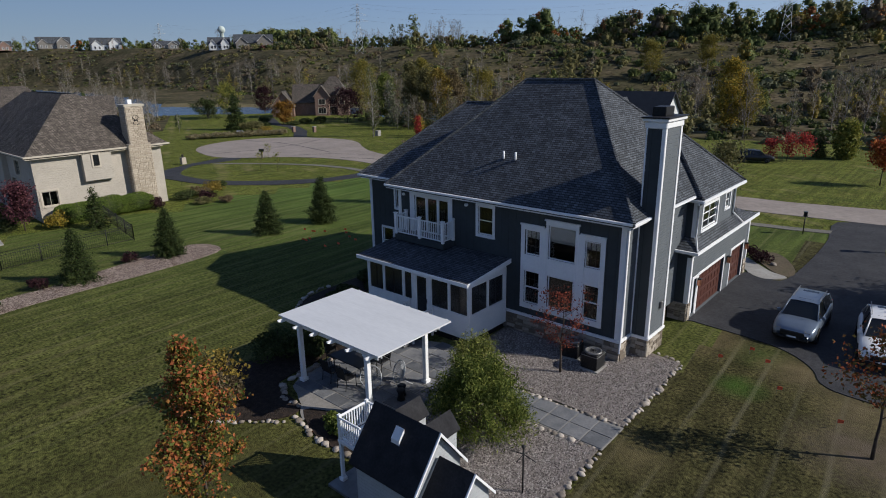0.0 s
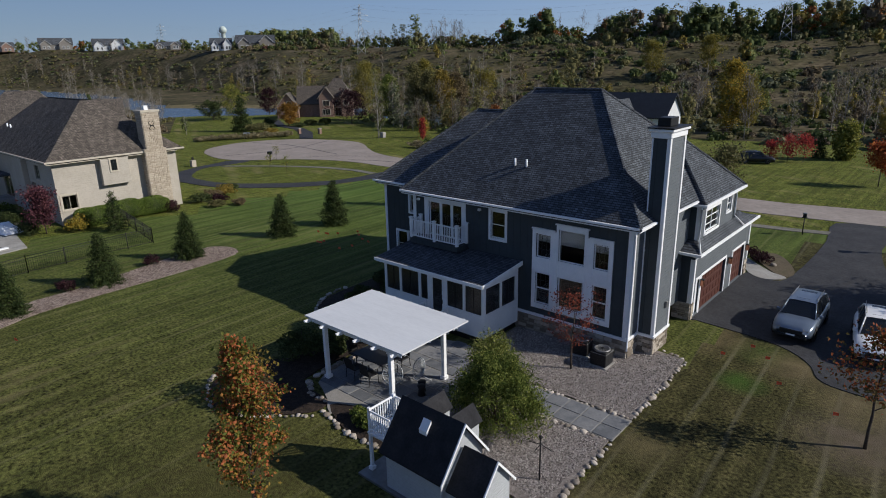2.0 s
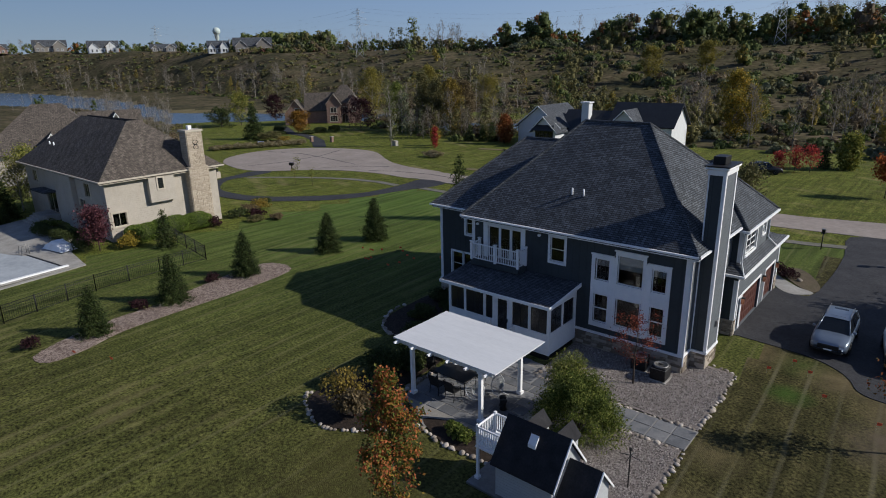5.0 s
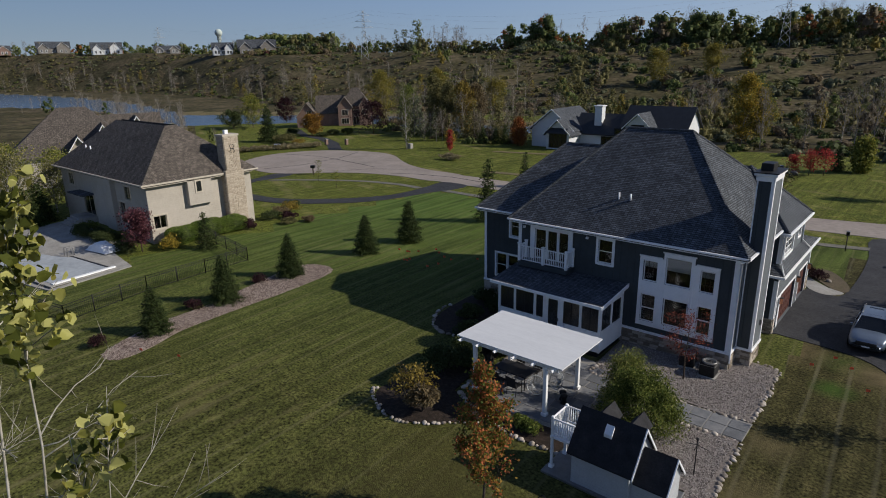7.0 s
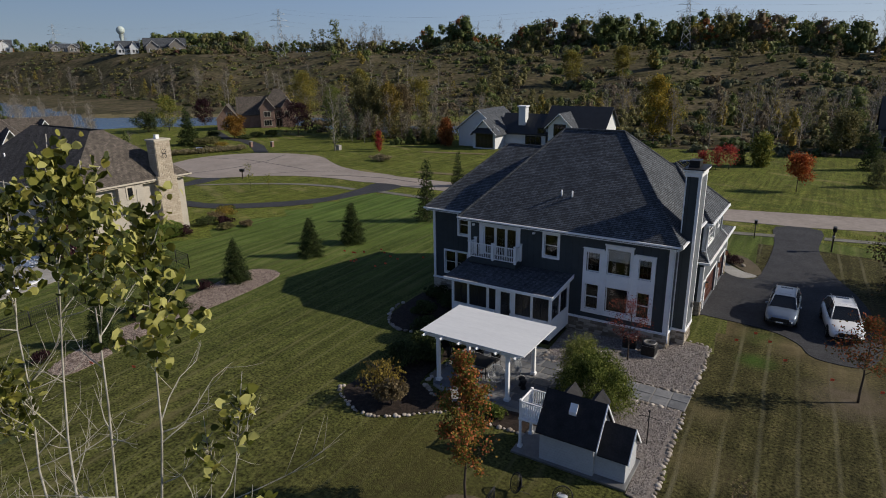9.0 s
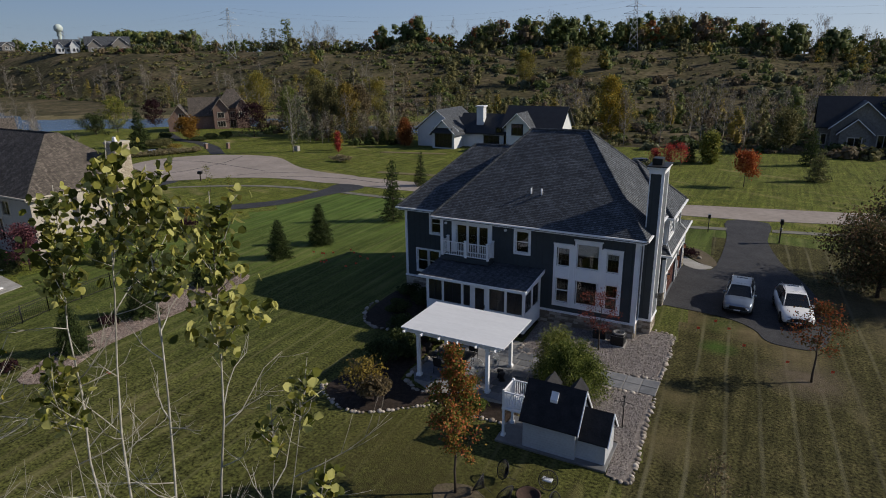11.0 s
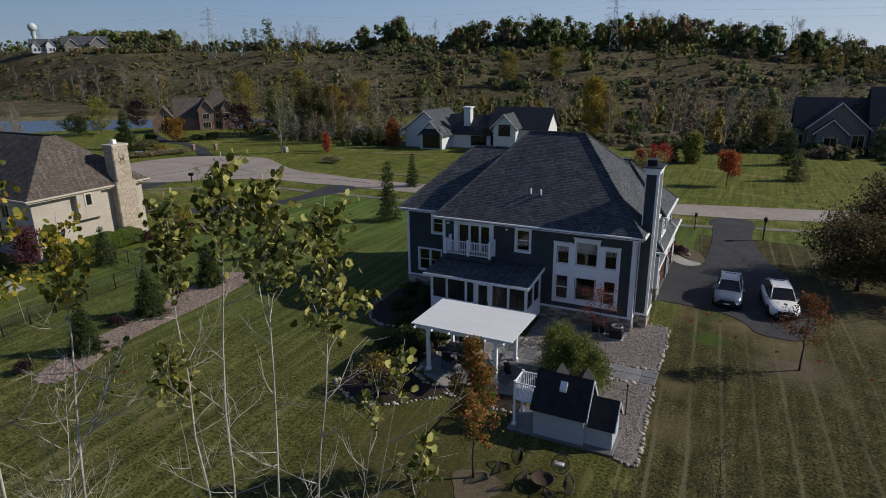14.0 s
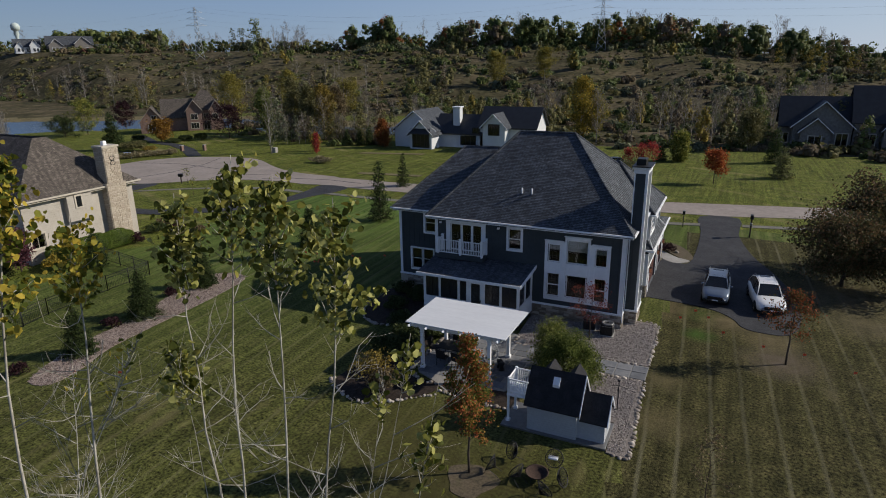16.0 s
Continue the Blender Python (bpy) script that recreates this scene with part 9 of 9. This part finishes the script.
sorts("hill_scrub", bush_kinds, spread_over(90, 50, 60, lambda b: crest(b) - 22, lambda b: crest(b) - 3, 0.9, 2.2), ((W_DARK, 0.3, "dark"), (W_PLUM, 0.15, "russet"), (W_BROWN, 0.25, "brown"), (W_OLIVE, 0.3, "olive")), "garden bushes below the ridge houses")
sorts("hill_scrub", bush_kinds, spread_over(230, -16, 33, lambda b: crest(b) - 40, lambda b: crest(b) + 4, 0.9, 2.6), ((W_DARK, 0.25, "dark"), (W_SAGE, 0.4, "grey-green"), (W_GREEN, 0.2, "green"), (W_OLIVE, 0.15, "olive")), "undergrowth along the crest")
# open left hillside: drifts of low brush in dry grass
sorts("hill_scrub", tufts, spread_over(2500, 26, 84, lambda b: foot(b) + 3, lambda b: crest(b) - 3, 0.35, 1.5, -0.16, 1.0), ((W_OLIVE, 0.40, "low olive"), (W_GREEN, 0.14, "low green"), (W_SAGE, 0.20, "low grey-green"), (W_BROWN, 0.26, "low brown")), "brush on the open hillside")
# right hillside: rounded bushes in drifts between bare brown slopes
sorts("hill_scrub", bush_kinds, spread_over(560, -14, 30, lambda b: foot(b) + 4, lambda b: crest(b) - 22, 0.6, 2.2, 0.02, 2.0), ((W_GREEN, 0.22, "rounded green"), (W_DARK, 0.12, "dark juniper"), (W_SAGE, 0.28, "grey-green"), (W_OLIVE, 0.26, "olive"), (W_BROWN, 0.12, "brown")), "bushes on the brown slope")
sorts("hill_scrub", tufts, spread_over(900, -14, 30, lambda b: foot(b) + 4, lambda b: crest(b) - 10, 0.3, 1.0), ((W_OLIVE, 0.4, "low olive"), (W_BROWN, 0.35, "low brown"), (W_SAGE, 0.25, "low grey-green")), "low brush on the brown slope")
sorts("hillside_trees", broad, spread_over(46, -12, 44, lambda b: foot(b) + 10, lambda b: crest(b) - 40, 0.45, 0.9, -0.05, 3.0), ((W_OLIVE, 0.5, "olive"), (W_GOLD, 0.12, "golden"), (W_GREEN, 0.38, "green")), "trees on the slope")
# foot of the hill
grove(spread_over(20, 46, 74, lambda b: foot(b) - 3, lambda b: foot(b) + 14, 0.95, 1.45), "tall leafless trees at the foot of the hill", False)
grove(spread_over(78, 26, 80, lambda b: foot(b) - 4, lambda b: foot(b) + 60, 0.55, 1.15, 0.05, 4.0), "leafless grey trees along the foot of the hill")
sorts("thin_woods", slim, spread_over(110, 26, 80, lambda b: foot(b) - 4, lambda b: foot(b) + 45, 0.4, 0.95, -0.05, 6.0), ((W_OLIVE, 0.5, "thin olive"), (W_BROWN, 0.3, "thin brown"), (W_GOLD, 0.2, "thin golden")), "trees along the foot of the hill")
sorts("hill_scrub", bush_kinds, spread_over(200, 26, 80, lambda b: foot(b) - 4, lambda b: foot(b) + 22, 0.5, 1.4), ((W_DARK, 0.3, "dark"), (W_OLIVE, 0.4, "olive"), (W_BROWN, 0.3, "brown")), "brush along the foot of the hill")
# woods behind the houses across the street
grove(spread_over(36, -12, 27, lambda b: 120, lambda b: 165, 0.75, 1.25, 0.08, 7.0), "leafless trees behind the houses across the street", False)
sorts("near_woods", fine_crowns, spread_over(100, -12, 27, lambda b: 120, lambda b: 178, 0.35, 0.9, -0.08, 8.0), ((W_OLIVE, 0.36, "olive"), (W_GREEN, 0.24, "green"), (W_BROWN, 0.16, "brown"), (W_GOLD, 0.24, "golden")), "trees behind the houses across the street")
sorts("near_brush", bush_kinds, spread_over(420, -12, 27, lambda b: 112, lambda b: 185, 0.5, 1.6), ((W_BROWN, 0.34, "brown"), (W_DARK, 0.22, "dark"), (W_OLIVE, 0.24, "olive"), (W_SAGE, 0.20, "grey-green")), "brush under the near woods")
# lake shores
mid = spread_over(70, 27, 43, lambda b: 126, lambda b: lake_n(b) - 2, 0.45, 0.95)
grove(mid[:36], "leafless trees on the near lake shore", False)
sorts("thin_woods", slim, mid[36:52], ((W_OLIVE, 0.6, "olive"), (W_SAGE, 0.4, "pale")), "trees on the near lake shore")
scatter("near_brush", bush_kinds, mid[52:], W_BROWN, "brown brush on the near lake shore")
veil = spread_over(110, 62.5, 71, lambda b: lake_n(b) - 55, lambda b: lake_n(b) - 4, 0.45, 0.9)
grove(veil[:60], "leafless trees before the lake")
sorts("near_brush", bush_kinds, veil[60:], ((W_OLIVE, 0.4, "olive"), (W_BROWN, 0.6, "brown")), "brush before the lake")
screen = spread_over(74, 33, 46, lambda b: lake_n(b) - 18, lambda b: lake_n(b) - 1, 0.4, 0.8)
sorts("near_woods", slim, screen[:36], ((W_OLIVE, 0.6, "olive"), (W_BROWN, 0.4, "brown")), "trees hiding the lake")
sorts("near_brush", bush_kinds, [(x, y, z, s * 1.9, a, k) for x, y, z, s, a, k in screen[36:]], ((W_BROWN, 0.55, "brown"), (W_GREEN, 0.45, "green")), "brush hiding the lake")
shore = spread_over(30, 60, 82, lambda b: lake_n(b) - 60, lambda b: lake_n(b) - 20, 0.3, 0.7)
grove(shore[:26], "leafless trees beside the lake")
scatter("near_woods", fine_crowns, shore[26:], W_DARK, "green trees beside the lake")


def at_bearing(b, r):
    return CX - r * math.sin(radians(b)), CY + r * math.cos(radians(b))


# single conspicuous trees below the hill
L_OGOLD = leaf_mat("olive gold leaves", [(0.125, 0.118, 0.028), (0.215, 0.190, 0.040), (0.33, 0.265, 0.055)], 0.4)
for k, (b, r, h, s, m, what) in enumerate(((14.0, 128, 12.6, 3.3, L_YELLOW, "tall golden"), (12.9, 130, 10.0, 2.6, L_OGOLD, "tall olive gold"), (45.7, 178, 15.5, 5.2, L_OGOLD, "broad golden olive"), (43.3, 150, 10.4, 2.6, L_GREEN, "bright green"), (40.9, 144, 13.0, 2.4, L_OLIVE, "tall olive"), (39.6, 141, 11.5, 2.2, L_OLIVE, "tall olive"), (38.2, 136, 11.5, 2.8, L_GOLD, "thin golden"), (37.0, 138, 11.0, 2.6, L_BROWN, "thin brown"), (-0.5, 118, 6.6, 3.0, L_OLIVE, "rounded olive"), (5.2, 100, 4.4, 0.8, L_YGREEN, "slim yellow-green"), (21.4, 230, 12, 5.0, L_OGOLD, "rounded golden olive"), (17.0, 230, 12, 5.0, L_OGOLD, "rounded golden olive"), (40.6, 190, 14, 3.8, L_OGOLD, "tall yellow-green"), (35.4, 200, 9, 5.0, L_OGOLD, "rounded olive"))):
    x, y = at_bearing(b, r)
    tree("autumn_tree", x, y, h, s, m, what + " autumn tree below the hill", seed=240 + k, nleaf=7000, size=0.24, cluster=0.5, start=0.06, count=26, sub=5, r0=0.12, up=1.1, bark=BARK_GREY)
conifer("spruce", -0.8, 70.3, 3.6, 1.2, "small dark spruce at the edge of the woods", seed=262)
tree("white_birch", -68.9, 54.8, 12.8, 2.0, L_HILL, "half-bare white-trunked tree beside a utility box", seed=260, nleaf=1500, size=0.15, cluster=0.3, start=0.06, count=34, sub=5, r0=0.12, up=1.5, bark=BARK_GREY, twigs=2)

# hilltop houses
for k, (b, r, wd, z0, zt, m) in enumerate(((71.3, 618, 24, 0, 9.5, GREY_STONE), (67.7, 574, 22, 0, 9.5, SIDE_W), (63.3, 522, 18, 0, 6, GREY_STONE), (59.0, 440, 13, 0, 8, SIDE_W), (56.2, 436, 24, 0, 9.5, GREY_STONE), (53.6, 440, 12, 0, 6, BRICK_RED), (75.0, 662, 22, 0, 8, BRICK_RED))):
    x, y = at_bearing(b, r)
    e = thing("hilltop_house", x, y, gz(x, y) - 0.3, "distant gabled house on the ridge", "house", "hilltop houses", rz=b)
    block(e, -wd / 2, wd / 2, 0, 9, 0, zt * 0.5, zt, "x", m, SHINGLE)
    block(e, wd * 0.1, wd * 0.45, -3, 4, 0, zt * 0.55, zt * 0.95, "y", m, SHINGLE)
    block(e, -wd * 0.45, -wd * 0.15, -2, 4, 0, zt * 0.45, zt * 0.8, "y", m, SHINGLE)
    for u in (-0.38, -0.24, -0.05, 0.05, 0.2, 0.33):
        far_window(e, wd * u, wd * u + 1.3, 1.0, 2.8, -3.05 if u > 0.1 else -2.05 if u < -0.15 else -0.05)
# water tower
x, y = at_bearing(59.15, 800)
wt = thing("water_tower", x, y, gz(x, y), "pale green ball water tower on the skyline", "water tower")
ztop = 15 + 800 * math.tan(radians(2.95)) - gz(x, y)
v, f = lathe([(4.5, 0), (2.0, 6), (1.6, ztop - 14), (2.6, ztop - 11.5)] + [(4.4 * math.sin(a), ztop - 4.4 - 4.4 * math.cos(a)) for a in np.linspace(0.5, math.pi - 0.05, 12)], 20)
obj("tank", v, f, ramp_mat("pale green steel", [(0.42, 0.50, 0.48), (0.52, 0.58, 0.56)], scale=0.3, rough=0.5), wt, smooth=True)


def pylon(b, r, top_el, label="steel lattice pylon on the ridge"):
    x, y = at_bearing(b, r)
    z = gz(x, y)
    H = 15 + r * math.tan(radians(top_el)) - z
    e = thing("pylon", x, y, z - 0.3, label, "pylon", "pylons", rz=b)
    wid = lambda t: 1.8 * (1 - t) ** 1.3 + 0.35
    lines = []
    zs = [0, 0.16, 0.3, 0.43, 0.55, 0.66, 0.76, 0.85, 0.93, 1.0]
    for p, q in zip(zs[:-1], zs[1:]):
        a, c = wid(p), wid(q)
        for s, u in ((1, 1), (1, -1), (-1, -1), (-1, 1)):
            lines.append([(s * a, u * a, p * H), (s * c, u * c, q * H)])
            s2, u2 = (u, -s) if s == u else (u, -s)
            lines.append([(s * a, u * a, p * H), (s2 * c, u2 * c, q * H)])
            lines.append([(s2 * a, u2 * a, p * H), (s * c, u * c, q * H)])
    lat = rods("lattice", lines, 0.085, GALVANISED, e, sides=3)
    for t, wd in ((0.66, 5.0), (0.78, 4.2), (0.9, 3.4)):
        rods("cross_arm", [[(-wd, 0, t * H), (wd, 0, t * H)], [(-wd, 0, t * H), (0, 0, (t + 0.06) * H)], [(wd, 0, t * H), (0, 0, (t + 0.06) * H)]], 0.07, GALVANISED, e, sides=3)
    return Vector((x, y, z)), H


P1, H1 = pylon(47.0, 346, 4.45)
P2, H2 = pylon(12.0, 296, 5.2)
P3, H3 = pylon(63.8, 640, 3.1)
P0 = Vector((*at_bearing(-35, 420), 22))
wires = thing("power_lines", 0, 0, 0, "thin power lines between the pylons", "power lines")
for (A, HA), (B, HB) in (((P1, H1), (P2, H2)), ((P2, H2), (P0, 30)), ((P3, H3), (P1, H1))):
    for t, o in ((0.66, 4), (0.78, -3.5), (0.9, 3), (0.99, 0)):
        a, b = A + Vector((o, 0, t * HA)), B + Vector((o, 0, t * HB))
        rods("cable", [[tuple(a.lerp(b, s) - Vector((0, 0, 7 * 4 * s * (1 - s)))) for s in np.linspace(0, 1, 13)]], 0.018, STEEL, wires, sides=3)

# ---- stonework ----
stones(house, ("y", -0.03, 1), -0.70, 4.9, 0.02, BASE - 0.07, OFF, STONE, 1)
stones(house, ("x", 4.88, -1), 0.0, 1.0, 0.02, BASE - 0.07, OFF, STONE, 2)
stones(ch, ("y", D0 + 0.02, 1), C0, C1 + 0.02, 0.02, BASE - 0.07, OFF, STONE, 3)
stones(ch, ("x", C1 - 0.02, -1), D0, D1, 0.02, BASE - 0.07, OFF, STONE, 4)
stones(house, ("y", G0 - 0.03, 1), 4.62, GX, 0.02, 0.9, OFF, STONE, 5)
stones(house, ("x", GX, -1), G0, G0 + 0.32, 0.02, 0.9, OFF, STONE, 6)
stones(house, ("x", GX, -1), 14.45, 15.0, 0.02, 0.9, OFF, STONE, 8)
stones(house, ("y", 1.07, 1), -10.98, -7.6, -0.02, 1.08, OFF, STONE, 9, (0.25, 0.6), (0.12, 0.25))
stones(nch, ("x", NE + 0.75, -1), 0.25, 2.15, 0.0, 5.6, NO, STONE_PALE, 10, (0.25, 0.55), (0.12, 0.19))
stones(nch, ("x", NE + 0.70, -1), 0.45, 1.95, 5.6, 8.75, NO, STONE_PALE, 11, (0.25, 0.55), (0.12, 0.19))
stones(nch, ("y", 0.25, 1), NE - 0.2, NE + 0.75, 0.0, 5.6, NO, STONE_PALE, 12, (0.25, 0.5), (0.12, 0.19))
stones(nch, ("y", 0.45, 1), NE - 0.5, NE + 0.70, 5.6, 8.75, NO, STONE_PALE, 13, (0.25, 0.5), (0.12, 0.19))
